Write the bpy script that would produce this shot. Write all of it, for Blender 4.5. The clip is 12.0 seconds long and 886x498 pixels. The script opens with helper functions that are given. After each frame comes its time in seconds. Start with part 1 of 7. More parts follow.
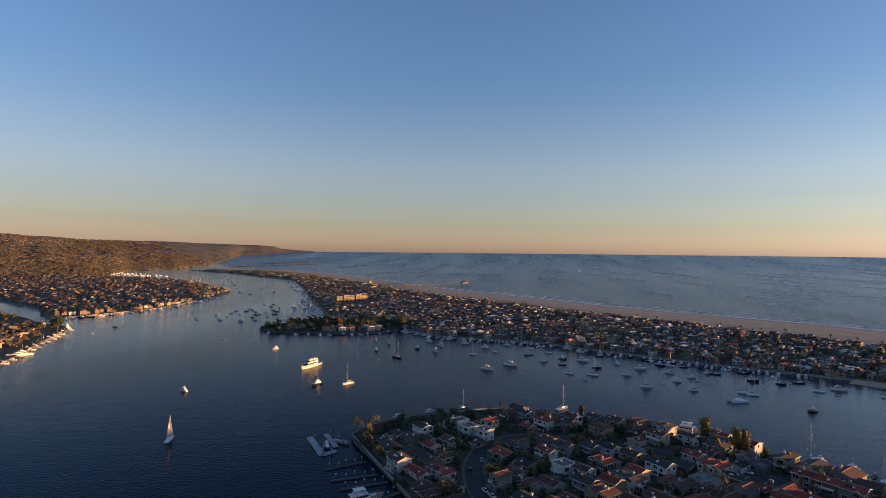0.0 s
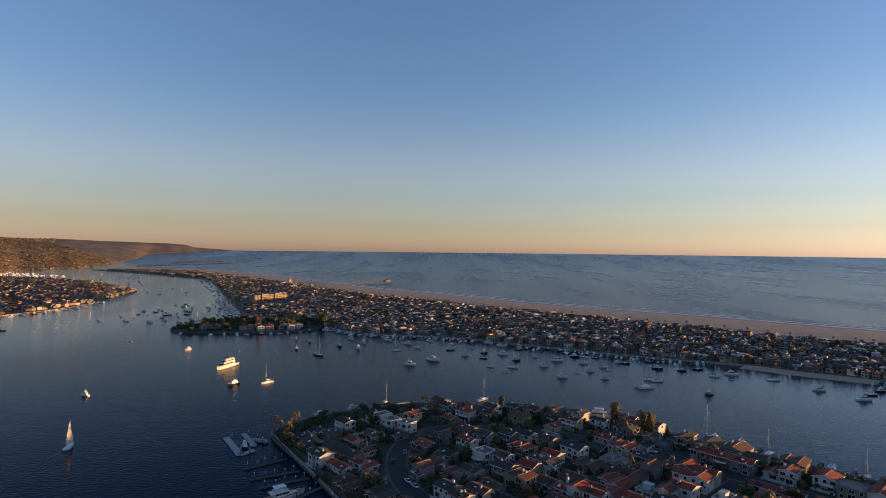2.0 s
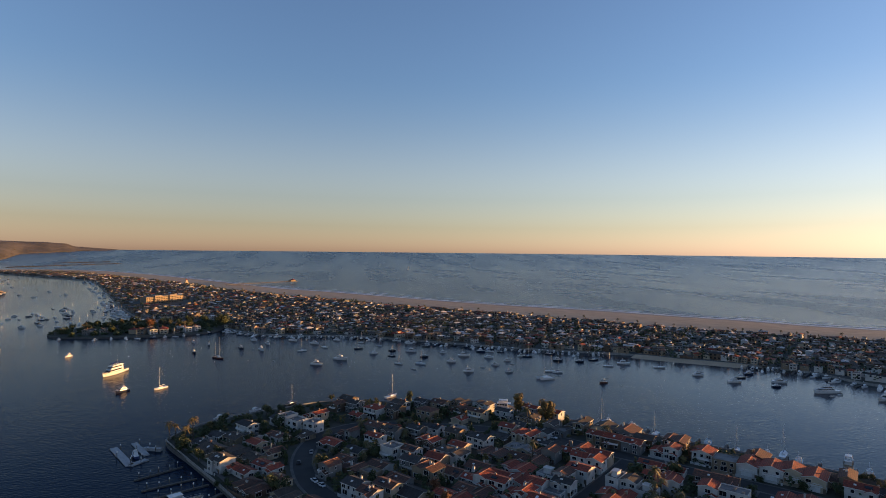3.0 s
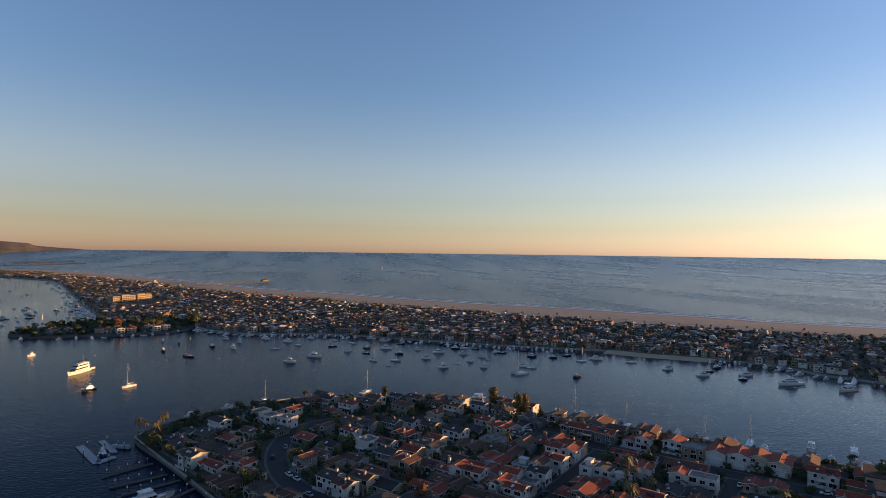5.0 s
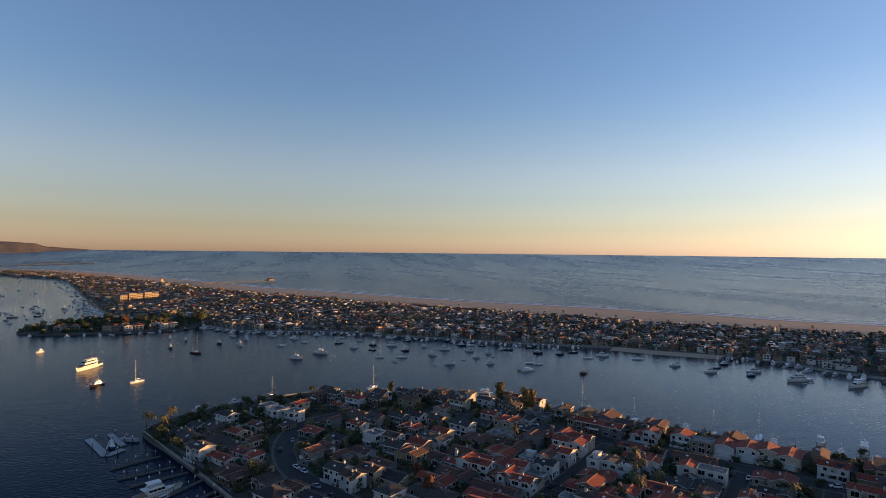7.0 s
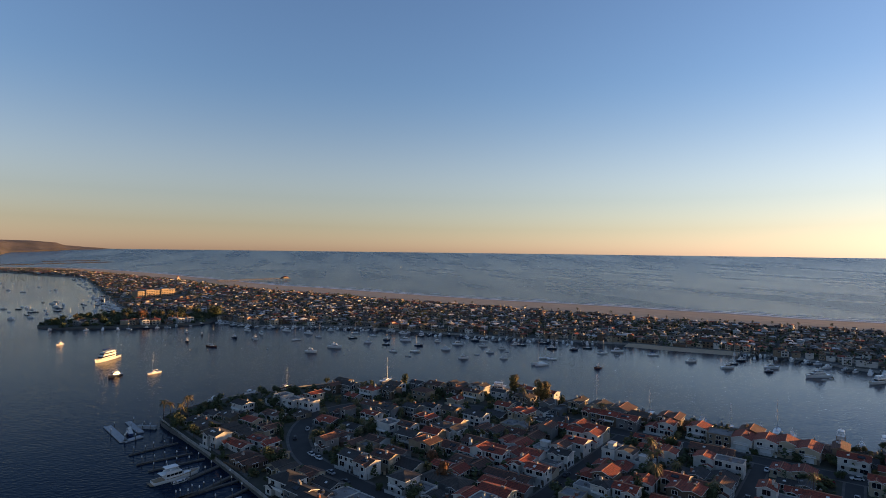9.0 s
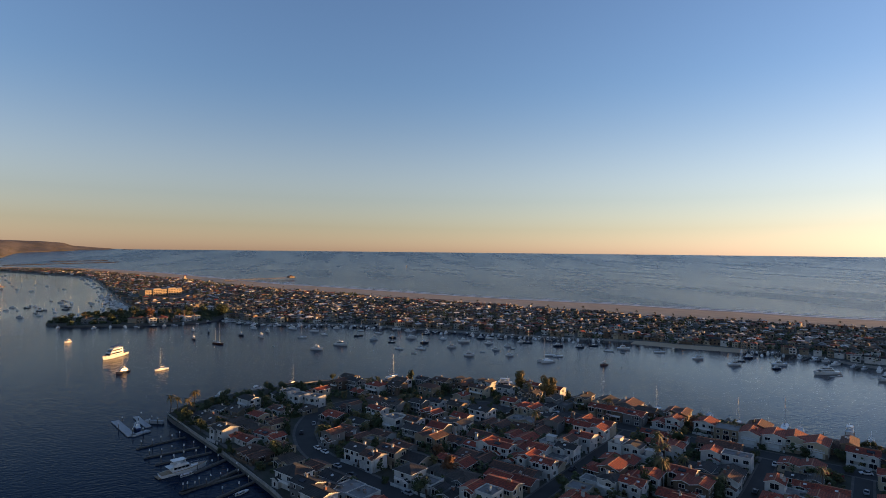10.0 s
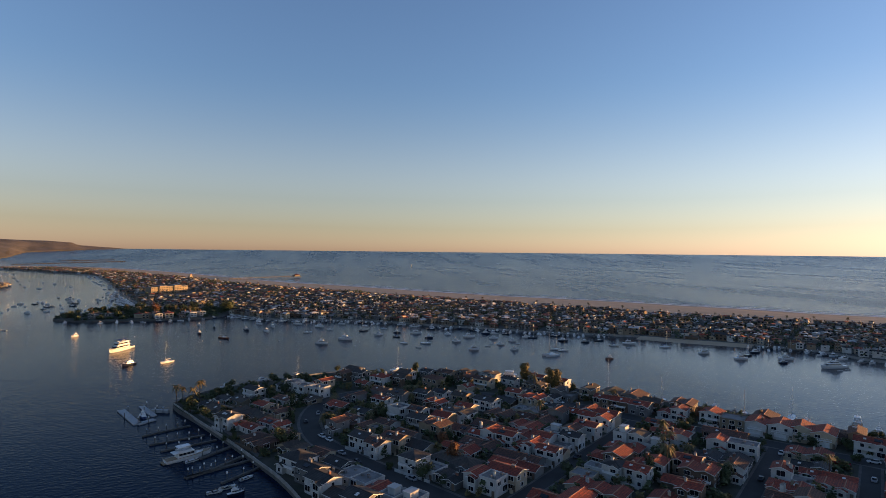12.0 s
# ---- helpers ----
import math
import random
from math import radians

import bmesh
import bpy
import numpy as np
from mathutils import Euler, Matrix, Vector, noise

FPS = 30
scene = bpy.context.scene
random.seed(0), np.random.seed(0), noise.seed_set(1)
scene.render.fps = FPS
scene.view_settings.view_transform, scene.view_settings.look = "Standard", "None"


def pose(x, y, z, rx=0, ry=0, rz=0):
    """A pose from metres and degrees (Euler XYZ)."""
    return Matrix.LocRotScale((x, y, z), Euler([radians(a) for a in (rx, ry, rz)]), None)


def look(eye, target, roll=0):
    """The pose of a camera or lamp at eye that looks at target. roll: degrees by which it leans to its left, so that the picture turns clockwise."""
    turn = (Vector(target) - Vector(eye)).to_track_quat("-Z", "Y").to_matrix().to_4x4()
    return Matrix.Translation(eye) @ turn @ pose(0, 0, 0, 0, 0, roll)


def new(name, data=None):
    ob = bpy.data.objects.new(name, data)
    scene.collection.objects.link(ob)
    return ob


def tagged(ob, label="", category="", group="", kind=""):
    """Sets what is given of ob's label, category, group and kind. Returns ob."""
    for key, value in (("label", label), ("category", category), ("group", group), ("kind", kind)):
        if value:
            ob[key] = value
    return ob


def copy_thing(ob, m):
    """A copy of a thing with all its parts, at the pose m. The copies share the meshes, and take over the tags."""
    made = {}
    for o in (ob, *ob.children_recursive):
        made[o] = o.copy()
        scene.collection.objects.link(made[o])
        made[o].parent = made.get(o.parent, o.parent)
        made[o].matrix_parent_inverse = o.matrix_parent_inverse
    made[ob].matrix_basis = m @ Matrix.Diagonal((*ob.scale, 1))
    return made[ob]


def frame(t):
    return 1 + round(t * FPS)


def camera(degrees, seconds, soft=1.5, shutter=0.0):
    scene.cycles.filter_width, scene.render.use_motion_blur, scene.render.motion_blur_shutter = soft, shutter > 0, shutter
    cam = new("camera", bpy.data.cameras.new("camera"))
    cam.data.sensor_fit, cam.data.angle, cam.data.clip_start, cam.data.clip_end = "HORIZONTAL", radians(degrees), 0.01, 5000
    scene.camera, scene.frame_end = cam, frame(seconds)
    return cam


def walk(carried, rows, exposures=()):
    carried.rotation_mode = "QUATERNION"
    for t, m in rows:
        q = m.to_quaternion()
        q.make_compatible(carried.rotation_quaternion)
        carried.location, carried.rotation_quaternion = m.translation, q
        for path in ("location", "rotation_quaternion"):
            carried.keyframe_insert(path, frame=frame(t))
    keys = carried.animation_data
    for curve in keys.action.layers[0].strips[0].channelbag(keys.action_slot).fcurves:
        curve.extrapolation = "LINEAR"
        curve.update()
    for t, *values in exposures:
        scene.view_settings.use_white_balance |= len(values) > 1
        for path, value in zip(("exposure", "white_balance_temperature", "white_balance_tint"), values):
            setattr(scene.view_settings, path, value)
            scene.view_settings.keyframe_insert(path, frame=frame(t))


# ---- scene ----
cam = camera(76.7, 12.0, 0.75)
PATH = [
    (0, (1.009, 2.479, 105.678), (0.733, 4.662, 105.681), 0.5),
    (0.5, (0.598, 2.540, 104.814), (0.340, 4.724, 104.816), 0.6),
    (1, (0.996, 2.335, 104.188), (0.783, 4.525, 104.189), 0.6),
    (1.5, (0.901, 1.672, 103.463), (0.826, 3.871, 103.465), 0.6),
    (2, (0.970, 0.432, 102.847), (0.996, 2.632, 102.850), 0.6),
    (2.5, (0.910, -0.160, 102.215), (1.119, 2.030, 102.219), 0.6),
    (3, (1.022, -0.606, 101.036), (1.405, 1.561, 101.041), 0.6),
    (3.5, (0.679, -0.892, 100.144), (1.124, 1.262, 100.150), 0.6),
    (5.5, (-0.087, -0.912, 96.367), (0.396, 1.234, 96.377), 0.7),
    (6, (-0.264, -0.858, 95.805), (0.210, 1.290, 95.814), 0.6),
    (6.5, (-0.359, -0.791, 95.016), (0.110, 1.359, 95.026), 0.6),
    (7, (-0.469, -0.609, 93.953), (-0.007, 1.541, 93.963), 0.6),
    (9, (-0.982, -0.502, 89.100), (-0.570, 1.659, 89.110), 0.7),
    (9.5, (-0.967, -0.483, 87.846), (-0.565, 1.680, 87.856), 0.6),
    (10, (-1.025, -0.430, 86.607), (-0.634, 1.735, 86.617), 0.6),
    (10.5, (-0.793, -0.459, 85.360), (-0.410, 1.708, 85.371), 0.6),
    (11, (-0.761, -0.449, 84.191), (-0.383, 1.718, 84.202), 0.7),
    (11.5, (-0.543, -0.317, 82.794), (-0.171, 1.851, 82.805), 0.6),
    (12, (-0.571, -0.295, 81.439), (-0.200, 1.874, 81.450), 0.6),
]
walk(cam, [(t, look(eye, goal, lean)) for t, eye, goal, lean in PATH], [(0.0, 2.17, 6850, 19), (1.5, 2.17, 6850, 19), (3.2, 2.26, 7150, 18.5), (12.0, 2.27, 7100, 18.5)])

# ---- light ----
SUN_WAY = 88.0      # degrees clockwise from +y
SUN_UP = 1.25
world = bpy.data.worlds.new("evening_sky")
scene.world = world
world.use_nodes = True
wn, wl = world.node_tree.nodes, world.node_tree.links
sky = wn.new("ShaderNodeTexSky")
sky.sky_type, sky.sun_disc = "NISHITA", False
sky.sun_elevation, sky.sun_rotation = radians(SUN_UP), radians(SUN_WAY)
sky.air_density, sky.dust_density, sky.ozone_density = 1.0, 0.5, 3.2
# the haze on the horizon reaches a little below eye level, down to the sea's edge
lift, way = wn.new("ShaderNodeVectorMath"), wn.new("ShaderNodeTexCoord")
lift.operation = "ADD"
lift.inputs[1].default_value = (0, 0, 0.012)
wl.new(way.outputs["Generated"], lift.inputs[0])
wl.new(lift.outputs[0], sky.inputs[0])
haze, part_z, band = wn.new("ShaderNodeHueSaturation"), wn.new("ShaderNodeSeparateXYZ"), wn.new("ShaderNodeMapRange")
band.interpolation_type = "SMOOTHSTEP"
band.inputs[1].default_value, band.inputs[2].default_value, band.inputs[3].default_value, band.inputs[4].default_value = 0.0, 0.30, 0.52, 0.95
wl.new(way.outputs["Generated"], part_z.inputs[0])
wl.new(part_z.outputs["Z"], band.inputs[0])
glow = wn.new("ShaderNodeMapRange")
glow.interpolation_type = "SMOOTHSTEP"
glow.inputs[1].default_value, glow.inputs[2].default_value, glow.inputs[3].default_value, glow.inputs[4].default_value = 0.0, 0.22, 1.16, 1.0
wl.new(part_z.outputs["Z"], glow.inputs[0])
wl.new(glow.outputs[0], haze.inputs["Value"])
wl.new(band.outputs[0], haze.inputs["Saturation"])
wl.new(sky.outputs[0], haze.inputs["Color"])
wl.new(haze.outputs[0], wn["Background"].inputs[0])
wn["Background"].inputs[1].default_value = 0.15
sun = new("sun", bpy.data.lights.new("sun", "SUN"))
sun.data.energy, sun.data.angle, sun.data.color = 2.5, radians(0.6), (1.0, 0.56, 0.21)
a, e = radians(SUN_WAY), radians(SUN_UP)
sun.matrix_world = look((0, 0, 300), Vector((0, 0, 300)) - Vector((math.sin(a) * math.cos(e), math.cos(a) * math.cos(e), math.sin(e))))


# ---- materials ----
def shader(name, base, rough=0.7, second=None, size=1.0, fine=20.0, bump=0.2, metal=0.0, vary=0.0, island=False, depth=0.02, courses=0.0):
    """A surface with stains at one scale, grain at another, relief, and a tint of its own for each piece."""
    m = bpy.data.materials.new(name)
    m.use_nodes = True
    n, l = m.node_tree.nodes, m.node_tree.links
    b = n["Principled BSDF"]
    b.inputs["Roughness"].default_value, b.inputs["Metallic"].default_value = rough, metal
    co = n.new("ShaderNodeTexCoord")
    big, small = n.new("ShaderNodeTexNoise"), n.new("ShaderNodeTexNoise")
    big.inputs["Scale"].default_value, small.inputs["Scale"].default_value = 1.0 / size, fine
    big.inputs["Detail"].default_value = small.inputs["Detail"].default_value = 4.0
    mix = n.new("ShaderNodeMix")
    mix.data_type = "RGBA"
    mix.inputs[6].default_value = (*base, 1)
    mix.inputs[7].default_value = (*(second or [c * 0.72 for c in base]), 1)
    ramp = n.new("ShaderNodeMapRange")
    ramp.inputs[1].default_value, ramp.inputs[2].default_value = 0.35, 0.65
    geo = n.new("ShaderNodeNewGeometry")
    for tex in (big, small):
        l.new(geo.outputs["Position"], tex.inputs["Vector"])
    l.new(big.outputs[0], ramp.inputs[0])
    l.new(ramp.outputs[0], mix.inputs[0])
    grain = n.new("ShaderNodeMix")
    grain.data_type, grain.blend_type = "RGBA", "MULTIPLY"
    grain.inputs[0].default_value = 0.35
    l.new(mix.outputs[2], grain.inputs[6])
    l.new(small.outputs[0], grain.inputs[7])
    out = grain.outputs[2]
    if courses:
        # rows of tiles or shingles across the slope
        wave, rows = n.new("ShaderNodeTexWave"), n.new("ShaderNodeMix")
        wave.wave_type, wave.bands_direction, wave.wave_profile = "BANDS", "Z", "SAW"
        wave.inputs["Scale"].default_value, wave.inputs["Distortion"].default_value = courses, 1.2
        wave.inputs["Detail Scale"].default_value = 3.0
        rows.data_type, rows.blend_type = "RGBA", "MULTIPLY"
        rows.inputs[0].default_value = 0.6
        l.new(geo.outputs["Position"], wave.inputs["Vector"])
        l.new(out, rows.inputs[6])
        l.new(wave.outputs["Color"], rows.inputs[7])
        out = rows.outputs[2]
    if vary:
        hsv, rnd = n.new("ShaderNodeHueSaturation"), n.new("ShaderNodeMapRange")
        if island:
            l.new(geo.outputs["Random Per Island"], rnd.inputs[0])
        else:
            l.new(n.new("ShaderNodeObjectInfo").outputs["Random"], rnd.inputs[0])
        rnd.inputs[3].default_value, rnd.inputs[4].default_value = 1.0 - vary, 1.0 + vary
        l.new(rnd.outputs[0], hsv.inputs["Value"])
        l.new(out, hsv.inputs["Color"])
        out = hsv.outputs[0]
    l.new(out, b.inputs["Base Color"])
    bp = n.new("ShaderNodeBump")
    bp.inputs["Strength"].default_value, bp.inputs["Distance"].default_value = bump, depth
    l.new(small.outputs[0], bp.inputs["Height"])
    l.new(bp.outputs[0], b.inputs["Normal"])
    return m


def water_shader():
    """Sheltered water in the harbour, wind-roughened water on the ocean side of the peninsula. The harbour's IOR shifts
    by place to paint in brighter reflections.
    """
    m = bpy.data.materials.new("sea_water")
    m.use_nodes = True
    n, l = m.node_tree.nodes, m.node_tree.links
    b = n["Principled BSDF"]
    b.inputs["Base Color"].default_value = (0.001, 0.0125, 0.031, 1)

    def ranged(source, a0, a1, b0, b1):
        k = n.new("ShaderNodeMapRange")
        k.interpolation_type = "SMOOTHSTEP"
        for i, v in enumerate((a0, a1, b0, b1)):
            k.inputs[1 + i].default_value = v
        l.new(source, k.inputs[0])
        return k.outputs[0]

    def maths(kind, x, y):
        k = n.new("ShaderNodeMath")
        k.operation = kind
        for i, v in enumerate((x, y)):
            if isinstance(v, float):
                k.inputs[i].default_value = v
            else:
                l.new(v, k.inputs[i])
        return k.outputs[0]

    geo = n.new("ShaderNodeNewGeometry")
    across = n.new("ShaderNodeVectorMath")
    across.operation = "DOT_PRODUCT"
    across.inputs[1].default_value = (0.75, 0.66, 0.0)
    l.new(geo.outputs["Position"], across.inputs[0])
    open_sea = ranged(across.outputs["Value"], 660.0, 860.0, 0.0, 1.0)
    # IOR rises towards the sunset side and far off: brighter reflections painted in
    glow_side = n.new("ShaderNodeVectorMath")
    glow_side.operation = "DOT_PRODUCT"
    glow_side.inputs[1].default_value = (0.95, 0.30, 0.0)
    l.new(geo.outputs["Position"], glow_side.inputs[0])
    painted_shine = ranged(glow_side.outputs["Value"], 30.0, 480.0, 1.105, 1.29)
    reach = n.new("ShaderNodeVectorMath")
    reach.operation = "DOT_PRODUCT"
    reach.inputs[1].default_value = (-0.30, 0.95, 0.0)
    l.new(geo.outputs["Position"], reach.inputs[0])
    painted_shine = maths("ADD", painted_shine, ranged(reach.outputs["Value"], 520.0, 920.0, 0.0, 0.10))
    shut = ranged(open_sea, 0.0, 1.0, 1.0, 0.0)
    l.new(maths("ADD", maths("MULTIPLY", painted_shine, shut), maths("MULTIPLY", open_sea, 1.323)), b.inputs["IOR"])
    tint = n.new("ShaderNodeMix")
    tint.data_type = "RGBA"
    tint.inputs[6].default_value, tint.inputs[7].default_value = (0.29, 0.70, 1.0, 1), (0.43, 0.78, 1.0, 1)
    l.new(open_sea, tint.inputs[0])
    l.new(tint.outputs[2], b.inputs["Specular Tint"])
    calm, stretch = n.new("ShaderNodeTexNoise"), n.new("ShaderNodeMapping")
    calm.inputs["Scale"].default_value, calm.inputs["Detail"].default_value = 0.006, 3.0
    stretch.inputs["Rotation"].default_value, stretch.inputs["Scale"].default_value = (0, 0, radians(42)), (1.0, 0.22, 1.0)
    l.new(geo.outputs["Position"], stretch.inputs[0])
    l.new(stretch.outputs[0], calm.inputs["Vector"])
    patches = ranged(calm.outputs[0], 0.32, 0.68, 0.0, 0.07)
    gusts, lay = n.new("ShaderNodeTexNoise"), n.new("ShaderNodeMapping")
    gusts.inputs["Scale"].default_value, gusts.inputs["Detail"].default_value, gusts.inputs["Roughness"].default_value = 0.012, 5.0, 0.62
    lay.inputs["Rotation"].default_value, lay.inputs["Scale"].default_value = (0, 0, radians(12)), (0.09, 1.0, 1.0)
    l.new(geo.outputs["Position"], lay.inputs[0])
    l.new(lay.outputs[0], gusts.inputs["Vector"])
    streaks = ranged(gusts.outputs[0], 0.30, 0.70, 0.174, 0.198)
    l.new(maths("ADD", maths("ADD", patches, 0.03), maths("MULTIPLY", open_sea, streaks)), b.inputs["Roughness"])
    ripple, swell, turn = n.new("ShaderNodeTexNoise"), n.new("ShaderNodeTexNoise"), n.new("ShaderNodeMapping")
    ripple.inputs["Scale"].default_value, ripple.inputs["Detail"].default_value = 0.50, 3.0
    swell.inputs["Scale"].default_value, swell.inputs["Detail"].default_value = 0.07, 3.0
    turn.inputs["Rotation"].default_value, turn.inputs["Scale"].default_value = (0, 0, radians(-20)), (0.7, 1.2, 1.0)
    l.new(geo.outputs["Position"], turn.inputs[0])
    for tex in (ripple, swell):
        l.new(turn.outputs[0], tex.inputs["Vector"])
    height = maths("MULTIPLY", maths("ADD", maths("MULTIPLY", swell.outputs[0], ranged(open_sea, 0.0, 1.0, 0.6, 1.6)), ripple.outputs[0]), maths("ADD", ranged(patches, 0.0, 0.07, 0.17, 0.30), maths("MULTIPLY", open_sea, 0.75)))
    bp = n.new("ShaderNodeBump")
    bp.inputs["Strength"].default_value, bp.inputs["Distance"].default_value = 1.0, 1.0
    l.new(height, bp.inputs["Height"])
    l.new(bp.outputs[0], b.inputs["Normal"])
    return m


def glass_shader(name, base=(0.012, 0.014, 0.018), rough=0.12):
    m = bpy.data.materials.new(name)
    m.use_nodes = True
    b = m.node_tree.nodes["Principled BSDF"]
    b.inputs["Base Color"].default_value = (*base, 1)
    b.inputs["Roughness"].default_value = rough
    b.inputs["Specular IOR Level"].default_value = 0.35
    return m


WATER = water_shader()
FOAM = shader("sea_foam", (0.85, 0.86, 0.86), 0.9, (0.6, 0.63, 0.65), 9.0, 0.8, 0.3)
SAND = shader("beach_sand", (0.58, 0.41, 0.27), 0.95, (0.48, 0.34, 0.22), 18.0, 0.9, 0.4)
WET = shader("wet_sand", (0.30, 0.24, 0.18), 0.6, (0.24, 0.19, 0.15), 14.0, 0.7, 0.1)
TOWN = shader("town_ground", (0.09, 0.087, 0.083), 0.95, (0.05, 0.055, 0.038), 14.0, 0.5, 0.3)
GARDEN = shader("garden_ground", (0.07, 0.06, 0.045), 0.95, (0.028, 0.036, 0.018), 7.0, 1.2, 0.5)
ASPHALT = shader("asphalt", (0.042, 0.041, 0.040), 0.9, (0.030, 0.029, 0.029), 5.0, 9.0, 0.3)
PAVING = shader("worn_paving", (0.13, 0.125, 0.115), 0.9, (0.085, 0.08, 0.075), 3.0, 6.0, 0.3)
CONCRETE = shader("concrete", (0.36, 0.35, 0.33), 0.9, (0.25, 0.24, 0.22), 3.0, 6.0, 0.3)
HILL = shader("hill_scrub", (0.125, 0.108, 0.095), 1.0, (0.065, 0.058, 0.05), 120.0, 0.05, 0.8, depth=3.0)
CLIFF = shader("cliff_rock", (0.085, 0.068, 0.052), 1.0, (0.05, 0.045, 0.034), 40.0, 0.05, 0.8, depth=3.0)
ROCK = shader("jetty_rock", (0.055, 0.052, 0.05), 0.95, (0.03, 0.03, 0.03), 6.0, 0.6, 0.6, vary=0.3, island=True)
TILE_RED = shader("red_clay_tiles", (0.52, 0.078, 0.033), 0.85, (0.20, 0.040, 0.024), 0.7, 2.6, 0.9, vary=0.2, depth=0.08, courses=1.5)
TILE_BROWN = shader("brown_clay_tiles", (0.20, 0.078, 0.045), 0.85, (0.080, 0.040, 0.030), 0.7, 2.6, 0.9, vary=0.25, depth=0.08, courses=1.5)
SHINGLE = shader("grey_shingles", (0.076, 0.070, 0.067), 0.9, (0.046, 0.043, 0.042), 2.0, 4.0, 0.6, vary=0.3, depth=0.05, courses=2.0)
SHAKE = shader("weathered_wood_shakes", (0.12, 0.09, 0.07), 0.9, (0.075, 0.06, 0.05), 2.0, 4.0, 0.6, vary=0.25, depth=0.05, courses=1.8)
FLAT = shader("pale_roof_membrane", (0.25, 0.24, 0.235), 0.9, (0.15, 0.145, 0.14), 3.0, 2.0, 0.2, vary=0.15)
RIDGE_TILE = shader("ridge_tiles", (0.50, 0.22, 0.13), 0.85, (0.34, 0.15, 0.09), 0.8, 5.0, 0.4, vary=0.2)
PALE_ROOF = shader("white_roof_coating", (0.62, 0.61, 0.60), 0.8, (0.45, 0.44, 0.43), 4.0, 2.0, 0.2, vary=0.2, island=True)
WHITE = shader("white_stucco", (0.61, 0.60, 0.57), 0.9, (0.46, 0.445, 0.42), 3.0, 8.0, 0.3, vary=0.06)
CREAM = shader("cream_stucco", (0.50, 0.41, 0.30), 0.9, (0.40, 0.33, 0.24), 3.0, 8.0, 0.3, vary=0.12)
TAN = shader("tan_stucco", (0.30, 0.225, 0.155), 0.9, (0.23, 0.175, 0.12), 3.0, 8.0, 0.3, vary=0.15)
GREY = shader("grey_siding", (0.205, 0.20, 0.195), 0.85, (0.15, 0.145, 0.14), 3.0, 8.0, 0.3, vary=0.2)
BROWN = shader("brown_timber", (0.17, 0.11, 0.075), 0.85, (0.11, 0.075, 0.05), 2.0, 6.0, 0.3, vary=0.2)
TRIM = shader("white_trim_paint", (0.78, 0.78, 0.77), 0.6, (0.70, 0.70, 0.69), 1.0, 10.0, 0.1)
BRICK = shader("red_brick", (0.30, 0.12, 0.08), 0.9, (0.22, 0.09, 0.06), 0.8, 8.0, 0.4)
FLOAT = shader("pale_dock_boards", (0.46, 0.46, 0.46), 0.8, (0.34, 0.34, 0.34), 1.0, 6.0, 0.2)
PANE = glass_shader("window_glass")
GEL = shader("white_gelcoat", (0.80, 0.80, 0.79), 0.25, (0.74, 0.74, 0.73), 2.0, 5.0, 0.02, vary=0.05)
NAVY = shader("navy_hull_paint", (0.025, 0.032, 0.055), 0.25, (0.02, 0.025, 0.045), 2.0, 5.0, 0.02, vary=0.2)
RUST = shader("red_brown_hull_paint", (0.20, 0.07, 0.045), 0.4, (0.15, 0.05, 0.035), 2.0, 5.0, 0.02, vary=0.2)
TEAK = shader("teak_deck", (0.32, 0.22, 0.13), 0.7, (0.25, 0.17, 0.10), 0.8, 7.0, 0.1)
CANVAS_BLUE = shader("blue_canvas", (0.03, 0.06, 0.16), 0.8, (0.025, 0.045, 0.12), 0.8, 9.0, 0.3, vary=0.3)
SAIL = shader("sail_cloth", (0.80, 0.77, 0.70), 0.8, (0.72, 0.69, 0.62), 2.0, 6.0, 0.1)
SPAR = shader("aluminium_spar", (0.55, 0.55, 0.55), 0.4, (0.47, 0.47, 0.47), 1.0, 8.0, 0.05, metal=0.4)
WOOD = shader("weathered_planks", (0.13, 0.115, 0.10), 0.9, (0.085, 0.075, 0.065), 1.0, 5.0, 0.4, vary=0.2)
BARK = shader("tree_bark", (0.12, 0.085, 0.06), 0.95, (0.08, 0.06, 0.045), 0.5, 7.0, 0.6)
LEAF = shader("dark_green_leaves", (0.062, 0.080, 0.024), 0.8, (0.036, 0.050, 0.018), 1.5, 4.0, 0.3, vary=0.4, island=True)
# olive leaves with the low sun's gold mixed into their colour
LEAF_SUN_OLIVE = shader("olive_leaves_with_sun_gold", (0.17, 0.125, 0.035), 0.8, (0.10, 0.08, 0.026), 1.5, 4.0, 0.3, vary=0.4, island=True)
LEAF_DRY = shader("dry_brown_scrub_leaves", (0.155, 0.115, 0.06), 0.9, (0.085, 0.068, 0.036), 20.0, 0.5, 0.3, vary=0.35, island=True)
LEAF_RUST = shader("autumn_rust_leaves", (0.20, 0.075, 0.028), 0.8, (0.13, 0.055, 0.022), 1.5, 4.0, 0.3, vary=0.35, island=True)
FROND = shader("palm_fronds", (0.12, 0.115, 0.034), 0.7, (0.15, 0.10, 0.04), 1.2, 4.0, 0.3, vary=0.3, island=True)
FLOWER = shader("red_bougainvillea", (0.45, 0.035, 0.05), 0.8, (0.28, 0.03, 0.04), 0.8, 4.0, 0.3, vary=0.3, island=True)
TYRE = shader("black_rubber", (0.02, 0.02, 0.02), 0.9, (0.015, 0.015, 0.015), 0.5, 9.0, 0.2)
CAR_WHITE = shader("white_car_paint", (0.75, 0.75, 0.75), 0.25, (0.70, 0.70, 0.70), 1.0, 9.0, 0.02)
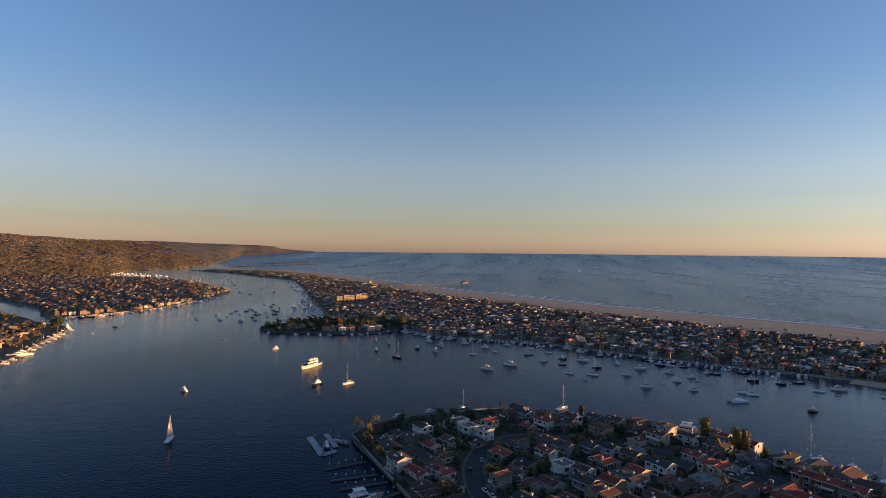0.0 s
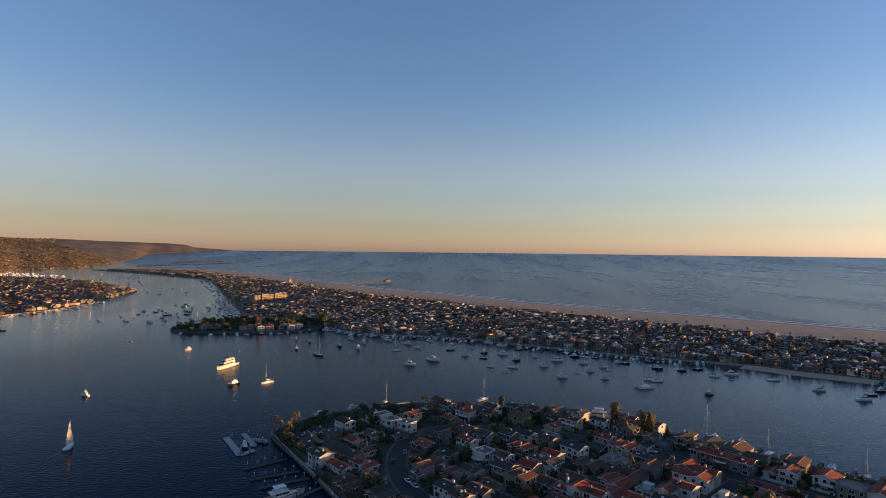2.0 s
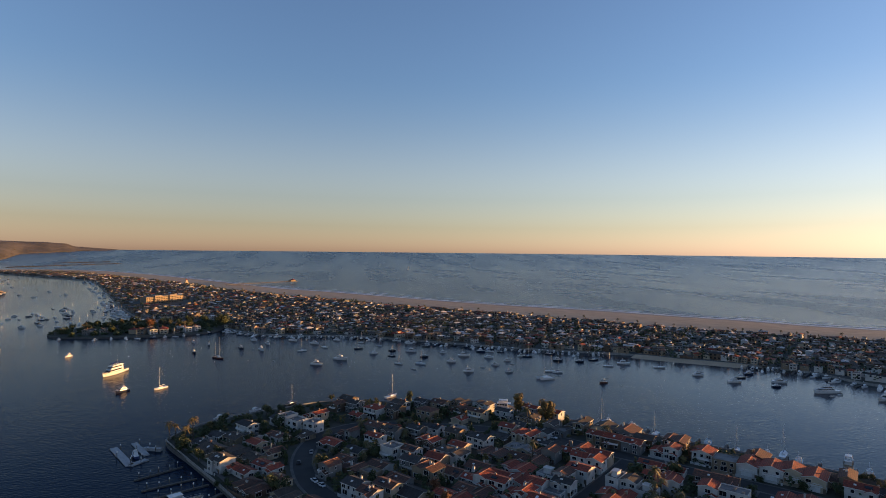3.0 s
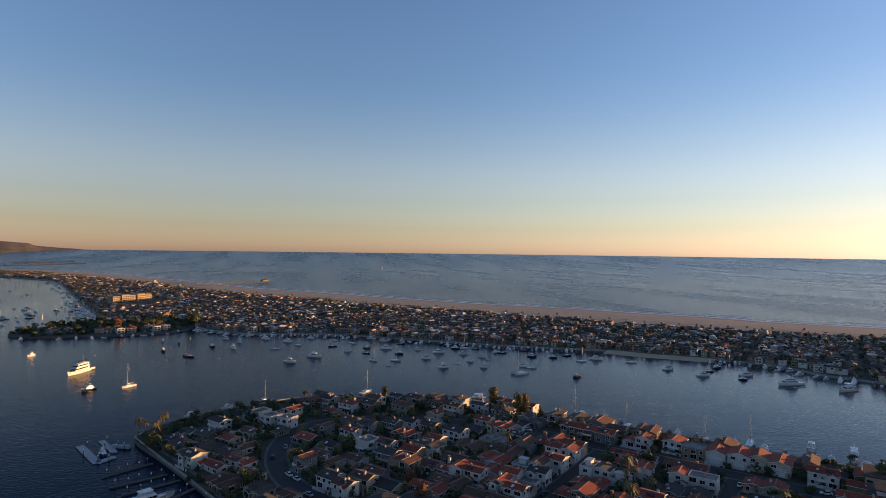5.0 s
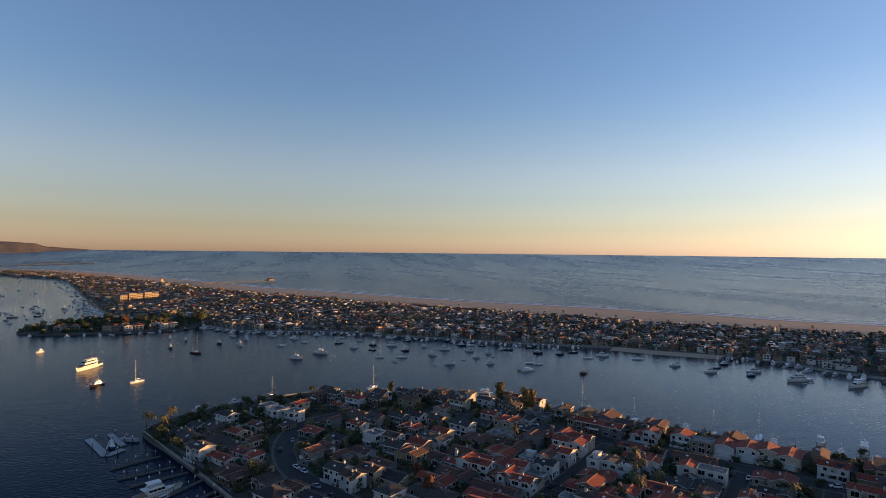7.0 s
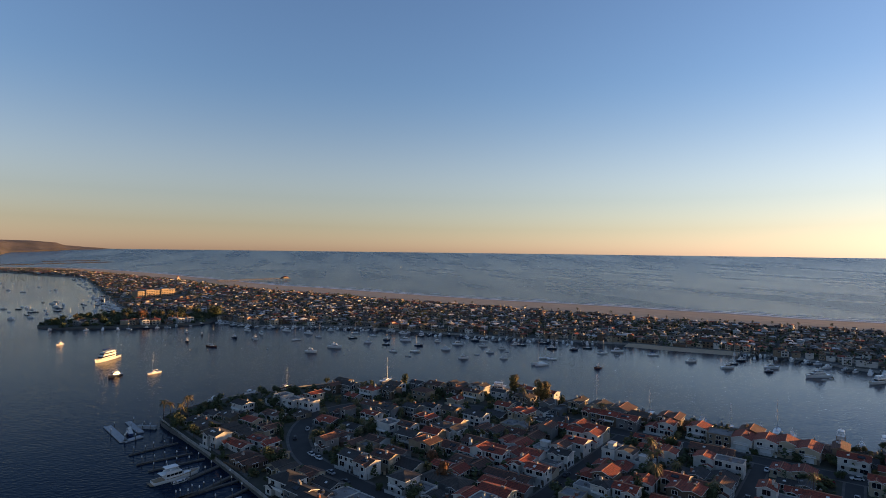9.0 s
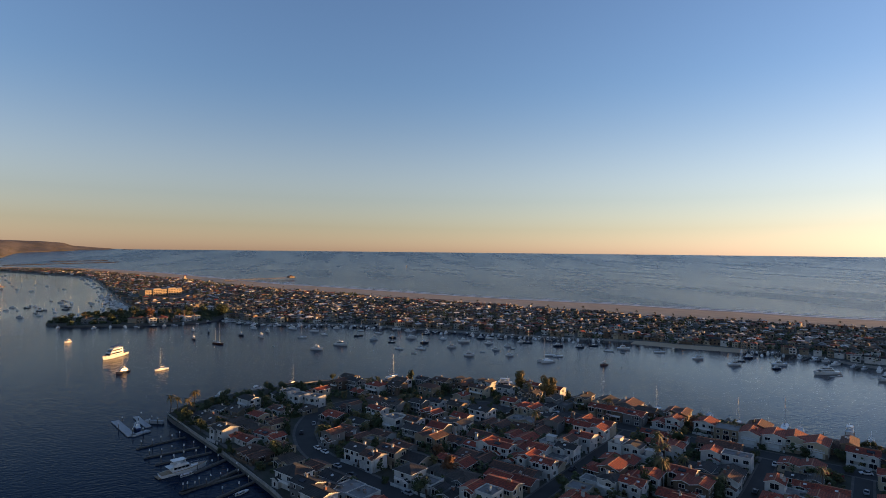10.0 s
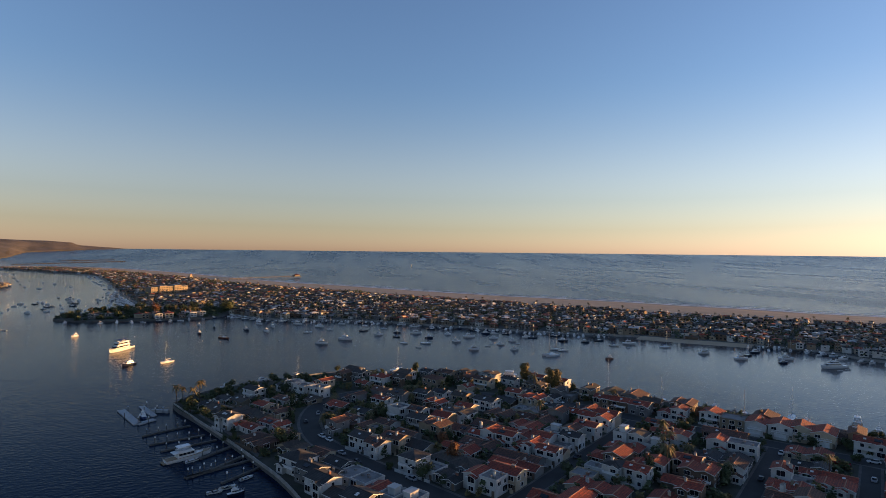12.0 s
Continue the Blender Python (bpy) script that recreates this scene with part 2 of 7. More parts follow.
CAR_DARK = shader("dark_car_paint", (0.04, 0.042, 0.05), 0.25, (0.03, 0.03, 0.036), 1.0, 9.0, 0.02, vary=0.5)
CAR_GREY = shader("silver_car_paint", (0.36, 0.37, 0.39), 0.3, (0.32, 0.33, 0.35), 1.0, 9.0, 0.02, vary=0.2)
BUOY = shader("buoy_paint", (0.70, 0.66, 0.60), 0.6, (0.55, 0.5, 0.45), 0.5, 9.0, 0.1)


# ---- tools ----
def mesh_of(name, bm, mats):
    me = bpy.data.meshes.new(name)
    bm.normal_update()
    bm.to_mesh(me)
    bm.free()
    for m in (mats if isinstance(mats, (list, tuple)) else [mats]):
        me.materials.append(m)
    return me


def part(name, bm, material, parent, label="", at=None):
    """One mesh object under a thing or under a part."""
    me = bm if isinstance(bm, bpy.types.Mesh) else mesh_of(name, bm, material)
    ob = new(name, me)
    ob.parent = parent
    if at is not None:
        ob.matrix_basis = at
    if label:
        tagged(ob, label)
    return ob


def thing(name, label, category, group="", m=None):
    ob = new(name)
    ob.empty_display_size = 0.5
    if m is not None:
        ob.matrix_basis = m
    return tagged(ob, label, category, group)


def box(bm, x0, y0, z0, x1, y1, z1, mat=0):
    v = [bm.verts.new((x, y, z)) for z in (z0, z1) for x, y in ((x0, y0), (x1, y0), (x1, y1), (x0, y1))]
    for f in ((3, 2, 1, 0), (4, 5, 6, 7), (0, 1, 5, 4), (1, 2, 6, 5), (2, 3, 7, 6), (3, 0, 4, 7)):
        bm.faces.new([v[i] for i in f]).material_index = mat
    return v


def rod(bm, a, b, r0, r1, n=6, mat=0):
    a, b = Vector(a), Vector(b)
    q = (b - a).to_track_quat("Z", "Y")
    rings = []
    for c, r in ((a, r0), (b, r1)):
        rings.append([bm.verts.new(c + q @ Vector((r * math.cos(t), r * math.sin(t), 0))) for t in (2 * math.pi * i / n for i in range(n))])
    for i in range(n):
        bm.faces.new((rings[0][i], rings[0][(i + 1) % n], rings[1][(i + 1) % n], rings[1][i])).material_index = mat
    bm.faces.new(rings[1]).material_index = mat
    bm.faces.new(rings[0][::-1]).material_index = mat


def loft(bm, sections, mat=0, cap=True):
    rows = [[bm.verts.new(p) for p in s] for s in sections]
    for a, b in zip(rows, rows[1:]):
        for i in range(len(a) - 1):
            try:
                bm.faces.new((a[i], a[i + 1], b[i + 1], b[i])).material_index = mat
            except ValueError:
                pass
    if cap:
        for r in (rows[0][::-1], rows[-1]):
            bm.faces.new(r).material_index = mat
    return rows


def rounded(points, closed=True, steps=5):
    """A smooth line through the points."""
    out, n = [], len(points)
    for i in range(n if closed else n - 1):
        if closed:
            a, b, c, d = (Vector(points[(i + k) % n]) for k in (-1, 0, 1, 2))
        else:
            a, b, c, d = (Vector(points[min(max(i + k, 0), n - 1)]) for k in (-1, 0, 1, 2))
        for s in range(steps):
            t = s / steps
            out.append(0.5 * ((2 * b) + (c - a) * t + (2 * a - 5 * b + 4 * c - d) * t * t + (3 * b - a - 3 * c + d) * t ** 3))
    if not closed:
        out.append(Vector(points[-1]))
    return out


def inside(poly, x, y):
    hit, j = False, len(poly) - 1
    for i in range(len(poly)):
        (xi, yi), (xj, yj) = poly[i], poly[j]
        if (yi > y) != (yj > y) and x < (xj - xi) * (y - yi) / (yj - yi) + xi:
            hit = not hit
        j = i
    return hit


def slab(name, outline, top, mats, bottom=-3.0, label="", category="ground", wall=0.0):
    """Land or paving: a flat top with upright sides."""
    bm = bmesh.new()
    up = [bm.verts.new((p[0], p[1], top)) for p in outline]
    low = [bm.verts.new((p[0], p[1], bottom)) for p in outline]
    f = bm.faces.new(up)
    f.normal_update()
    if f.normal.z < 0:
        f.normal_flip()
    n = len(up)
    for i in range(n):
        bm.faces.new((low[i], low[(i + 1) % n], up[(i + 1) % n], up[i])).material_index = len(mats) - 1
    bmesh.ops.recalc_face_normals(bm, faces=bm.faces[:])
    return tagged(new(name, mesh_of(name, bm, mats)), label, category, kind="structure")


def ribbon(name, line, width, top, material, thick=0.1, label="", category="road"):
    """A strip of paving along a line, with kerb-like edges."""
    bm = bmesh.new()
    rows = []
    for i, p in enumerate(line):
        d = (Vector(line[min(i + 1, len(line) - 1)]) - Vector(line[max(i - 1, 0)])).normalized()
        s = Vector((-d.y, d.x)) * width / 2
        rows.append([(p[0] + s.x, p[1] + s.y, top - thick), (p[0] + s.x, p[1] + s.y, top), (p[0] - s.x, p[1] - s.y, top), (p[0] - s.x, p[1] - s.y, top - thick)])
    loft(bm, rows)
    bmesh.ops.recalc_face_normals(bm, faces=bm.faces[:])
    return tagged(new(name, mesh_of(name, bm, material)), label, category, kind="structure")


# ---- sea and land ----
NEAR, FAR = 3000.0, 4800.0


def sea_level(r):
    return 0.0 if r <= NEAR else 79.0 * ((r - NEAR) / (FAR - NEAR)) ** 1.7


def drawn_in(x, y):
    """Far places are drawn in towards 4.8 km along their own sight line, so that the sea's edge stands at the true horizon."""
    d = math.hypot(x, y)
    if d <= NEAR:
        return x, y, 0.0
    lo, hi = NEAR, FAR
    for _ in range(30):
        r = (lo + hi) / 2
        lo, hi = (r, hi) if (94.0 - sea_level(r)) / r > 94.0 / d else (lo, r)
    return x * r / d, y * r / d, sea_level(r)


bm = bmesh.new()
rings = [20, 60, 120, 200, 300, 420, 560, 720, 900, 1150, 1500, 2000, 2500, 3000] + [3000 + 60 * i for i in range(1, 31)]
rows = []
for r in rings:
    rows.append([bm.verts.new((r * math.sin(t), r * math.cos(t), sea_level(r))) for t in (2 * math.pi * i / 120 for i in range(120))])
bm.faces.new(rows[0][::-1])
for a, b in zip(rows, rows[1:]):
    for i in range(120):
        bm.faces.new((a[i], b[i], b[(i + 1) % 120], a[(i + 1) % 120]))
for f in bm.faces:
    f.smooth = True
bmesh.ops.recalc_face_normals(bm, faces=bm.faces[:])
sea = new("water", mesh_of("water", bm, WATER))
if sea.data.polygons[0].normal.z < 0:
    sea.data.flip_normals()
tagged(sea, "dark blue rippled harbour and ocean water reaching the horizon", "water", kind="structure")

ISLAND = [(-88, 307), (-81, 325), (-58, 346), (-38, 357), (-13, 369), (15, 368), (44, 358), (74, 346), (105, 331), (130, 312), (151, 291), (180, 265), (225, 217), (270, 168), (420, 0), (620, -220),
          (560, -360), (400, -330), (180, -80), (60, 20), (0, 150), (-20, 196), (-33, 219), (-50, 247), (-68, 275)]
ISLAND_LINE = [(p.x, p.y) for p in rounded(ISLAND)]
slab("ground", ISLAND_LINE, 2.0, [GARDEN, PAVING], label="built-up island ground of dark gardens and paving behind a concrete seawall")

BAY_SHORE = [(1500, -560), (1000, -130), (700, 120), (480, 285), (405, 362), (390, 411), (352, 450), (313, 477), (280, 504), (196, 543), (112, 594), (16, 650), (-73, 668), (-130, 715),
             (-180, 800), (-266, 835), (-322, 923), (-389, 1065), (-514, 1342), (-710, 1753), (-904, 1965), (-1198, 2223), (-1490, 2440)]
SURF = [(-1560, 2700), (-1300, 2700), (-1120, 2640), (-947, 2490), (-746, 2265), (-533, 1995), (-373, 1763), (-170, 1475), (-58, 1368), (44, 1262), (154, 1136), (294, 1001), (420, 908), (515, 815), (605, 735), (695, 640), (1100, 370), (1600, 30)]
SAND_IN = [(-1396, 2383), (-1231, 2403), (-1018, 2344), (-768, 2059), (-604, 1842), (-446, 1635), (-296, 1418), (-204, 1298), (-132, 1211), (-15, 1098), (84, 983), (169, 899), (245, 832), (307, 768), (366, 710), (420, 661), (473, 622), (523, 586), (588, 538), (919, 275), (1377, -55)]
pen = [(p.x, p.y) for p in rounded(BAY_SHORE, False)] + [(p.x, p.y) for p in rounded(SAND_IN, False)]
slab("ground", pen, 2.0, [TOWN, CONCRETE], label="flat sandy peninsula ground under dense beach town blocks")

# the ocean beach slopes from the houses to the water
inner, outer = rounded(SAND_IN, False, 6), rounded(SURF, False, 6)


def along(line, k):
    i = min(int(k * (len(line) - 1)), len(line) - 2)
    return line[i].lerp(line[i + 1], k * (len(line) - 1) - i)


def nearest_row(k):
    """A cut across the beach at share k of its length."""
    p = along(inner, k)
    q = min(outer, key=lambda o: (o - p).length)
    i = outer.index(q)
    best = q
    for j in (i - 1, i):
        if 0 <= j < len(outer) - 1:
            d = outer[j + 1] - outer[j]
            t = min(max((p - outer[j]).dot(d) / d.length_squared, 0), 1)
            c = outer[j] + d * t
            if (c - p).length < (best - p).length:
                best = c
    return p, best


bm = bmesh.new()
bmw = bmesh.new()
cuts, wets, foams = [], [], []
for i in range(161):
    p, q = nearest_row(i / 160)
    d = (q - p).normalized()
    w = 3.5 * noise.noise((i * 0.31, 3.3, 0)) + 2 * noise.noise((i * 1.1, 7.7, 0))
    e = q + d * w
    cuts.append([(*(p - d * 3), 2.05), (*p.lerp(e, 0.35), 2.5), (*p.lerp(e, 0.75), 1.7), (*p.lerp(e, 0.95), 0.6), (*(e + d * 14), -0.5)])
    wets.append([(*(p.lerp(e, 0.90)), 0.98), (*(e - d * 2), 0.42), (*(e + d * 8), 0.05)])
    foams.append((e, d))
loft(bm, cuts, cap=False)
bmesh.ops.recalc_face_normals(bm, faces=bm.faces[:])
tagged(new("sand_beach", mesh_of("sand_beach", bm, SAND)), "wide pale tan ocean beach of raked sand", "beach", kind="structure")
loft(bmw, wets, cap=False)
tagged(new("wet_sand", mesh_of("wet_sand", bmw, WET)), "dark wet sand along the surf line", "beach", kind="structure")

BAY_ISLE = [(-328, 714), (-318, 682), (-290, 670), (-254, 668), (-198, 675), (-152, 700), (-150, 760), (-180, 792), (-252, 800), (-305, 770)]
slab("ground", [(p.x, p.y) for p in rounded(BAY_ISLE)], 1.8, [GARDEN, PAVING], label="small wooded island with a low concrete seawall")
BALBOA = [(-1010, 975), (-810, 862), (-690, 756), (-660, 752), (-626, 815), (-604, 927), (-630, 1111), (-681, 1285), (-772, 1377), (-1008, 1610), (-1256, 1740), (-1475, 1760), (-1700, 1635), (-1500, 1250)]
slab("ground", [(p.x, p.y) for p in rounded(BALBOA)], 1.8, [TOWN, CONCRETE], label="flat island densely covered with houses")
LEFT_ISLE = [(-440, 400), (-452, 448), (-496, 530), (-562, 645), (-590, 672), (-640, 690), (-736, 752), (-900, 800), (-1000, 650), (-800, 450), (-560, 330)]
slab("ground", [(p.x, p.y) for p in rounded(LEFT_ISLE)], 1.8, [GARDEN, PAVING], label="low island with waterfront houses and boat docks")


# the mainland rises to long hills
def blend(x, keys):
    for (a, va), (b, vb) in zip(keys, keys[1:]):
        if x <= b:
            t = min(max((x - a) / (b - a), 0), 1)
            t = t * t * (3 - 2 * t)
            return va + (vb - va) * t
    return keys[-1][1]


SHORE_R = [(-80, 1900), (-50, 2150), (-45, 2230), (-40.5, 2300), (-38, 2480), (-36, 2860), (-33, 3000), (-30.5, 3400), (-29.4, 3620), (-28.2, 3900), (-27.6, 4150), (-27, 4400), (-25.5, 4480), (-24.3, 4570), (-22.5, 4690), (-20, 4750), (-16, 4800)]
RIDGE = [(-80, 240), (-52, 205), (-45.5, 190), (-43, 175), (-40, 156), (-34, 152), (-30, 140), (-26, 132), (-24, 124), (-23.2, 101), (-21.2, 90), (-19.6, 80), (-18, 70)]


def hill(az, r):
    r0, top = blend(az, SHORE_R), blend(az, RIDGE)
    s = min(max((r - r0) / (4810 - r0), 0), 1)
    base = sea_level(r)
    bluff = 5 * min(s * 40, 1) * min(max((top - 80) / 30, 0), 1)
    rough = 8 * noise.noise((r * 0.0025, az * 0.16, 1.0)) + 6 * noise.noise((r * 0.008, az * 0.6, 5.0))
    level = base + bluff + (top - base - bluff) * s ** 1.35
    return level + rough * min(s * 3, 1) * (0.35 if s > 0.97 else 1.0)


bm = bmesh.new()
rows = []
for i in range(181):
    az = -80 + 62 * i / 180
    r0 = blend(az, SHORE_R)
    row = [(math.sin(radians(az)) * (r0 - 6), math.cos(radians(az)) * (r0 - 6), sea_level(r0) - 3)]
    for j in range(41):
        r = r0 + (4810 - r0) * (j / 40) ** 1.2
        row.append((math.sin(radians(az)) * r, math.cos(radians(az)) * r, hill(az, r)))
    row.append((math.sin(radians(az)) * 4840, math.cos(radians(az)) * 4840, 0))
    rows.append(row)
loft(bm, rows, cap=False)
bmesh.ops.recalc_face_normals(bm, faces=bm.faces[:])
for f in bm.faces:
    f.smooth = True
    if abs(f.normal.z) < 0.8 and f.calc_center_median().length < 4700:
        f.material_index = 1
mainland = new("hills", mesh_of("hills", bm, [HILL, CLIFF]))
tagged(mainland, "long low coastal hills of brown scrub covered with houses", "hill", kind="structure")


# ---- far towns ----
def town(name, spots, label, low=4.0, high=8.0, seed=1, walls=(WHITE, CREAM, TAN, GREY), roofs=(TILE_RED, TILE_BROWN, SHINGLE, FLAT, SHAKE), panes=True, wings=True, upper=0.4):
    """Far houses too many to count, in one mesh: walls, gabled, hipped or flat roofs, upper floors, wings and chimneys. A spot is x, y, ground, turn, width, depth."""
    rnd = random.Random(seed)
    verts, faces, index = [], [], []
    nw = len(walls)
    quads = ((0, 1, 5, 4), (1, 2, 6, 5), (2, 3, 7, 6), (3, 0, 4, 7))

    def volume(x, y, g, turn, w, d, h, kind, mw, mr, glazed):
        c, s = math.cos(turn), math.sin(turn)
        rise = rnd.uniform(0.12, 0.24) * min(w, d) if kind < 0.64 else 0.25
        if w < d and kind < 0.64:
            c, s, w, d = -s, c, d, w
        inset = w * 0.5 * (0.0 if kind < 0.4 else 0.55)

        def put(px, py, pz):
            verts.append((x + c * px - s * py, y + s * px + c * py, g + pz))

        def ring(a, b, z):
            for px, py in ((-a, -b), (a, -b), (a, b), (-a, b)):
                put(px, py, z)

        k = len(verts)
        ring(w / 2, d / 2, -0.6), ring(w / 2, d / 2, h)
        for f in quads:
            faces.append([k + i for i in f]), index.append(mw)
        if glazed:
            for run, off, flip in ((d, w / 2, 0), (d, w / 2, 1), (w, d / 2, 2), (w, d / 2, 3)):
                n = max(1, int(run / 2.9))
                for i in range(n):
                    for lev in range(1 if h < 4.6 else 2):
                        if rnd.random() < 0.22:
                            continue
                        a = (i + 0.5) * run / n - run / 2
                        z0, hw = 0.9 + 2.8 * lev, rnd.uniform(0.5, 1.0)
                        k = len(verts)
                        for e in (0.0, 0.09):
                            for da, z in ((-hw, z0), (hw, z0), (hw, z0 + 1.4), (-hw, z0 + 1.4)):
                                if flip < 2:
                                    put((off + e) * (1 - 2 * flip), (a + da) * (1 - 2 * flip), z)
                                else:
                                    put(-(a + da) * (5 - 2 * flip), (off + e) * (5 - 2 * flip), z)
                        for f in ((4, 5, 6, 7), *quads):
                            faces.append([k + q for q in f]), index.append(nw + len(roofs))
        k = len(verts)
        o = 0.45
        ring(w / 2 + o, d / 2 + o, h - 0.1)
        if kind < 0.64:
            put(-w / 2 - o + inset, 0, h + rise)
            put(w / 2 + o - inset, 0, h + rise)
            for f in ((0, 1, 5, 4), (2, 3, 4, 5), (1, 2, 5), (3, 0, 4), (3, 2, 1, 0)):
                faces.append([k + i for i in f]), index.append(mr if len(f) == 4 or inset else mw)
        else:
            ring(w / 2 + o, d / 2 + o, h + 0.3)
            for f in ((4, 5, 6, 7), *quads):
                faces.append([k + i for i in f]), index.append(mr)

    for x, y, g, turn, w, d in spots:
        near = x * x + y * y < 810000
        h = rnd.uniform(low, high)
        kind = rnd.random()
        mw, mr = rnd.randrange(nw), nw + rnd.randrange(len(roofs))
        volume(x, y, g, turn, w, d, h, kind, mw, mr, panes and near)
        if not wings:
            continue
        c, s = math.cos(turn), math.sin(turn)
        if rnd.random() < upper:
            a, b = w * rnd.uniform(-0.2, 0.2), d * rnd.uniform(-0.12, 0.12)
            volume(x + c * a - s * b, y + s * a + c * b, g + h * 0.6, turn, w * rnd.uniform(0.35, 0.6), d * rnd.uniform(0.5, 0.75), h * 0.4 + rnd.uniform(1.2, 2.4), rnd.random(), rnd.choice((mw, mw, 0)), mr, False)
        if near and rnd.random() < 0.6:
            a, b = w * rnd.choice((-0.5, 0.5)), d * rnd.uniform(-0.3, 0.3)
            volume(x + c * a - s * b, y + s * a + c * b, g, turn, w * rnd.uniform(0.25, 0.4), d * rnd.uniform(0.4, 0.6), min(h * 0.7, 3.0), rnd.random(), mw, mr, False)
        if near and rnd.random() < 0.5:
            a = w * rnd.uniform(-0.3, 0.3)
            volume(x + c * a, y + s * a, g + h, turn, 0.9, 0.7, rnd.uniform(1.2, 2.2), 0.9, rnd.randrange(nw), nw + len(roofs) - 1, False)
    me = bpy.data.meshes.new(name)
    me.from_pydata(verts, [], faces)
    for m in (*walls, *roofs, PANE):
        me.materials.append(m)
    me.polygons.foreach_set("material_index", index)
    return tagged(new(name, me), label, "houses", kind="stuff")


def thicket(name, spots, label, material, seed=1, leaves=26, flat=0.8):
    """Far trees and bushes in one mesh: each a ragged heap of leaf clumps. A spot is x, y, ground, radius, height."""
    rnd = random.Random(seed)
    verts, faces = [], []
    for x, y, g, r, h in spots:
        for _ in range(leaves):
            t, u = rnd.uniform(0, 6.283), rnd.random() ** 0.5
            up = rnd.uniform(0.25, 1.0)
            k = r * u * (1.15 - 0.6 * up)
            cx, cy, cz = x + k * math.cos(t), y + k * math.sin(t), g + h * up
            size = r * rnd.uniform(0.25, 0.5)
            n = len(verts)
            for i in range(4):
                q = t + i * 1.571 + rnd.uniform(-0.4, 0.4)
                verts.append((cx + size * math.cos(q), cy + size * math.sin(q), cz + rnd.uniform(-0.5, 0.3) * size * flat))
            verts.append((cx, cy, cz + size * 0.55))
            verts.append((cx, cy, cz - size * 0.7))
            for i in range(4):
                faces.append((n + i, n + (i + 1) % 4, n + 4))
                faces.append((n + (i + 1) % 4, n + i, n + 5))
    me = bpy.data.meshes.new(name)
    me.from_pydata(verts, [], faces)
    me.materials.append(material)
    return tagged(new(name, me), label, "trees", kind="stuff")


P, Q = Vector((-0.66, 0.75)), Vector((0.75, 0.66))   # along the peninsula, and from the bay to the ocean
rnd = random.Random(11)
near_lots, far_lots, green = [], [], []
for i in range(-150, 420):
    for j in range(-32, 84):
        s = i * 7.9 + (0 if j % 2 else 2.5)
        k = j * 12.4
        p = P * s + Q * k + Vector((300, 480))
        if (i % 11) == 0 or j % 5 == 3 and rnd.random() < 0.5:
            if rnd.random() < 0.4:
                green.append((p.x + rnd.uniform(-3, 3), p.y + rnd.uniform(-3, 3), 1.9, rnd.uniform(1.4, 3.2), rnd.uniform(3, 7)))
            continue
        if not inside(pen, p.x, p.y) or not inside(pen, p.x + 6, p.y - 6) or not inside(pen, p.x - 6, p.y + 6) or rnd.random() < 0.10:
            continue
        if -372 < p.x < -255 and 1000 < p.y < 1140:
            continue
        spot = (p.x + rnd.uniform(-1.6, 1.6), p.y + rnd.uniform(-1.8, 1.8), 2.0, math.atan2(Q.y, Q.x) + rnd.uniform(-0.14, 0.14) + (math.pi / 2 if rnd.random() < 0.3 else 0), rnd.uniform(5.4, 11.0), rnd.uniform(4.2, 6.6))
        (near_lots if p.length < 760 and -260 < p.x < 560 else far_lots).append(spot)
        wooded = noise.noise((p.x * 0.012, p.y * 0.012, 4.0))
        for _ in range(1 + (rnd.random() < 0.5 + wooded) if rnd.random() < 0.85 + 0.9 * wooded else 0):
            green.append((p.x + rnd.choice((-6, 6)) + rnd.uniform(-2, 2), p.y + rnd.uniform(-5, 5), 1.9, rnd.uniform(1.2, 2.2) * rnd.choice((1, 1.2, 2.0)), rnd.uniform(3.5, 7) * (1.0 + 0.8 * max(wooded, 0))))
green = [g for g in green if inside(pen, g[0], g[1])]
near_lots.sort(key=lambda q: q[0] ** 2 + q[1] ** 2)
far_lots += near_lots[48:]
near_lots = near_lots[:48]
town("beach_town", far_lots, "dense blocks of low beach houses with mixed roofs", 2.8, 5.7, 3, (WHITE, CREAM, GREY, TAN, TAN, BROWN, GREY, BROWN), (SHINGLE, SHINGLE, SHINGLE, TILE_BROWN, TILE_BROWN, SHAKE, SHAKE, FLAT, TILE_RED, PALE_ROOF), upper=0.16)
thicket("street_trees", green, "dark street trees between beach houses", LEAF, 4, 7)

rnd = random.Random(21)
spots, green = [], []
bal = [(p.x, p.y) for p in rounded(BALBOA)]
u, v = Vector((0.64, 0.77)), Vector((-0.77, 0.64))
for i in range(-130, 130):
    for j in range(-86, 86):
        p = Vector((-1000, 1300)) + u * (i * 8.6 + rnd.uniform(-1.5, 1.5)) + v * (j * 12.6 + rnd.uniform(-2, 2))
        if i % 7 == 0 or not inside(bal, p.x, p.y) or not inside(bal, p.x + 8, p.y - 8):
            continue
        if rnd.random() < 0.86:
            spots.append((p.x + rnd.uniform(-1, 1), p.y + rnd.uniform(-2, 2), 1.8, math.atan2(v.y, v.x) + rnd.uniform(-0.12, 0.12) + (math.pi / 2 if rnd.random() < 0.35 else 0), rnd.uniform(6.5, 10.5), rnd.uniform(5.0, 7.0)))
        if rnd.random() < 0.62 + noise.noise((p.x * 0.006, p.y * 0.006, 2.0)):
            green.append((p.x + rnd.uniform(-5, 5), p.y + rnd.uniform(-6, 6), 1.8, rnd.uniform(1.6, 3.4), rnd.uniform(3.5, 7.5)))
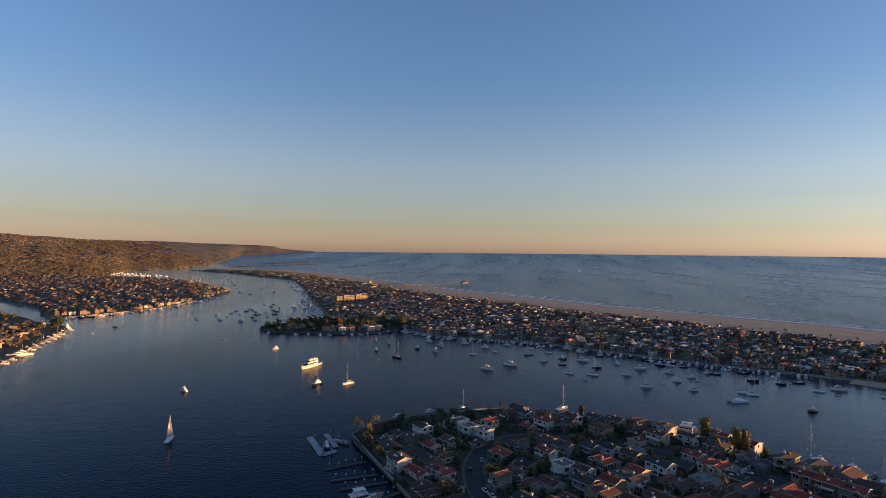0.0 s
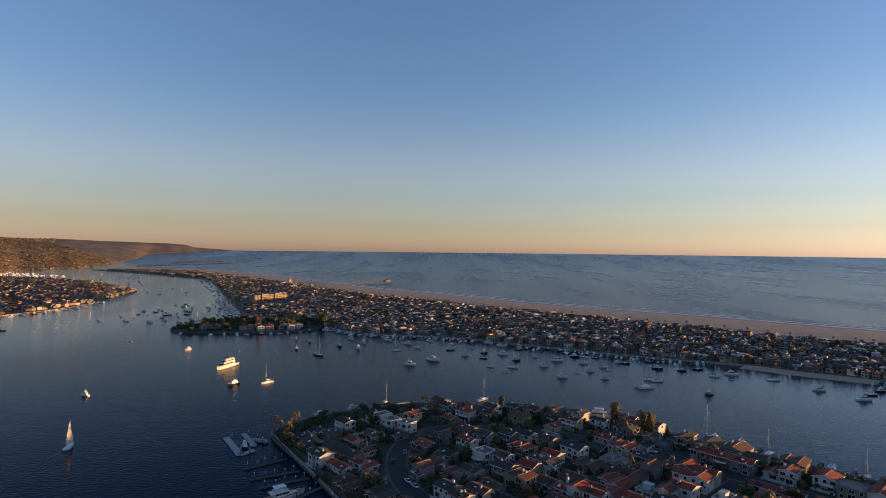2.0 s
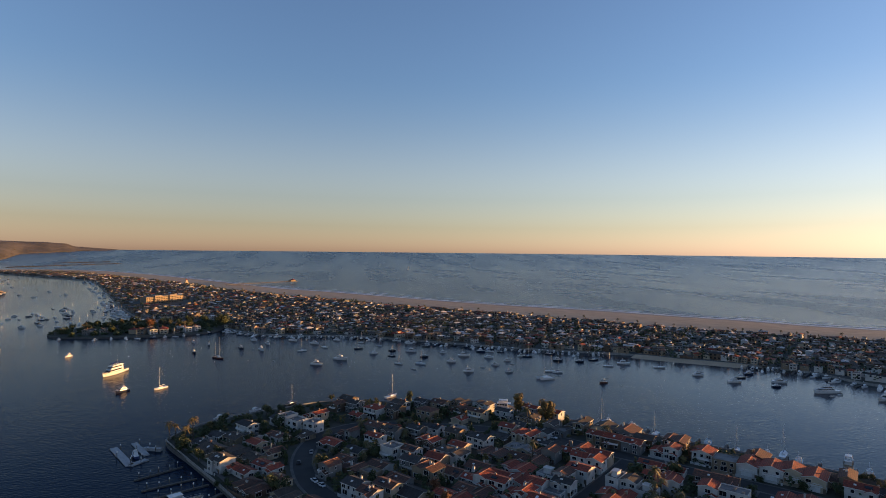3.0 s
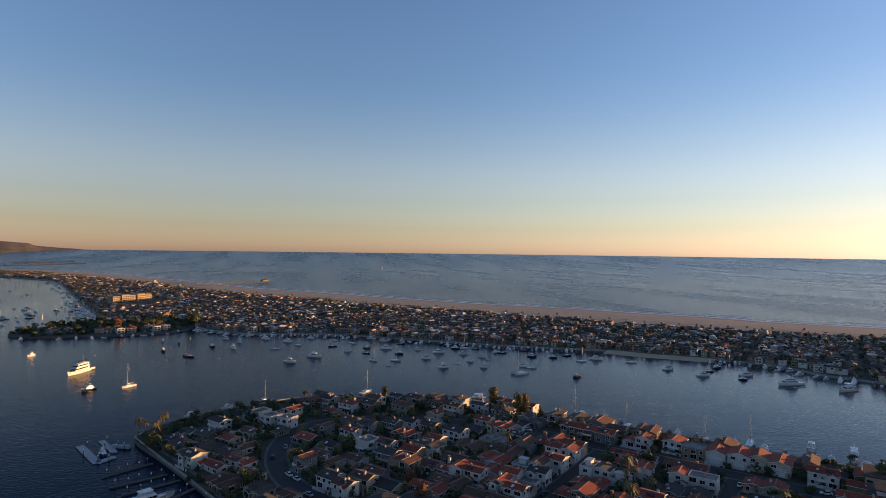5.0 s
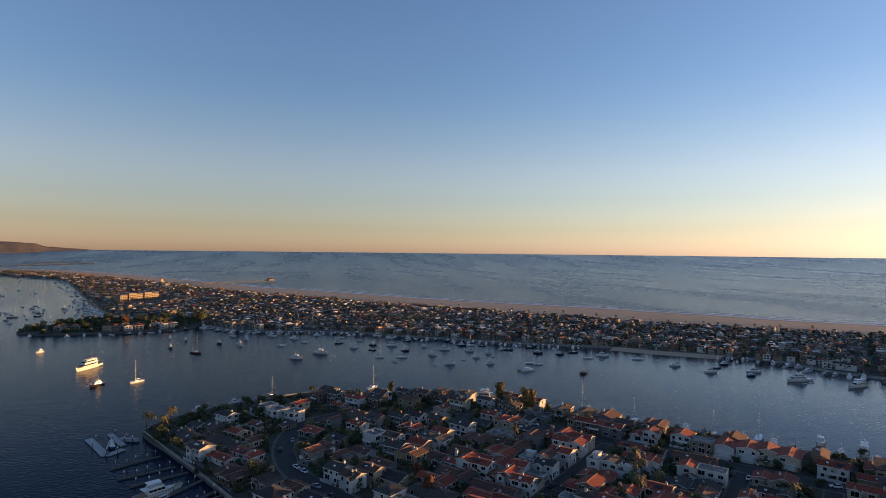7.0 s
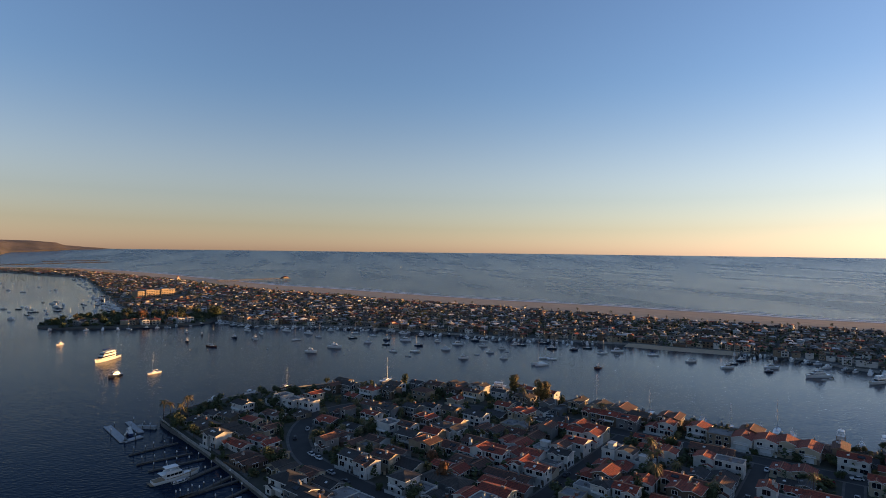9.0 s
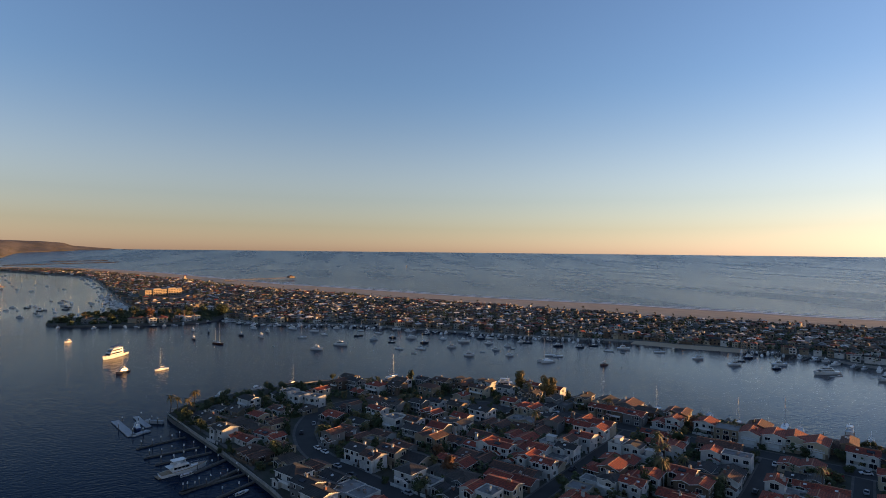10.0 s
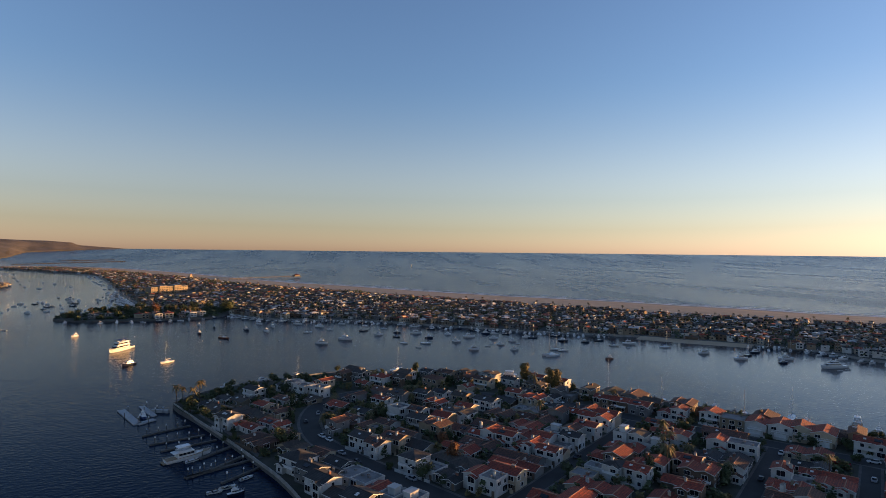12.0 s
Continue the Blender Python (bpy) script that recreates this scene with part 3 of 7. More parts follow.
town("island_town", spots, "dense sunlit houses on a flat island", 2.8, 5.6, 5, (TAN, CREAM, GREY, WHITE, TAN, BROWN, TAN), (SHINGLE, TILE_BROWN, SHAKE, SHAKE, FLAT, TILE_BROWN, TILE_RED), upper=0.25)
thicket("island_trees", green, "trees among island houses", LEAF_DRY, 6, 7)

# unseen eucalyptus over the peninsula's first streets, added to shade the near island
rnd = random.Random(26)
stand = []
while len(stand) < 210:
    x, y = rnd.uniform(540, 720), rnd.uniform(150, 420)
    if inside(pen, x, y) and inside(pen, x - 8, y - 8) and y - 0.105 * x < 345 and y < x / 1.4:
        stand.append((x, y, 1.9, rnd.uniform(3.5, 6.0), rnd.uniform(7, 13)))
thicket("tall_trees", stand, "unseen eucalyptus trees added over the peninsula to shade the near island", LEAF, 27, 18)

# the island waterfront goes on unseen; added houses and trees block the low sun
rnd = random.Random(23)
spots = []
for i in range(0, 56):
    for j in range(0, 8):
        if i % 6 == 5:
            continue
        p = Vector((0.67, -0.74)) * (15 + i * 10.5) + Vector((0.74, 0.67)) * (292 - j * 22)
        if inside(ISLAND_LINE, p.x, p.y) and inside(ISLAND_LINE, p.x - 10, p.y - 8) and inside(ISLAND_LINE, p.x + 5, p.y + 5):
            spots.append((p.x, p.y, 2.0, math.atan2(0.67, 0.74), rnd.uniform(12, 16), rnd.uniform(7.5, 9)))
# unseen trees added to break up the sun on the visible houses
trees = []
while len(trees) < 170:
    p = Vector((0.67, -0.74)) * rnd.uniform(16, 260) + Vector((0.74, 0.67)) * rnd.uniform(140, 298)
    if inside(ISLAND_LINE, p.x, p.y):
        trees.append((p.x, p.y, 2.0, rnd.uniform(2.2, 4.2), rnd.uniform(6, 12)))
thicket("island_trees", trees, "dark trees added out of view to dapple the near island with shade", LEAF, 25, 24)
town("island_houses", spots, "tile-roofed houses added out of view along the island's further waterfront", 5.0, 7.2, 24, (WHITE, CREAM, TAN, WHITE), (TILE_RED, TILE_BROWN, SHINGLE, TILE_RED))

rnd = random.Random(31)
spots, green = [], []
for _ in range(21000):
    az = rnd.uniform(-62, -23.5)
    r0 = blend(az, SHORE_R)
    s = rnd.random() ** 1.2
    r = r0 + 15 + (4780 - r0) * s
    x, y, z = math.sin(radians(az)) * r, math.cos(radians(az)) * r, hill(az, r)
    far = min(max((az + 38) / 10, 0), 1) * min(max((r - 3000) / 1400, 0), 1)
    if rnd.random() < 0.9 * far:
        continue
    dense = 1.3 * noise.noise((x * 0.0022, y * 0.0022, 9.0)) + 0.6 * noise.noise((x * 0.010, y * 0.010, 3.0))
    if dense > -0.05 - 0.25 * (s < 0.3) and rnd.random() < 0.5 and far < 0.4:
        spots.append((x, y, z, rnd.uniform(0, 3.1), rnd.uniform(6, 11), rnd.uniform(4, 6)))
    elif s < 0.45 or dense < -0.1 or rnd.random() < 0.5:
        small = far > 0.4
        green.append((x, y, z - 0.5, rnd.uniform(2, 5) if small else rnd.uniform(6, 16), rnd.uniform(0.8, 1.6) if small else rnd.uniform(2, 4)))
town("hillside_town", spots, "far houses scattered over sunlit hills", 1.8, 3.0, 7, (TAN, GREY, TAN, BROWN, BROWN), (TILE_BROWN, SHAKE, SHAKE, FLAT, TILE_RED), wings=False)
thicket("hillside_trees", green, "dark far woods and bushes on hills", LEAF_DRY, 8, 5)


# ---- houses on the near island ----
U, V = Vector((0.74, 0.67)), Vector((0.67, -0.74))   # from the island to the bay, and along its waterfront
GRID = math.degrees(math.atan2(V.y, V.x))
GROUND = 2.0
WORDS = {"red_clay_tiles": "red clay tile roof", "brown_clay_tiles": "brown tile roof", "grey_shingles": "dark grey shingle roof", "weathered_wood_shakes": "weathered shake roof", "pale_roof_membrane": "pale flat roof",
         "white_stucco": "white stucco", "cream_stucco": "cream stucco", "tan_stucco": "tan stucco", "grey_siding": "grey sided", "brown_timber": "brown timber"}


def frame_mesh(w, h, glazed, halves=True):
    """A window frame with a deep reveal and one or two lights, all of one welded piece; glazed: with its panes."""
    bm = bmesh.new()
    t, d = 0.09, 0.10
    lights = ((-w / 2, -0.03), (0.03, w / 2)) if halves else ((-w / 2, w / 2),)
    out = [bm.verts.new((x, -d, z)) for x, z in ((-w / 2 - t, -t), (w / 2 + t, -t), (w / 2 + t, h + t), (-w / 2 - t, h + t))]
    back = [bm.verts.new((v.co.x, 0.05, v.co.z)) for v in out]
    for i in range(4):
        bm.faces.new((out[i], back[i], back[(i + 1) % 4], out[(i + 1) % 4]))
    rings = []
    for x0, x1 in lights:
        ring = [bm.verts.new((x, -d, z)) for x, z in ((x0, 0), (x1, 0), (x1, h), (x0, h))]
        deep = [bm.verts.new((v.co.x, -0.03, v.co.z)) for v in ring]
        for i in range(4):
            bm.faces.new((ring[i], ring[(i + 1) % 4], deep[(i + 1) % 4], deep[i]))
        if glazed:
            bm.faces.new(deep).material_index = 1
        rings.append(ring)
    a, b = rings[0], rings[-1]
    bm.faces.new((out[0], a[0], a[3], out[3]))
    bm.faces.new((out[1], out[2], b[2], b[1]))
    if halves:
        bm.faces.new((out[0], out[1], b[1], b[0], a[1], a[0]))
        bm.faces.new((out[3], a[3], a[2], b[3], b[2], out[2]))
        bm.faces.new((a[1], b[0], b[3], a[2]))
    else:
        bm.faces.new((out[0], out[1], a[1], a[0]))
        bm.faces.new((out[3], a[3], a[2], out[2]))
    bmesh.ops.recalc_face_normals(bm, faces=bm.faces[:])
    return mesh_of("window", bm, [TRIM, PANE])


def pane_mesh(w, h):
    bm = bmesh.new()
    box(bm, -w / 2 - 0.02, -0.028, -0.02, w / 2 + 0.02, 0.03, h + 0.02)
    return mesh_of("pane", bm, PANE)


WINDOWS = [(frame_mesh(w, h, w < 2.0, w > 1.3), pane_mesh(w, h) if w > 2.0 else None, w) for w, h in ((1.2, 1.35), (1.9, 1.35), (0.9, 1.25), (2.6, 1.9))]
bm = bmesh.new()
for i in range(4):
    box(bm, -2.2, -0.06 - 0.015 * (i % 2), 0.02 + i * 0.56, 2.2, 0.06, 0.55 + i * 0.56)
GARAGE_DOOR = mesh_of("garage_door", bm, TRIM)
bm = bmesh.new()
box(bm, -0.5, -0.06, 0, 0.5, 0.06, 2.1)
box(bm, -0.36, -0.08, 1.2, 0.36, -0.05, 1.9)
box(bm, -0.36, -0.08, 0.25, 0.36, -0.05, 1.0)
DOOR = mesh_of("door", bm, BROWN)


def walls_mesh(w, d, h, rise, ridge_x):
    """Upright walls, with gable ends where the roof is gabled."""
    bm = bmesh.new()
    v = [bm.verts.new((x, y, z)) for z in (-0.4, h) for x, y in ((-w / 2, -d / 2), (w / 2, -d / 2), (w / 2, d / 2), (-w / 2, d / 2))]
    if rise <= 0:
        for f in ((0, 1, 5, 4), (1, 2, 6, 5), (2, 3, 7, 6), (3, 0, 4, 7), (4, 5, 6, 7)):
            bm.faces.new([v[i] for i in f])
        return bm
    if ridge_x:
        a, b = bm.verts.new((-w / 2, 0, h + rise)), bm.verts.new((w / 2, 0, h + rise))
        fs = ((0, 1, 5, 4), (2, 3, 7, 6))
        for f in fs:
            bm.faces.new([v[i] for i in f])
        bm.faces.new((v[1], v[2], v[6], b, v[5]))
        bm.faces.new((v[3], v[0], v[4], a, v[7]))
        bm.faces.new((v[4], v[5], b, a)), bm.faces.new((v[6], v[7], a, b))
    else:
        a, b = bm.verts.new((0, -d / 2, h + rise)), bm.verts.new((0, d / 2, h + rise))
        for f in ((1, 2, 6, 5), (3, 0, 4, 7)):
            bm.faces.new([v[i] for i in f])
        bm.faces.new((v[0], v[1], v[5], a, v[4]))
        bm.faces.new((v[2], v[3], v[7], b, v[6]))
        bm.faces.new((v[5], v[6], b, a)), bm.faces.new((v[7], v[4], a, b))
    return bm


def roof_mesh(w, d, h, rise, kind, ridge_x):
    bm = bmesh.new()
    o, t = 0.45, 0.22
    if kind == "flat":
        box(bm, -w / 2 - 0.05, -d / 2 - 0.05, h + 0.004, w / 2 + 0.05, d / 2 + 0.05, h + 0.12)
        return bm
    long, short = (w, d) if ridge_x else (d, w)
    slope = rise / (short / 2)
    e = h - o * slope

    def at(a, b, z):
        return (a, b, z) if ridge_x else (-b, a, z)

    if kind == "gable":
        L = long / 2 + o
        rows = []
        for a in (-L, L):
            rows.append([at(a, -short / 2 - o, e), at(a, -short / 2 - o, e + t), at(a, 0, h + rise + t), at(a, short / 2 + o, e + t), at(a, short / 2 + o, e), at(a, 0, h + rise)])
        r0, r1 = ([bm.verts.new(p) for p in r] for r in rows)
        n = 6
        for i in range(n):
            bm.faces.new((r0[i], r0[(i + 1) % n], r1[(i + 1) % n], r1[i]))
        for r in (r0, r1):
            bm.faces.new((r[0], r[1], r[2], r[5])), bm.faces.new((r[2], r[3], r[4], r[5]))
        m = -L, L
    else:
        L = long / 2 + o
        k = max(long / 2 - short / 2, 0.4)
        lo = [bm.verts.new(at(a, b, e)) for a, b in ((-L, -short / 2 - o), (L, -short / 2 - o), (L, short / 2 + o), (-L, short / 2 + o))]
        up = [bm.verts.new(at(a, b, e + t)) for a, b in ((-L, -short / 2 - o), (L, -short / 2 - o), (L, short / 2 + o), (-L, short / 2 + o))]
        ra, rb = bm.verts.new(at(-k, 0, h + rise + t)), bm.verts.new(at(k, 0, h + rise + t))
        bm.faces.new(lo[::-1])
        for i in range(4):
            bm.faces.new((lo[i], lo[(i + 1) % 4], up[(i + 1) % 4], up[i]))
        bm.faces.new((up[0], up[1], rb, ra)), bm.faces.new((up[2], up[3], ra, rb))
        bm.faces.new((up[1], up[2], rb)), bm.faces.new((up[3], up[0], ra))
        m = -k, k
    box(bm, *[min(p) for p in zip(at(m[0], -0.14, h + rise + t - 0.06), at(m[1], 0.14, h + rise + t + 0.1))], *[max(p) for p in zip(at(m[0], -0.14, h + rise + t - 0.06), at(m[1], 0.14, h + rise + t + 0.1))])
    bmesh.ops.recalc_face_normals(bm, faces=bm.faces[:])
    for f in bm.faces:
        if f.calc_center_median().z > h + rise + t - 0.07:
            f.material_index = 2
        elif abs(f.normal.z) < 0.05 and f.calc_center_median().z < h + rise - 0.05:
            f.material_index = 1
    return bm


def put_window(home, kind, m):
    f, p, _ = WINDOWS[kind]
    w = part("window", f, None, home, at=m)
    if p:
        part("pane", p, None, w)


def side_frames(w, d):
    """The four walls of a block: a turn and shift that bring the wall plane to local y = 0, and the wall's length."""
    return [(Matrix.Translation((0, -d / 2, 0)), w), (Matrix.Translation((w / 2, 0, 0)) @ Matrix.Rotation(math.pi / 2, 4, "Z"), d),
            (Matrix.Translation((0, d / 2, 0)) @ Matrix.Rotation(math.pi, 4, "Z"), w), (Matrix.Translation((-w / 2, 0, 0)) @ Matrix.Rotation(-math.pi / 2, 4, "Z"), d)]


VILLAS = random.Random(5)
PLOTS = []


def block(home, cx, cy, w, d, storeys, roof, roof_mat, wall_mat, rnd, extra="", shut=()):
    """One volume of a house, with its walls, roof and windows. shut: walls that stand against another volume."""
    h = 2.6 * storeys + rnd.uniform(-0.15, 0.35)
    rise = 0 if roof == "flat" else rnd.uniform(0.13, 0.18) * min(w, d)
    ridge_x = w >= d
    base = Matrix.Translation((cx, cy, 0))
    part("wall", walls_mesh(w, d, h, rise if roof == "gable" else 0, ridge_x), wall_mat, home, at=base)
    part("roof", roof_mesh(w, d, h, rise, roof, ridge_x), [roof_mat, TRIM if roof_mat in (SHINGLE, TILE_RED) else wall_mat, RIDGE_TILE if roof_mat in (TILE_RED, TILE_BROWN) else roof_mat], home, at=base)
    if roof == "flat":
        bm = bmesh.new()
        ph = h + rnd.choice((0.5, 0.9))
        box(bm, -w / 2 - 0.08, -d / 2 - 0.08, h - 0.2, w / 2 + 0.08, -d / 2 + 0.14, ph)
        box(bm, -w / 2 - 0.08, d / 2 - 0.14, h - 0.2, w / 2 + 0.08, d / 2 + 0.08, ph)
        box(bm, -w / 2 - 0.08, -d / 2 + 0.14, h - 0.2, -w / 2 + 0.14, d / 2 - 0.14, ph)
        box(bm, w / 2 - 0.14, -d / 2 + 0.14, h - 0.2, w / 2 + 0.08, d / 2 - 0.14, ph)
        part("parapet", bm, wall_mat, home, at=base)
        for _ in range(rnd.randrange(1, 4)):
            bm = bmesh.new()
            a, b = rnd.uniform(-w * 0.35, w * 0.35), rnd.uniform(-d * 0.3, d * 0.3)
            box(bm, a - 0.45, b - 0.4, h + 0.1, a + 0.45, b + 0.4, h + rnd.uniform(0.6, 1.0))
            part("roof_unit", bm, FLAT, home, at=base)
    for k, (m, run) in enumerate(side_frames(w, d)):
        if k in shut:
            continue
        for s in range(storeys):
            n = max(1, int(run / rnd.uniform(2.8, 4.2))) if k != 2 else 1
            for i in range(n):
                x = (i + 0.5) * run / n - run / 2
                if s == 0 and k == 0 and "garage" in extra and abs(x) < 3.2 or rnd.random() < (0.94 if k == 2 else 0.22 if k == 0 else 0.40):
                    continue
                kind = rnd.choice((0, 1, 0, 1, 2, 1, 1, 3)) if run / n > 3.0 else rnd.choice((0, 0, 1, 2)) if run / n > 2.2 else rnd.choice((0, 2))
                put_window(home, kind, base @ m @ Matrix.Translation((x, 0, 0.85 + 2.6 * s)))
    if "garage" in extra:
        part("garage_door", GARAGE_DOOR, None, home, "white panelled double garage door", at=base @ Matrix.Translation((0, -d / 2 - 0.06, 0.02)))
        if storeys > 1:
            bm = bmesh.new()
            box(bm, -w * 0.36, -d / 2 - 1.1, 2.75, w * 0.36, -d / 2 + 0.05, 2.92)
            bal = part("balcony", bm, TRIM, home, at=base)
            bm = bmesh.new()
            for a in range(13):
                x = -w * 0.35 + w * 0.7 * a / 12
                box(bm, x - 0.03, -d / 2 - 1.05, 2.92, x + 0.03, -d / 2 - 0.99, 3.8)
            box(bm, -w * 0.36, -d / 2 - 1.08, 3.8, w * 0.36, -d / 2 - 0.96, 3.9)
            part("railing", bm, TRIM, bal, at=Matrix())
    return h, rise


def villa(v, u, lv, lu, storeys, roof, roof_mat, wall_mat, extra=""):
    """A house of the near island, long along the waterfront's line, in one to three volumes."""
    rnd = VILLAS
    PLOTS.append((v, u, lv, lu))
    if roof_mat in (SHAKE, SHINGLE, TILE_BROWN) and v > -125 and rnd.random() < 0.42:
        roof_mat = TILE_RED
    p = V * v + U * u
    label = "%d-storey %s house with %s%s" % (storeys, WORDS[wall_mat.name], WORDS[roof_mat.name], " and roof deck" if "deck" in extra else " and garage" if "garage" in extra else "")
    if storeys == 1:
        label = label.replace("1-storey", "single-storey")
    else:
        label = label.replace("2-storey", "two-storey").replace("3-storey", "three-storey")
    home = thing("house", label, "house", "houses on the near island", pose(p.x, p.y, GROUND, 0, 0, GRID + rnd.uniform(-2.5, 2.5)))
    side = rnd.choice((-1, 1))
    n = 1 if "garage" in extra or "arches" in extra else max(1, min(3, round(lv / rnd.uniform(6.4, 9.5))))
    if n == 1 and lv > 12 and "garage" not in extra and "arches" not in extra:
        n = 2
    cuts = [0.0]
    for i in range(n):
        cuts.append(cuts[-1] + rnd.uniform(0.8, 1.25))
    cuts = [c / cuts[-1] * lv - lv / 2 for c in cuts]
    if side < 0:
        cuts = [-c for c in cuts[::-1]]
    deck_at = rnd.randrange(n) if "deck" in extra else -1
    main = rnd.randrange(n) if n != 2 else (0 if deck_at == 1 else 1)
    h = rise = 0.0
    spots = []
    for i in range(n):
        w = cuts[i + 1] - cuts[i] - 0.02
        cx = (cuts[i] + cuts[i + 1]) / 2
        st = storeys if i == main or rnd.random() < 0.45 else max(1, storeys - 1)
        d = lu * (1.0 if i == main else rnd.uniform(0.72, 0.95))
        cy = 0 if i == main else rnd.uniform(-0.5, 0.5) * (lu - d)
        kind = "flat" if i == deck_at else roof if roof == "flat" or rnd.random() < 0.35 else "gable"
        if roof == "flat" and i != main and rnd.random() < 0.7:
            kind = "gable"
        shut = [k for k, there in ((1, i < n - 1), (3, i > 0)) if there]
        bh, br = block(home, cx, cy, w, d, st, kind, FLAT if kind == "flat" else roof_mat, wall_mat, rnd, extra, shut)
        spots.append((cx, cy, w, d, bh, br, kind, st))
        if i == main:
            h, rise = bh, br
    for cx, cy, w, d, bh, br, kind, st in spots:
        if st > 1 and "garage" not in extra and rnd.random() < 0.4:
            bm = bmesh.new()
            z = 2.6 * (st - 1) - 0.15
            y = cy - d / 2
            box(bm, cx - w * 0.38, y - 1.25, z, cx + w * 0.38, y + 0.05, z + 0.16)
            bal = part("balcony", bm, wall_mat, home)
            bm = bmesh.new()
            box(bm, cx - w * 0.38, y - 1.25, z + 0.16, cx + w * 0.38, y - 1.17, z + 1.05)
            box(bm, cx - w * 0.38, y - 1.17, z + 0.16, cx - w * 0.38 + 0.08, y, z + 1.05)
            box(bm, cx + w * 0.38 - 0.08, y - 1.17, z + 0.16, cx + w * 0.38, y, z + 1.05)
            part("parapet", bm, rnd.choice((TRIM, wall_mat, SPAR)), bal)
        if kind == "flat" and rnd.random() < 0.2 and min(w, d) > 3.5:
            bm = bmesh.new()
            a, b = w * 0.22, d * 0.2
            box(bm, cx - a, cy - b, bh + 0.1, cx + a, cy + b, bh + 2.3)
            box(bm, cx - a - 0.25, cy - b - 0.25, bh + 2.3, cx + a + 0.25, cy + b + 0.25, bh + 2.5)
            part("stair_head", bm, wall_mat, home)
        elif kind != "flat" and rnd.random() < 0.3:
            bm = bmesh.new()
            ridge_x = w >= d
            o = (0.3 * w * rnd.uniform(-1, 1), -d * 0.25) if ridge_x else (-w * 0.25, 0.3 * d * rnd.uniform(-1, 1))
            box(bm, cx + o[0] - 0.45, cy + o[1] - 0.45, bh + br * 0.3, cx + o[0] + 0.45, cy + o[1] + 0.45, bh + br * 0.5 + 0.5)
            part("roof_vent", bm, rnd.choice((FLAT, TRIM, wall_mat)), home)
    for cx, cy, w, d, bh, br, kind, st in spots:
        if kind == "flat" or w < d or rnd.random() < 0.5:
            continue
        # a skylight or dark roof panel lies on the slope
        tilt = math.atan2(br, d / 2)
        sx, sy = rnd.choice(((0.5, 0.4), (0.5, 0.7), (1.3, 0.8)))
        bm = bmesh.new()
        box(bm, -sx, -sy, 0.16, sx, sy, 0.34)
        m = Matrix.Translation((cx + rnd.uniform(-0.3, 0.3) * w, cy - d * 0.25, bh + br * 0.5 + 0.06)) @ Matrix.Rotation(tilt, 4, "X")
        part("skylight" if sx < 1 else "roof_panel", bm, TRIM if sx < 1 else PANE, home, at=m)
    for cx, cy, w, d, bh, br, kind, st in spots:
        if kind == "flat" or "garage" in extra or "arches" in extra or w < 5 or rnd.random() < 0.35:
            continue
        gw, gd = min(w * 0.55, rnd.uniform(3.0, 4.6)), rnd.uniform(0.9, 2.0)
        gx = cx + rnd.choice((-1, 1)) * (w / 2 - gw / 2 - 0.3)
        gh, gr = bh - (2.6 if st > 1 and rnd.random() < 0.4 else 0.25), gw * 0.2
        run = gd + 1.6
        at = Matrix.Translation((gx, cy - d / 2 - gd + run / 2, 0))
        part("wing_wall", walls_mesh(gw, run, gh, gr, False), wall_mat, home, at=at)
        part("wing_roof", roof_mesh(gw, run, gh, gr, "gable", False), [roof_mat, TRIM, RIDGE_TILE if roof_mat in (TILE_RED, TILE_BROWN) else roof_mat], home, at=at)
        for z in range(max(1, round(gh / 2.6))):
            put_window(home, rnd.choice((0, 1, 3)) if gw > 3.3 else 0, at @ Matrix.Translation((0, -run / 2, 0.7 + 2.6 * z)))
    if rnd.random() < 0.55:
        bm = bmesh.new()
        y = -lu / 2 - rnd.uniform(1.6, 2.6)
        t = rnd.uniform(1.0, 1.5)
        box(bm, -lv / 2, y - 0.12, -0.2, lv * 0.28, y + 0.12, t)
        box(bm, lv * 0.28 + 1.2, y - 0.12, -0.2, lv / 2, y + 0.12, t)
        part("garden_wall", bm, wall_mat, home)
    for _ in range(rnd.choice((0, 1, 1, 2))):
        x, y = -side * lv * rnd.uniform(0.05, 0.3), rnd.uniform(-0.3, 0.3) * lu * 0.6
        bm = bmesh.new()
        top = h + rise + rnd.uniform(0.6, 1.1)
        s = rnd.uniform(0.35, 0.5)
        box(bm, x - s, y - s * 0.8, h - 0.6, x + s, y + s * 0.8, top)
        box(bm, x - s - 0.08, y - s * 0.8 - 0.08, top, x + s + 0.08, y + s * 0.8 + 0.08, top + 0.12, 1)
        box(bm, x - 0.14, y - 0.14, top + 0.12, x + 0.14, y + 0.14, top + 0.45, 1)
        part("chimney", bm, [rnd.choice((wall_mat, WHITE, BRICK)), CONCRETE], home)
    if "arches" in extra:
        bm = bmesh.new()
        for i in range(4):
            x0 = -4.6 + i * 2.4
            arc = [(x0 + 0.9 - 0.9 * math.cos(math.pi * k / 8), 2.0 + 0.75 * math.sin(math.pi * k / 8)) for k in range(9)]
            ring = [(x0, 0.0)] + arc + [(x0 + 1.8, 0.0)]
            f = [bm.verts.new((a, -lu / 2 - 0.05, b)) for a, b in ring]
            g = [bm.verts.new((a, -lu / 2 + 0.1, b)) for a, b in ring]
            bm.faces.new(f)
            for k in range(len(f)):
                bm.faces.new((f[k], g[k], g[(k + 1) % len(g)], f[(k + 1) % len(f)]))
        bmesh.ops.recalc_face_normals(bm, faces=bm.faces[:])
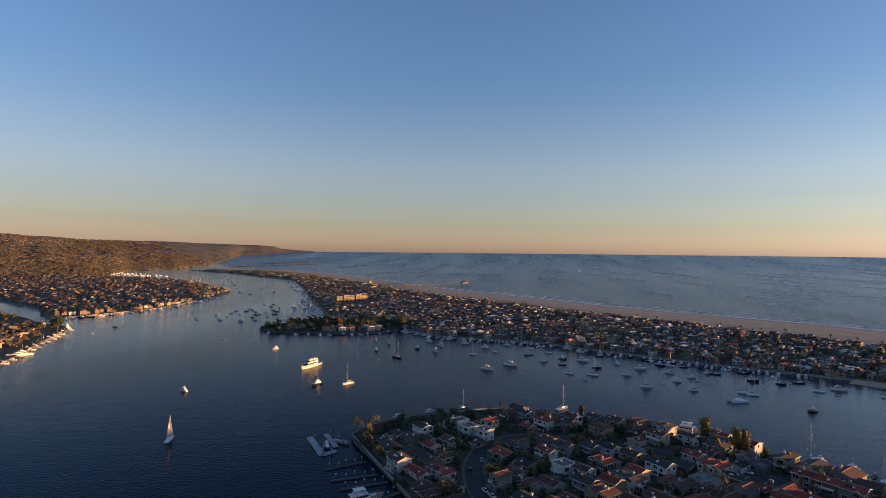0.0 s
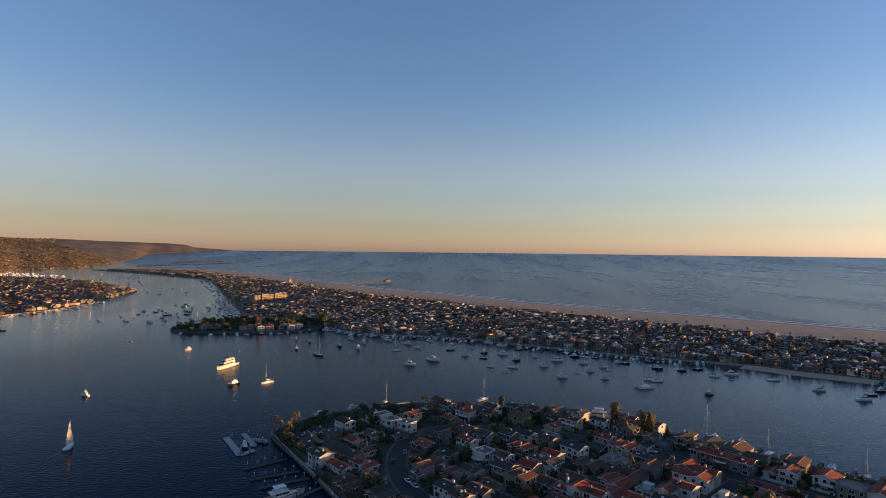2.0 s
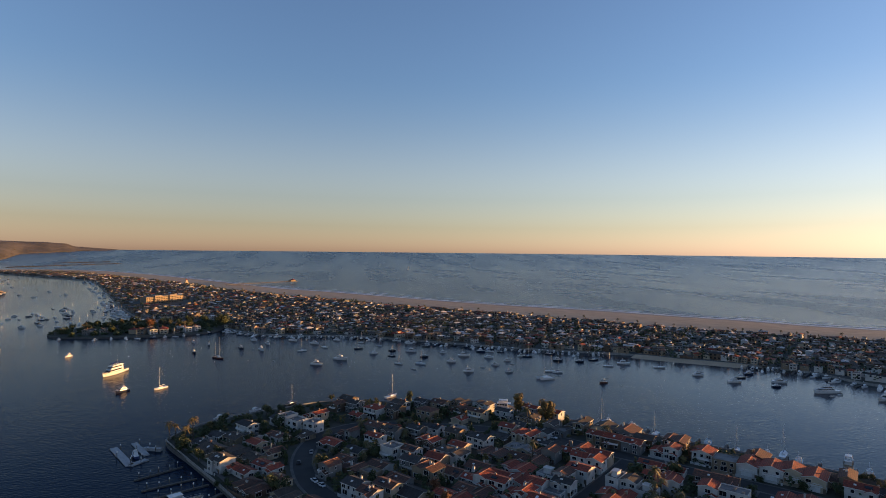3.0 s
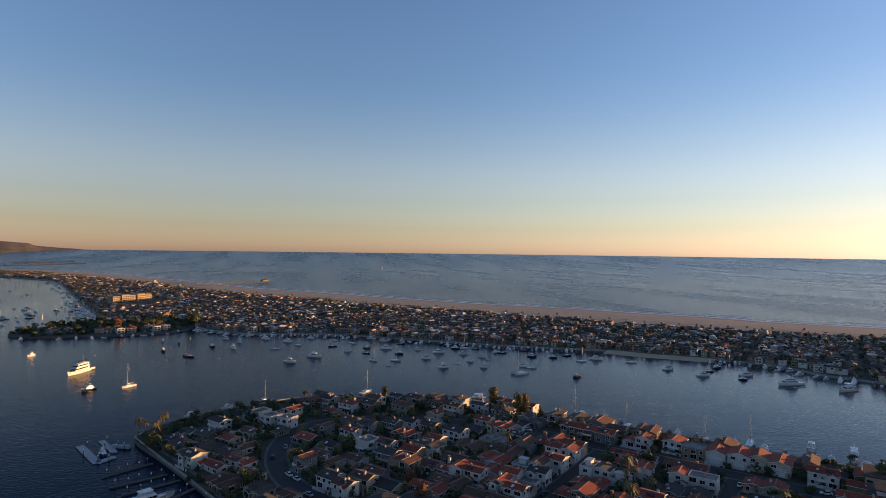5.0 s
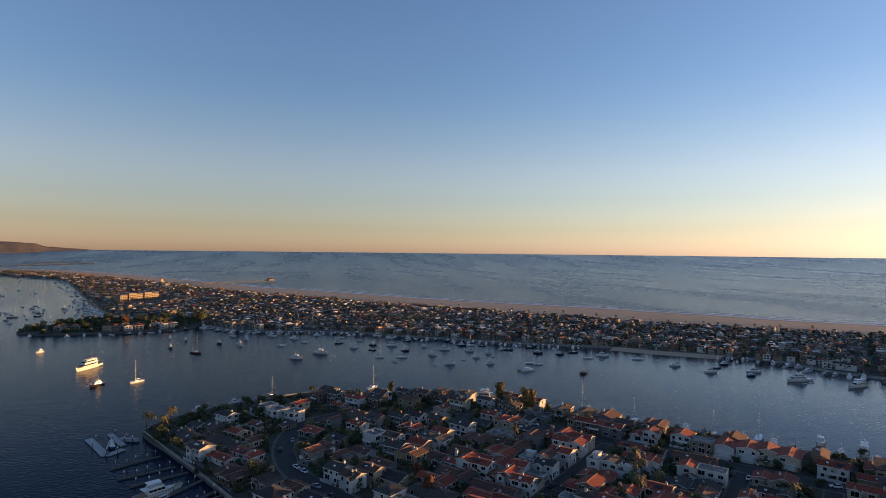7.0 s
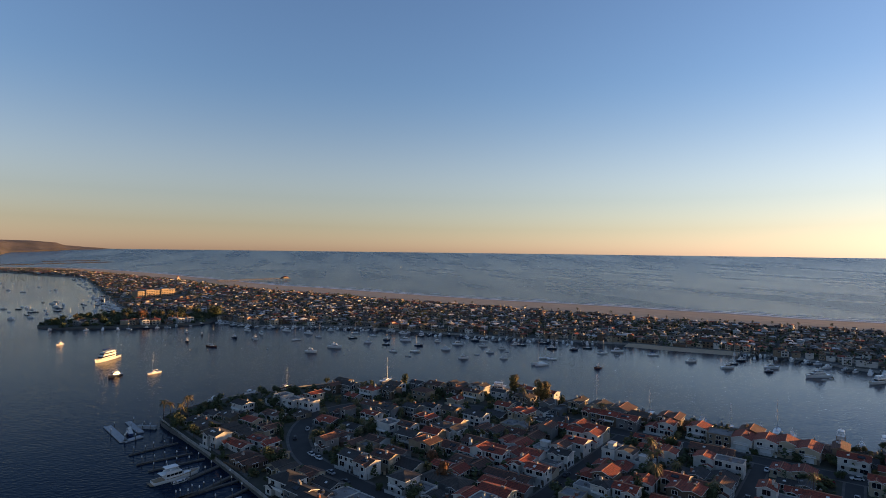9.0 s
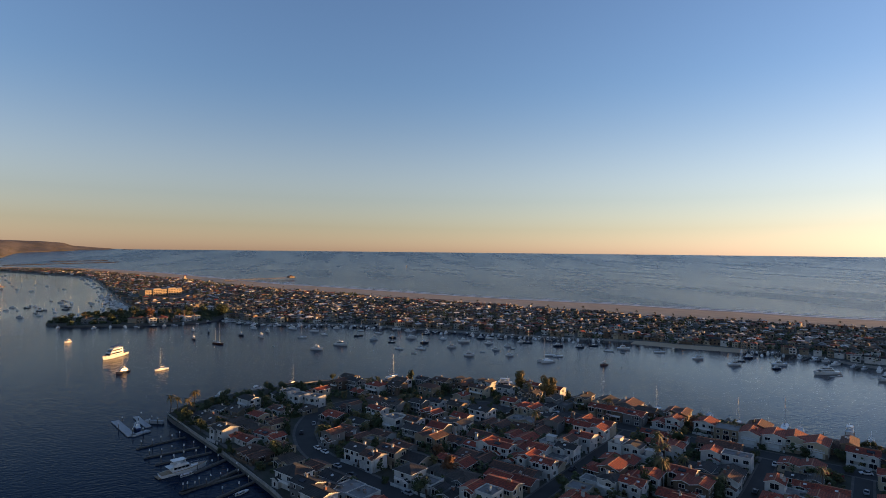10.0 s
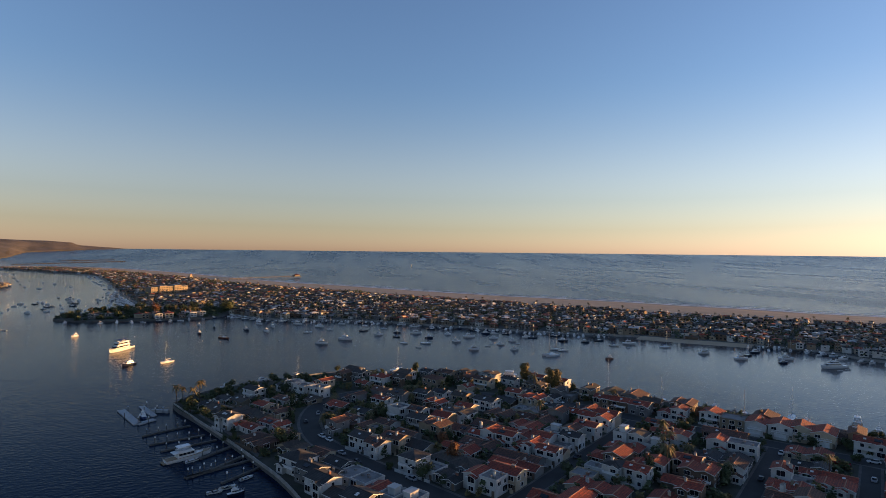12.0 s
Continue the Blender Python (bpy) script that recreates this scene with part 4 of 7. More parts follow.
        part("arcade_glass", bm, PANE, home, "tall arched dark glass openings")
    part("door", DOOR, None, home, at=Matrix.Translation((lv * 0.42, -lu / 2 - 0.05, 0)) if "garage" not in extra else Matrix.Translation((lv * 0.44, -lu / 2 - 0.05, 0)))
    return home



villa(-132.1, 197.3, 13.1, 7.7, 2, "gable", TILE_RED, WHITE)
villa(-121.1, 197.8, 8.1, 6.9, 2, "hip", TILE_RED, WHITE)
villa(-125.3, 219.4, 14.6, 10.1, 1, "gable", TILE_RED, WHITE)
villa(-130.1, 154.6, 16.4, 8.6, 2, "hip", SHINGLE, WHITE, "deck")
villa(-130.7, 177.6, 15.1, 7.7, 1, "gable", TILE_RED, CREAM)
villa(-127.5, 187.5, 14.8, 8.5, 1, "gable", TILE_BROWN, GREY)
villa(-104.6, 157.0, 13.1, 7.7, 2, "hip", TILE_RED, WHITE, "deck")
villa(-101.3, 165.1, 11.5, 7.7, 2, "hip", TILE_RED, CREAM)
villa(-109.1, 176.6, 9.8, 6.9, 1, "gable", TILE_RED, WHITE)
villa(-140.8, 133.6, 15.1, 9.8, 1, "flat", SHINGLE, WHITE, "deck")
villa(-129.4, 119.6, 17.8, 8.5, 2, "gable", SHINGLE, GREY)
villa(-122.3, 131.0, 20.3, 10.1, 1, "flat", SHINGLE, WHITE, "deck")
villa(-116.9, 152.9, 10.7, 7.7, 1, "gable", SHINGLE, GREY)
villa(-137.6, 242.7, 12.9, 9.7, 1, "flat", FLAT, CREAM, "deck")
villa(-127.0, 231.6, 17.5, 9.3, 1, "gable", TILE_BROWN, TAN)
villa(-128.6, 257.4, 14.3, 8.5, 1, "hip", SHINGLE, WHITE)
villa(-136.0, 280.3, 12.3, 8.6, 2, "hip", SHINGLE, GREY, "deck")
villa(-129.7, 293.3, 11.5, 13.4, 2, "gable", SHINGLE, TAN)
villa(-113.3, 279.9, 8.1, 7.7, 2, "hip", TILE_BROWN, TAN)
villa(-114.8, 293.9, 10.2, 12.5, 2, "gable", SHAKE, CREAM)
villa(-104.3, 280.3, 9.0, 8.6, 2, "gable", TILE_BROWN, BROWN)
villa(-94.5, 280.3, 9.8, 8.6, 2, "gable", SHINGLE, GREY)
villa(-91.4, 288.9, 9.0, 7.7, 2, "gable", SHAKE, BROWN)
villa(-79.6, 282.8, 13.1, 7.7, 2, "hip", SHINGLE, WHITE)
villa(-75.3, 262.6, 19.7, 6.9, 1, "gable", SHINGLE, WHITE)
villa(-78.8, 297.5, 10.7, 12.9, 2, "gable", TILE_BROWN, BROWN)
villa(-63.2, 287.8, 9.0, 9.5, 2, "hip", TILE_BROWN, WHITE)
villa(-103.0, 245.1, 14.8, 7.7, 2, "gable", TILE_RED, WHITE)
villa(-100.5, 253.2, 9.8, 7.7, 2, "gable", TILE_RED, CREAM)
villa(-108.1, 222.3, 14.8, 7.7, 2, "hip", TILE_BROWN, WHITE, "deck")
villa(-100.5, 230.5, 9.8, 7.7, 2, "gable", TILE_RED, WHITE)
villa(-99.7, 213.4, 8.1, 6.9, 2, "gable", SHINGLE, WHITE)
villa(-110.4, 195.8, 11.4, 7.7, 2, "gable", TILE_RED, WHITE)
villa(-104.6, 206.3, 14.8, 6.9, 2, "gable", TILE_RED, WHITE, "deck")
villa(-108.0, 185.3, 18.0, 7.7, 1, "gable", TILE_BROWN, GREY)
villa(-99.7, 192.9, 8.2, 6.9, 2, "hip", TILE_RED, WHITE)
villa(-78.0, 194.2, 13.9, 6.9, 2, "hip", SHINGLE, WHITE, "deck")
villa(-66.5, 195.4, 8.2, 6.9, 2, "gable", SHINGLE, WHITE)
villa(-80.6, 220.3, 13.5, 8.9, 1, "gable", TILE_BROWN, TAN)
villa(-66.5, 205.7, 12.6, 8.1, 2, "gable", TILE_RED, WHITE)
villa(-78.0, 231.2, 19.5, 9.3, 2, "flat", SHINGLE, WHITE, "deck")
villa(-72.2, 250.9, 13.9, 7.7, 1, "gable", TILE_BROWN, TAN)
villa(-55.6, 216.9, 9.0, 7.7, 2, "gable", TILE_RED, CREAM)
villa(-73.5, 176.5, 19.7, 8.6, 1, "gable", TILE_RED, CREAM)
villa(-99.7, 177.7, 8.2, 6.9, 1, "gable", TILE_BROWN, GREY)
villa(-81.8, 184.7, 8.1, 6.9, 1, "flat", SHINGLE, CREAM)
villa(-78.4, 159.7, 18.6, 10.1, 2, "gable", SHINGLE, GREY)
villa(-99.7, 199.6, 8.1, 6.0, 1, "gable", TILE_BROWN, CREAM)
villa(-53.4, 284.1, 9.8, 10.3, 2, "flat", SHINGLE, TAN, "deck")
villa(-43.9, 285.9, 8.3, 12.9, 2, "gable", TILE_RED, WHITE, "garage")
villa(-34.8, 287.0, 9.1, 12.0, 2, "gable", TILE_RED, WHITE, "garage")
villa(-27.6, 289.0, 9.1, 11.2, 2, "hip", TILE_BROWN, CREAM, "garage")
villa(-18.9, 287.1, 8.3, 12.9, 2, "gable", TILE_RED, CREAM, "garage")
villa(-11.4, 295.8, 12.3, 12.0, 2, "hip", TILE_BROWN, TAN)
villa(-51.5, 257.2, 16.6, 8.1, 2, "gable", TILE_BROWN, BROWN)
villa(-46.6, 246.6, 18.0, 7.7, 2, "gable", TILE_RED, WHITE, "deck")
villa(-44.2, 221.6, 13.1, 7.7, 2, "gable", TILE_BROWN, WHITE)
villa(-50.0, 208.3, 11.5, 8.6, 2, "gable", TILE_RED, BROWN)
villa(-53.3, 199.7, 11.5, 7.7, 1, "gable", TILE_BROWN, BROWN)
villa(-22.4, 260.6, 15.1, 8.9, 1, "gable", TILE_RED, CREAM)
villa(-24.0, 227.8, 12.8, 7.7, 2, "gable", TILE_RED, WHITE, "deck")
villa(-14.8, 237.7, 16.4, 7.7, 1, "gable", TILE_RED, WHITE)
villa(-12.2, 229.5, 11.1, 7.7, 1, "gable", TILE_RED, WHITE)
villa(-24.2, 218.0, 12.3, 8.6, 1, "hip", TILE_BROWN, TAN)
villa(-20.4, 245.4, 11.5, 6.9, 1, "gable", SHINGLE, TAN)
villa(-144.3, 120.6, 9.8, 7.7, 2, "gable", SHINGLE, WHITE)
villa(-144.1, 228.3, 13.4, 9.3, 1, "gable", TILE_BROWN, GREY)
villa(-144.8, 170.0, 11.0, 9.6, 1, "gable", SHINGLE, CREAM)
villa(-149.3, 197.6, 19.2, 8.4, 1, "gable", TILE_BROWN, WHITE)
villa(12.2, 219.0, 17.4, 7.7, 2, "hip", SHINGLE, BROWN)
villa(-47.0, 173.6, 8.8, 6.0, 2, "gable", TILE_BROWN, WHITE)
villa(-142.2, 256.8, 11.1, 10.4, 2, "hip", TILE_RED, CREAM)
villa(-21.6, 207.8, 14.9, 8.0, 2, "gable", TILE_BROWN, WHITE)
villa(-60.6, 153.5, 15.0, 10.2, 1, "gable", TILE_RED, CREAM)
villa(-42.9, 233.9, 9.4, 9.8, 1, "hip", SHINGLE, GREY)
villa(9.5, 284.1, 9.7, 7.2, 1, "gable", TILE_BROWN, TAN)
villa(-139.1, 210.1, 11.1, 8.9, 1, "hip", TILE_BROWN, GREY)
villa(-113.4, 255.2, 14.0, 9.0, 2, "hip", TILE_RED, GREY)
villa(12.6, 297.5, 10.8, 13.8, 1, "gable", TILE_RED, TAN)
villa(-148.5, 301.6, 9.2, 7.5, 2, "hip", TILE_RED, WHITE)
villa(0.3, 292.2, 8.4, 6.5, 1, "gable", SHINGLE, GREY)
villa(-42.4, 297.6, 9.5, 10.9, 2, "hip", TILE_BROWN, BROWN)
villa(9.1, 228.6, 15.8, 8.5, 1, "gable", TILE_RED, WHITE)
villa(-124.6, 167.2, 18.9, 8.9, 1, "hip", SHAKE, GREY)
villa(-122.9, 207.9, 19.4, 9.8, 1, "gable", SHAKE, WHITE)
villa(-141.6, 271.6, 12.6, 8.2, 1, "gable", SHINGLE, WHITE)
villa(-18.5, 183.4, 16.4, 8.1, 1, "gable", SHAKE, TAN)
villa(-54.4, 183.4, 7.4, 7.4, 1, "hip", TILE_RED, CREAM)
villa(-102.5, 294.9, 10.9, 12.3, 2, "hip", TILE_BROWN, GREY)
villa(-123.6, 242.7, 13.3, 8.1, 2, "gable", TILE_BROWN, GREY)
villa(13.7, 250.4, 14.3, 9.6, 2, "gable", SHAKE, WHITE)
villa(-45.3, 161.9, 13.5, 9.7, 1, "hip", TILE_BROWN, CREAM)
villa(-80.9, 206.2, 14.0, 9.8, 2, "hip", TILE_RED, BROWN)
villa(-67.3, 242.9, 10.7, 6.3, 2, "gable", TILE_RED, WHITE)
villa(9.2, 239.1, 15.9, 9.4, 2, "gable", SHAKE, CREAM)
villa(-43.8, 181.4, 10.8, 7.0, 1, "gable", TILE_BROWN, BROWN)
villa(-16.1, 198.0, 17.9, 8.4, 2, "hip", SHINGLE, GREY)
villa(-55.2, 232.4, 13.6, 9.4, 1, "hip", SHINGLE, GREY)
villa(-48.4, 191.5, 7.6, 6.3, 2, "gable", TILE_BROWN, BROWN)
villa(-3.4, 283.3, 10.8, 7.6, 2, "hip", TILE_RED, WHITE)
villa(10.3, 260.9, 18.0, 8.0, 2, "gable", TILE_RED, CREAM)
villa(-235.7, 241.1, 10.7, 9.5, 2, "hip", TILE_RED, WHITE, "arches")
villa(-225.5, 248.0, 9.0, 8.6, 2, "hip", SHAKE, BROWN)
villa(-209.0, 225.8, 11.5, 6.9, 1, "hip", TILE_RED, WHITE)
villa(-223.4, 269.8, 8.2, 6.9, 2, "gable", SHINGLE, GREY)
villa(-191.0, 227.2, 8.1, 6.9, 2, "gable", SHINGLE, GREY)
villa(-184.7, 234.5, 8.1, 6.9, 2, "gable", SHINGLE, WHITE)
villa(-212.1, 274.5, 9.8, 8.6, 2, "gable", TILE_BROWN, TAN)
villa(-202.6, 283.0, 12.3, 7.7, 2, "gable", SHAKE, TAN)
villa(-190.3, 289.0, 11.5, 7.7, 2, "gable", SHAKE, WHITE)
villa(-176.5, 246.8, 11.5, 7.7, 1, "flat", TILE_BROWN, CREAM)
villa(-157.0, 236.4, 11.5, 7.7, 2, "gable", SHINGLE, WHITE)
villa(-181.3, 197.6, 8.2, 8.6, 2, "flat", SHINGLE, WHITE, "deck")
villa(-172.8, 201.7, 8.1, 6.9, 2, "gable", TILE_BROWN, WHITE)
villa(-163.4, 192.0, 9.8, 7.7, 2, "gable", SHINGLE, GREY)
villa(-152.4, 189.2, 11.5, 8.6, 2, "hip", TILE_BROWN, TAN)
villa(-156.2, 211.5, 14.8, 7.7, 2, "hip", SHAKE, WHITE)
villa(-176.5, 224.7, 8.2, 6.9, 1, "gable", TILE_RED, CREAM)
villa(-158.4, 220.7, 9.0, 6.9, 2, "hip", TILE_RED, CREAM)
villa(-164.9, 158.4, 9.0, 7.7, 2, "hip", SHINGLE, WHITE)
villa(-154.9, 156.4, 8.1, 6.9, 2, "hip", TILE_BROWN, WHITE)
villa(-153.7, 165.4, 9.8, 6.9, 2, "hip", TILE_BROWN, CREAM)
villa(-172.3, 174.3, 8.2, 6.0, 1, "flat", TILE_BROWN, TAN)
villa(-182.5, 173.6, 10.7, 7.7, 1, "hip", TILE_BROWN, BROWN)
villa(-155.6, 137.4, 9.8, 6.9, 1, "gable", SHINGLE, GREY)
villa(-168.4, 140.4, 8.2, 6.0, 1, "gable", TILE_BROWN, CREAM)
villa(-230.0, 138.6, 9.0, 7.7, 2, "gable", SHAKE, WHITE)
villa(-252.6, 146.8, 11.5, 9.2, 1, "hip", SHAKE, TAN)
villa(-241.2, 152.4, 13.0, 8.6, 1, "gable", SHAKE, TAN)
villa(-219.0, 141.2, 15.0, 6.2, 1, "gable", TILE_RED, WHITE)
villa(-213.6, 150.4, 14.5, 6.9, 1, "gable", TILE_RED, WHITE)
villa(-199.5, 134.0, 15.0, 9.5, 1, "hip", TILE_BROWN, BROWN)
villa(-196.5, 144.4, 9.0, 7.7, 1, "hip", TILE_BROWN, CREAM)
villa(-182.6, 137.2, 10.5, 8.0, 1, "gable", SHAKE, CREAM)
villa(-265.3, 197.4, 14.8, 8.6, 2, "flat", SHINGLE, WHITE, "deck")
villa(-255.5, 211.7, 13.1, 9.5, 2, "hip", TILE_RED, CREAM)
villa(-240.4, 198.2, 8.1, 7.7, 2, "flat", SHINGLE, WHITE)
villa(-250.1, 195.1, 9.0, 7.7, 2, "flat", SHINGLE, WHITE)
villa(-251.9, 168.8, 8.1, 6.0, 1, "gable", SHINGLE, WHITE)
villa(-264.3, 148.2, 8.1, 6.0, 1, "gable", SHINGLE, CREAM)
villa(-165.7, 127.0, 10.7, 8.6, 2, "hip", SHINGLE, WHITE)
villa(-154.2, 123.7, 9.8, 6.8, 2, "gable", SHINGLE, GREY)
villa(-151.4, 129.7, 9.8, 6.8, 1, "hip", SHINGLE, TAN)
villa(-258.5, 163.0, 10.5, 7.6, 1, "hip", SHAKE, TAN)
villa(-228.0, 163.5, 11.0, 7.2, 1, "gable", TILE_BROWN, CREAM)
villa(-226.5, 152.8, 9.0, 7.0, 1, "hip", SHAKE, TAN)
villa(-243.6, 178.0, 11.0, 7.0, 1, "gable", TILE_BROWN, WHITE)
villa(-268.0, 159.5, 8.0, 6.4, 1, "gable", SHINGLE, WHITE)
villa(-265.5, 174.5, 10.0, 7.4, 2, "gable", SHINGLE, WHITE)
villa(-243.0, 164.8, 9.0, 6.6, 1, "gable", TILE_RED, CREAM)
villa(-235.5, 188.5, 9.5, 7.2, 1, "hip", SHAKE, TAN)
villa(-262.5, 244.4, 9.8, 7.7, 2, "gable", SHAKE, BROWN)
villa(-262.5, 233.1, 11.5, 7.7, 2, "gable", TILE_BROWN, BROWN)
villa(-251.7, 240.0, 8.1, 7.7, 2, "gable", SHINGLE, GREY)
villa(-155.6, 283.7, 11.5, 7.7, 2, "gable", SHAKE, TAN)
villa(-175.1, 182.9, 9.6, 7.5, 1, "gable", TILE_BROWN, WHITE)
villa(-198.5, 273.8, 11.3, 7.3, 2, "gable", TILE_BROWN, BROWN)
villa(-183.7, 273.5, 10.8, 6.4, 2, "gable", TILE_BROWN, CREAM)
villa(-172.6, 284.7, 9.2, 6.3, 2, "gable", SHINGLE, WHITE)
villa(-155.2, 261.2, 8.6, 7.3, 2, "hip", TILE_RED, CREAM)
villa(-174.7, 216.6, 11.1, 6.7, 2, "gable", TILE_RED, BROWN)
villa(-214.0, 189.4, 11.3, 7.7, 1, "gable", TILE_RED, GREY)
villa(-199.7, 204.9, 9.6, 6.3, 2, "gable", TILE_RED, WHITE)
villa(-238.5, 229.4, 8.4, 6.7, 1, "hip", TILE_RED, GREY)
villa(-196.9, 188.6, 9.2, 7.4, 1, "gable", SHINGLE, CREAM)
villa(-198.8, 217.2, 8.8, 7.2, 2, "hip", SHAKE, GREY)
villa(-211.3, 216.9, 9.9, 7.6, 2, "gable", TILE_BROWN, GREY)
villa(-156.7, 275.2, 8.9, 7.2, 1, "gable", SHINGLE, CREAM)
villa(-157.9, 177.3, 10.4, 6.3, 1, "gable", TILE_BROWN, GREY)
villa(-162.7, 300.2, 9.2, 6.4, 2, "hip", TILE_RED, GREY)
villa(-172.2, 235.7, 7.9, 7.5, 2, "gable", SHAKE, TAN)
villa(-217.4, 202.6, 10.3, 6.9, 2, "gable", TILE_BROWN, GREY)
villa(-208.3, 256.8, 11.2, 8.0, 2, "hip", TILE_BROWN, TAN)
villa(-154.0, 250.9, 10.9, 7.8, 1, "gable", SHINGLE, BROWN)
villa(-193.3, 178.9, 8.7, 6.0, 1, "gable", TILE_BROWN, GREY)
villa(-187.9, 164.9, 7.1, 7.5, 2, "gable", TILE_BROWN, GREY)
villa(-230.3, 257.4, 9.6, 7.6, 2, "gable", SHAKE, WHITE)
villa(-157.5, 201.9, 8.8, 7.5, 2, "hip", TILE_RED, TAN)
villa(-188.2, 261.6, 7.0, 7.2, 1, "hip", TILE_RED, CREAM)


# ---- streets, seawall and pavements of the near island ----
def place(v, u):
    p = V * v + U * u
    return (p.x, p.y)


LOOP = [(60, 140), (32, 176), (17, 197), (3, 216), (-9, 235), (-15, 253), (-17, 272), (-14, 292), (-5, 308), (14, 318), (45, 312), (80, 301), place(-135, 271), place(-100, 271), place(-30, 271), place(60, 271)]
loop_line = rounded(LOOP, False, 6)
ribbon("pavement", loop_line, 11.2, GROUND + 0.14, PAVING, 0.3, "pale concrete pavement beside the island's loop road", "pavement")
ribbon("road", loop_line, 8.6, GROUND + 0.16, ASPHALT, 0.3, "dark asphalt loop road curving through the houses", "road")
for s in (-92, -34, -3):
    line = [place(s, 130 + i * 13.6) for i in range(11)]
    ribbon("pavement", line, 7.4, GROUND + 0.10, PAVING, 0.3, "narrow concrete pavement along a side street", "pavement")
    ribbon("road", line, 5.6, GROUND + 0.12, ASPHALT, 0.3, "narrow dark asphalt side street between houses", "road")
edge = rounded(ISLAND + ISLAND[:1], False, 5)
ribbon("seawall", edge, 0.35, GROUND + 0.7, CONCRETE, 1.2, "low pale concrete seawall parapet round the island", "wall")
walk_line = rounded([(-32, 222), (-47, 249), (-64, 276), (-82, 304)], False, 6)
ribbon("pavement", walk_line, 1.8, GROUND + 0.2, PAVING, 0.25, "pale concrete waterside walk behind the seawall", "pavement")


# ---- trees ----
def crown(rnd, r, h, base, n, size, squash=1.0, lumps=9):
    bm = bmesh.new()
    lumps = [(rnd.uniform(-0.55, 0.55) * r, rnd.uniform(-0.55, 0.55) * r, base + h * rnd.uniform(0.14, 0.86), r * rnd.uniform(0.32, 0.58)) for _ in range(lumps)]
    for _ in range(n):
        cx, cy, cz, k = rnd.choice(lumps)
        t, z = rnd.uniform(0, 6.283), rnd.uniform(-0.7, 1)
        q = math.sqrt(1 - z * z)
        d = Vector((q * math.cos(t), q * math.sin(t), z))
        c = Vector((cx, cy, cz)) + Vector((d.x * k, d.y * k, d.z * k * squash)) * rnd.uniform(0.75, 1.05)
        a = Vector((rnd.uniform(-1, 1), rnd.uniform(-1, 1), rnd.uniform(-0.6, 0.6))).normalized()
        b = d.cross(a)
        if b.length < 0.1:
            continue
        b.normalize()
        a = b.cross(d).normalized() * size * rnd.uniform(0.6, 1.2)
        b *= size * rnd.uniform(0.5, 1.0)
        vs = [bm.verts.new(c + o) for o in (-a, -b * 0.8 + d * size * 0.2, a, b * 0.8 + d * size * 0.15)]
        bm.faces.new(vs)
    return bm


def tree_model(name, label, r, h, trunk, leaf, seed, n=420, size=0.5, squash=1.0, m=None):
    rnd = random.Random(seed)
    tree = thing(name, label, "tree", m=m)
    bm = bmesh.new()
    th = trunk + h * 0.35
    rod(bm, (0, 0, -0.3), (rnd.uniform(-0.2, 0.2), rnd.uniform(-0.2, 0.2), th), 0.05 * h * 0.6 + 0.08, 0.1, 7)
    for i in range(5):
        t = i * 1.26 + rnd.uniform(-0.3, 0.3)
        rod(bm, (0, 0, trunk + h * rnd.uniform(0.02, 0.2)), (r * 0.6 * math.cos(t), r * 0.6 * math.sin(t), trunk + h * rnd.uniform(0.4, 0.7)), 0.11, 0.04, 5)
    part("trunk", bm, BARK, tree)
    part("crown", crown(rnd, r, h, trunk, n, size, squash, 9 if n < 800 else 16), leaf, tree)
    return tree


def palm_model(label, h, r, seed, m=None, n=26):
    rnd = random.Random(seed)
    tree = thing("palm_tree", label, "palm tree", m=m)
    bm = bmesh.new()
    pts = [Vector((0.25 * math.sin(i * 0.5), 0.12 * i * i * 0.03, h * i / 6 - (0.3 if i == 0 else 0))) for i in range(7)]
    for i, (a, b) in enumerate(zip(pts, pts[1:])):
        rod(bm, a, b, 0.26 - 0.02 * i, 0.24 - 0.02 * i, 7)
    part("trunk", bm, BARK, tree)
    bm = bmesh.new()
    top = pts[-1]
    for i in range(n):
        t = i * 2.4 + rnd.uniform(-0.2, 0.2)
        up = rnd.uniform(-0.75, 1.1)
        d = Vector((math.cos(t), math.sin(t), 0))
        s = Vector((-d.y, d.x, 0))
        prev = None
        for k in range(6):
            f = k / 5
            c = top + d * r * (f * math.cos(up * 0.6)) + Vector((0, 0, r * (f * math.sin(up) * 0.9 - 0.75 * f * f)))
            wdt = r * 0.16 * (1 - f * 0.85) * (0.4 if k == 0 else 1)
            row = (bm.verts.new(c + s * wdt - Vector((0, 0, wdt * 0.5))), bm.verts.new(c + Vector((0, 0, 0.03))), bm.verts.new(c - s * wdt - Vector((0, 0, wdt * 0.5))))
            if prev:
                bm.faces.new((prev[0], row[0], row[1], prev[1])), bm.faces.new((prev[1], row[1], row[2], prev[2]))
            prev = row
    part("crown", bm, FROND, tree)
    return tree


FAN_PALM = palm_model("tall fan palm with a drooping olive crown", 9.5, 2.7, 3, pose(-86, 305, GROUND))
DATE_PALM = palm_model("short broad date palm with arching green fronds", 5.0, 3.2, 4, pose(12.5, 275, GROUND), 34)


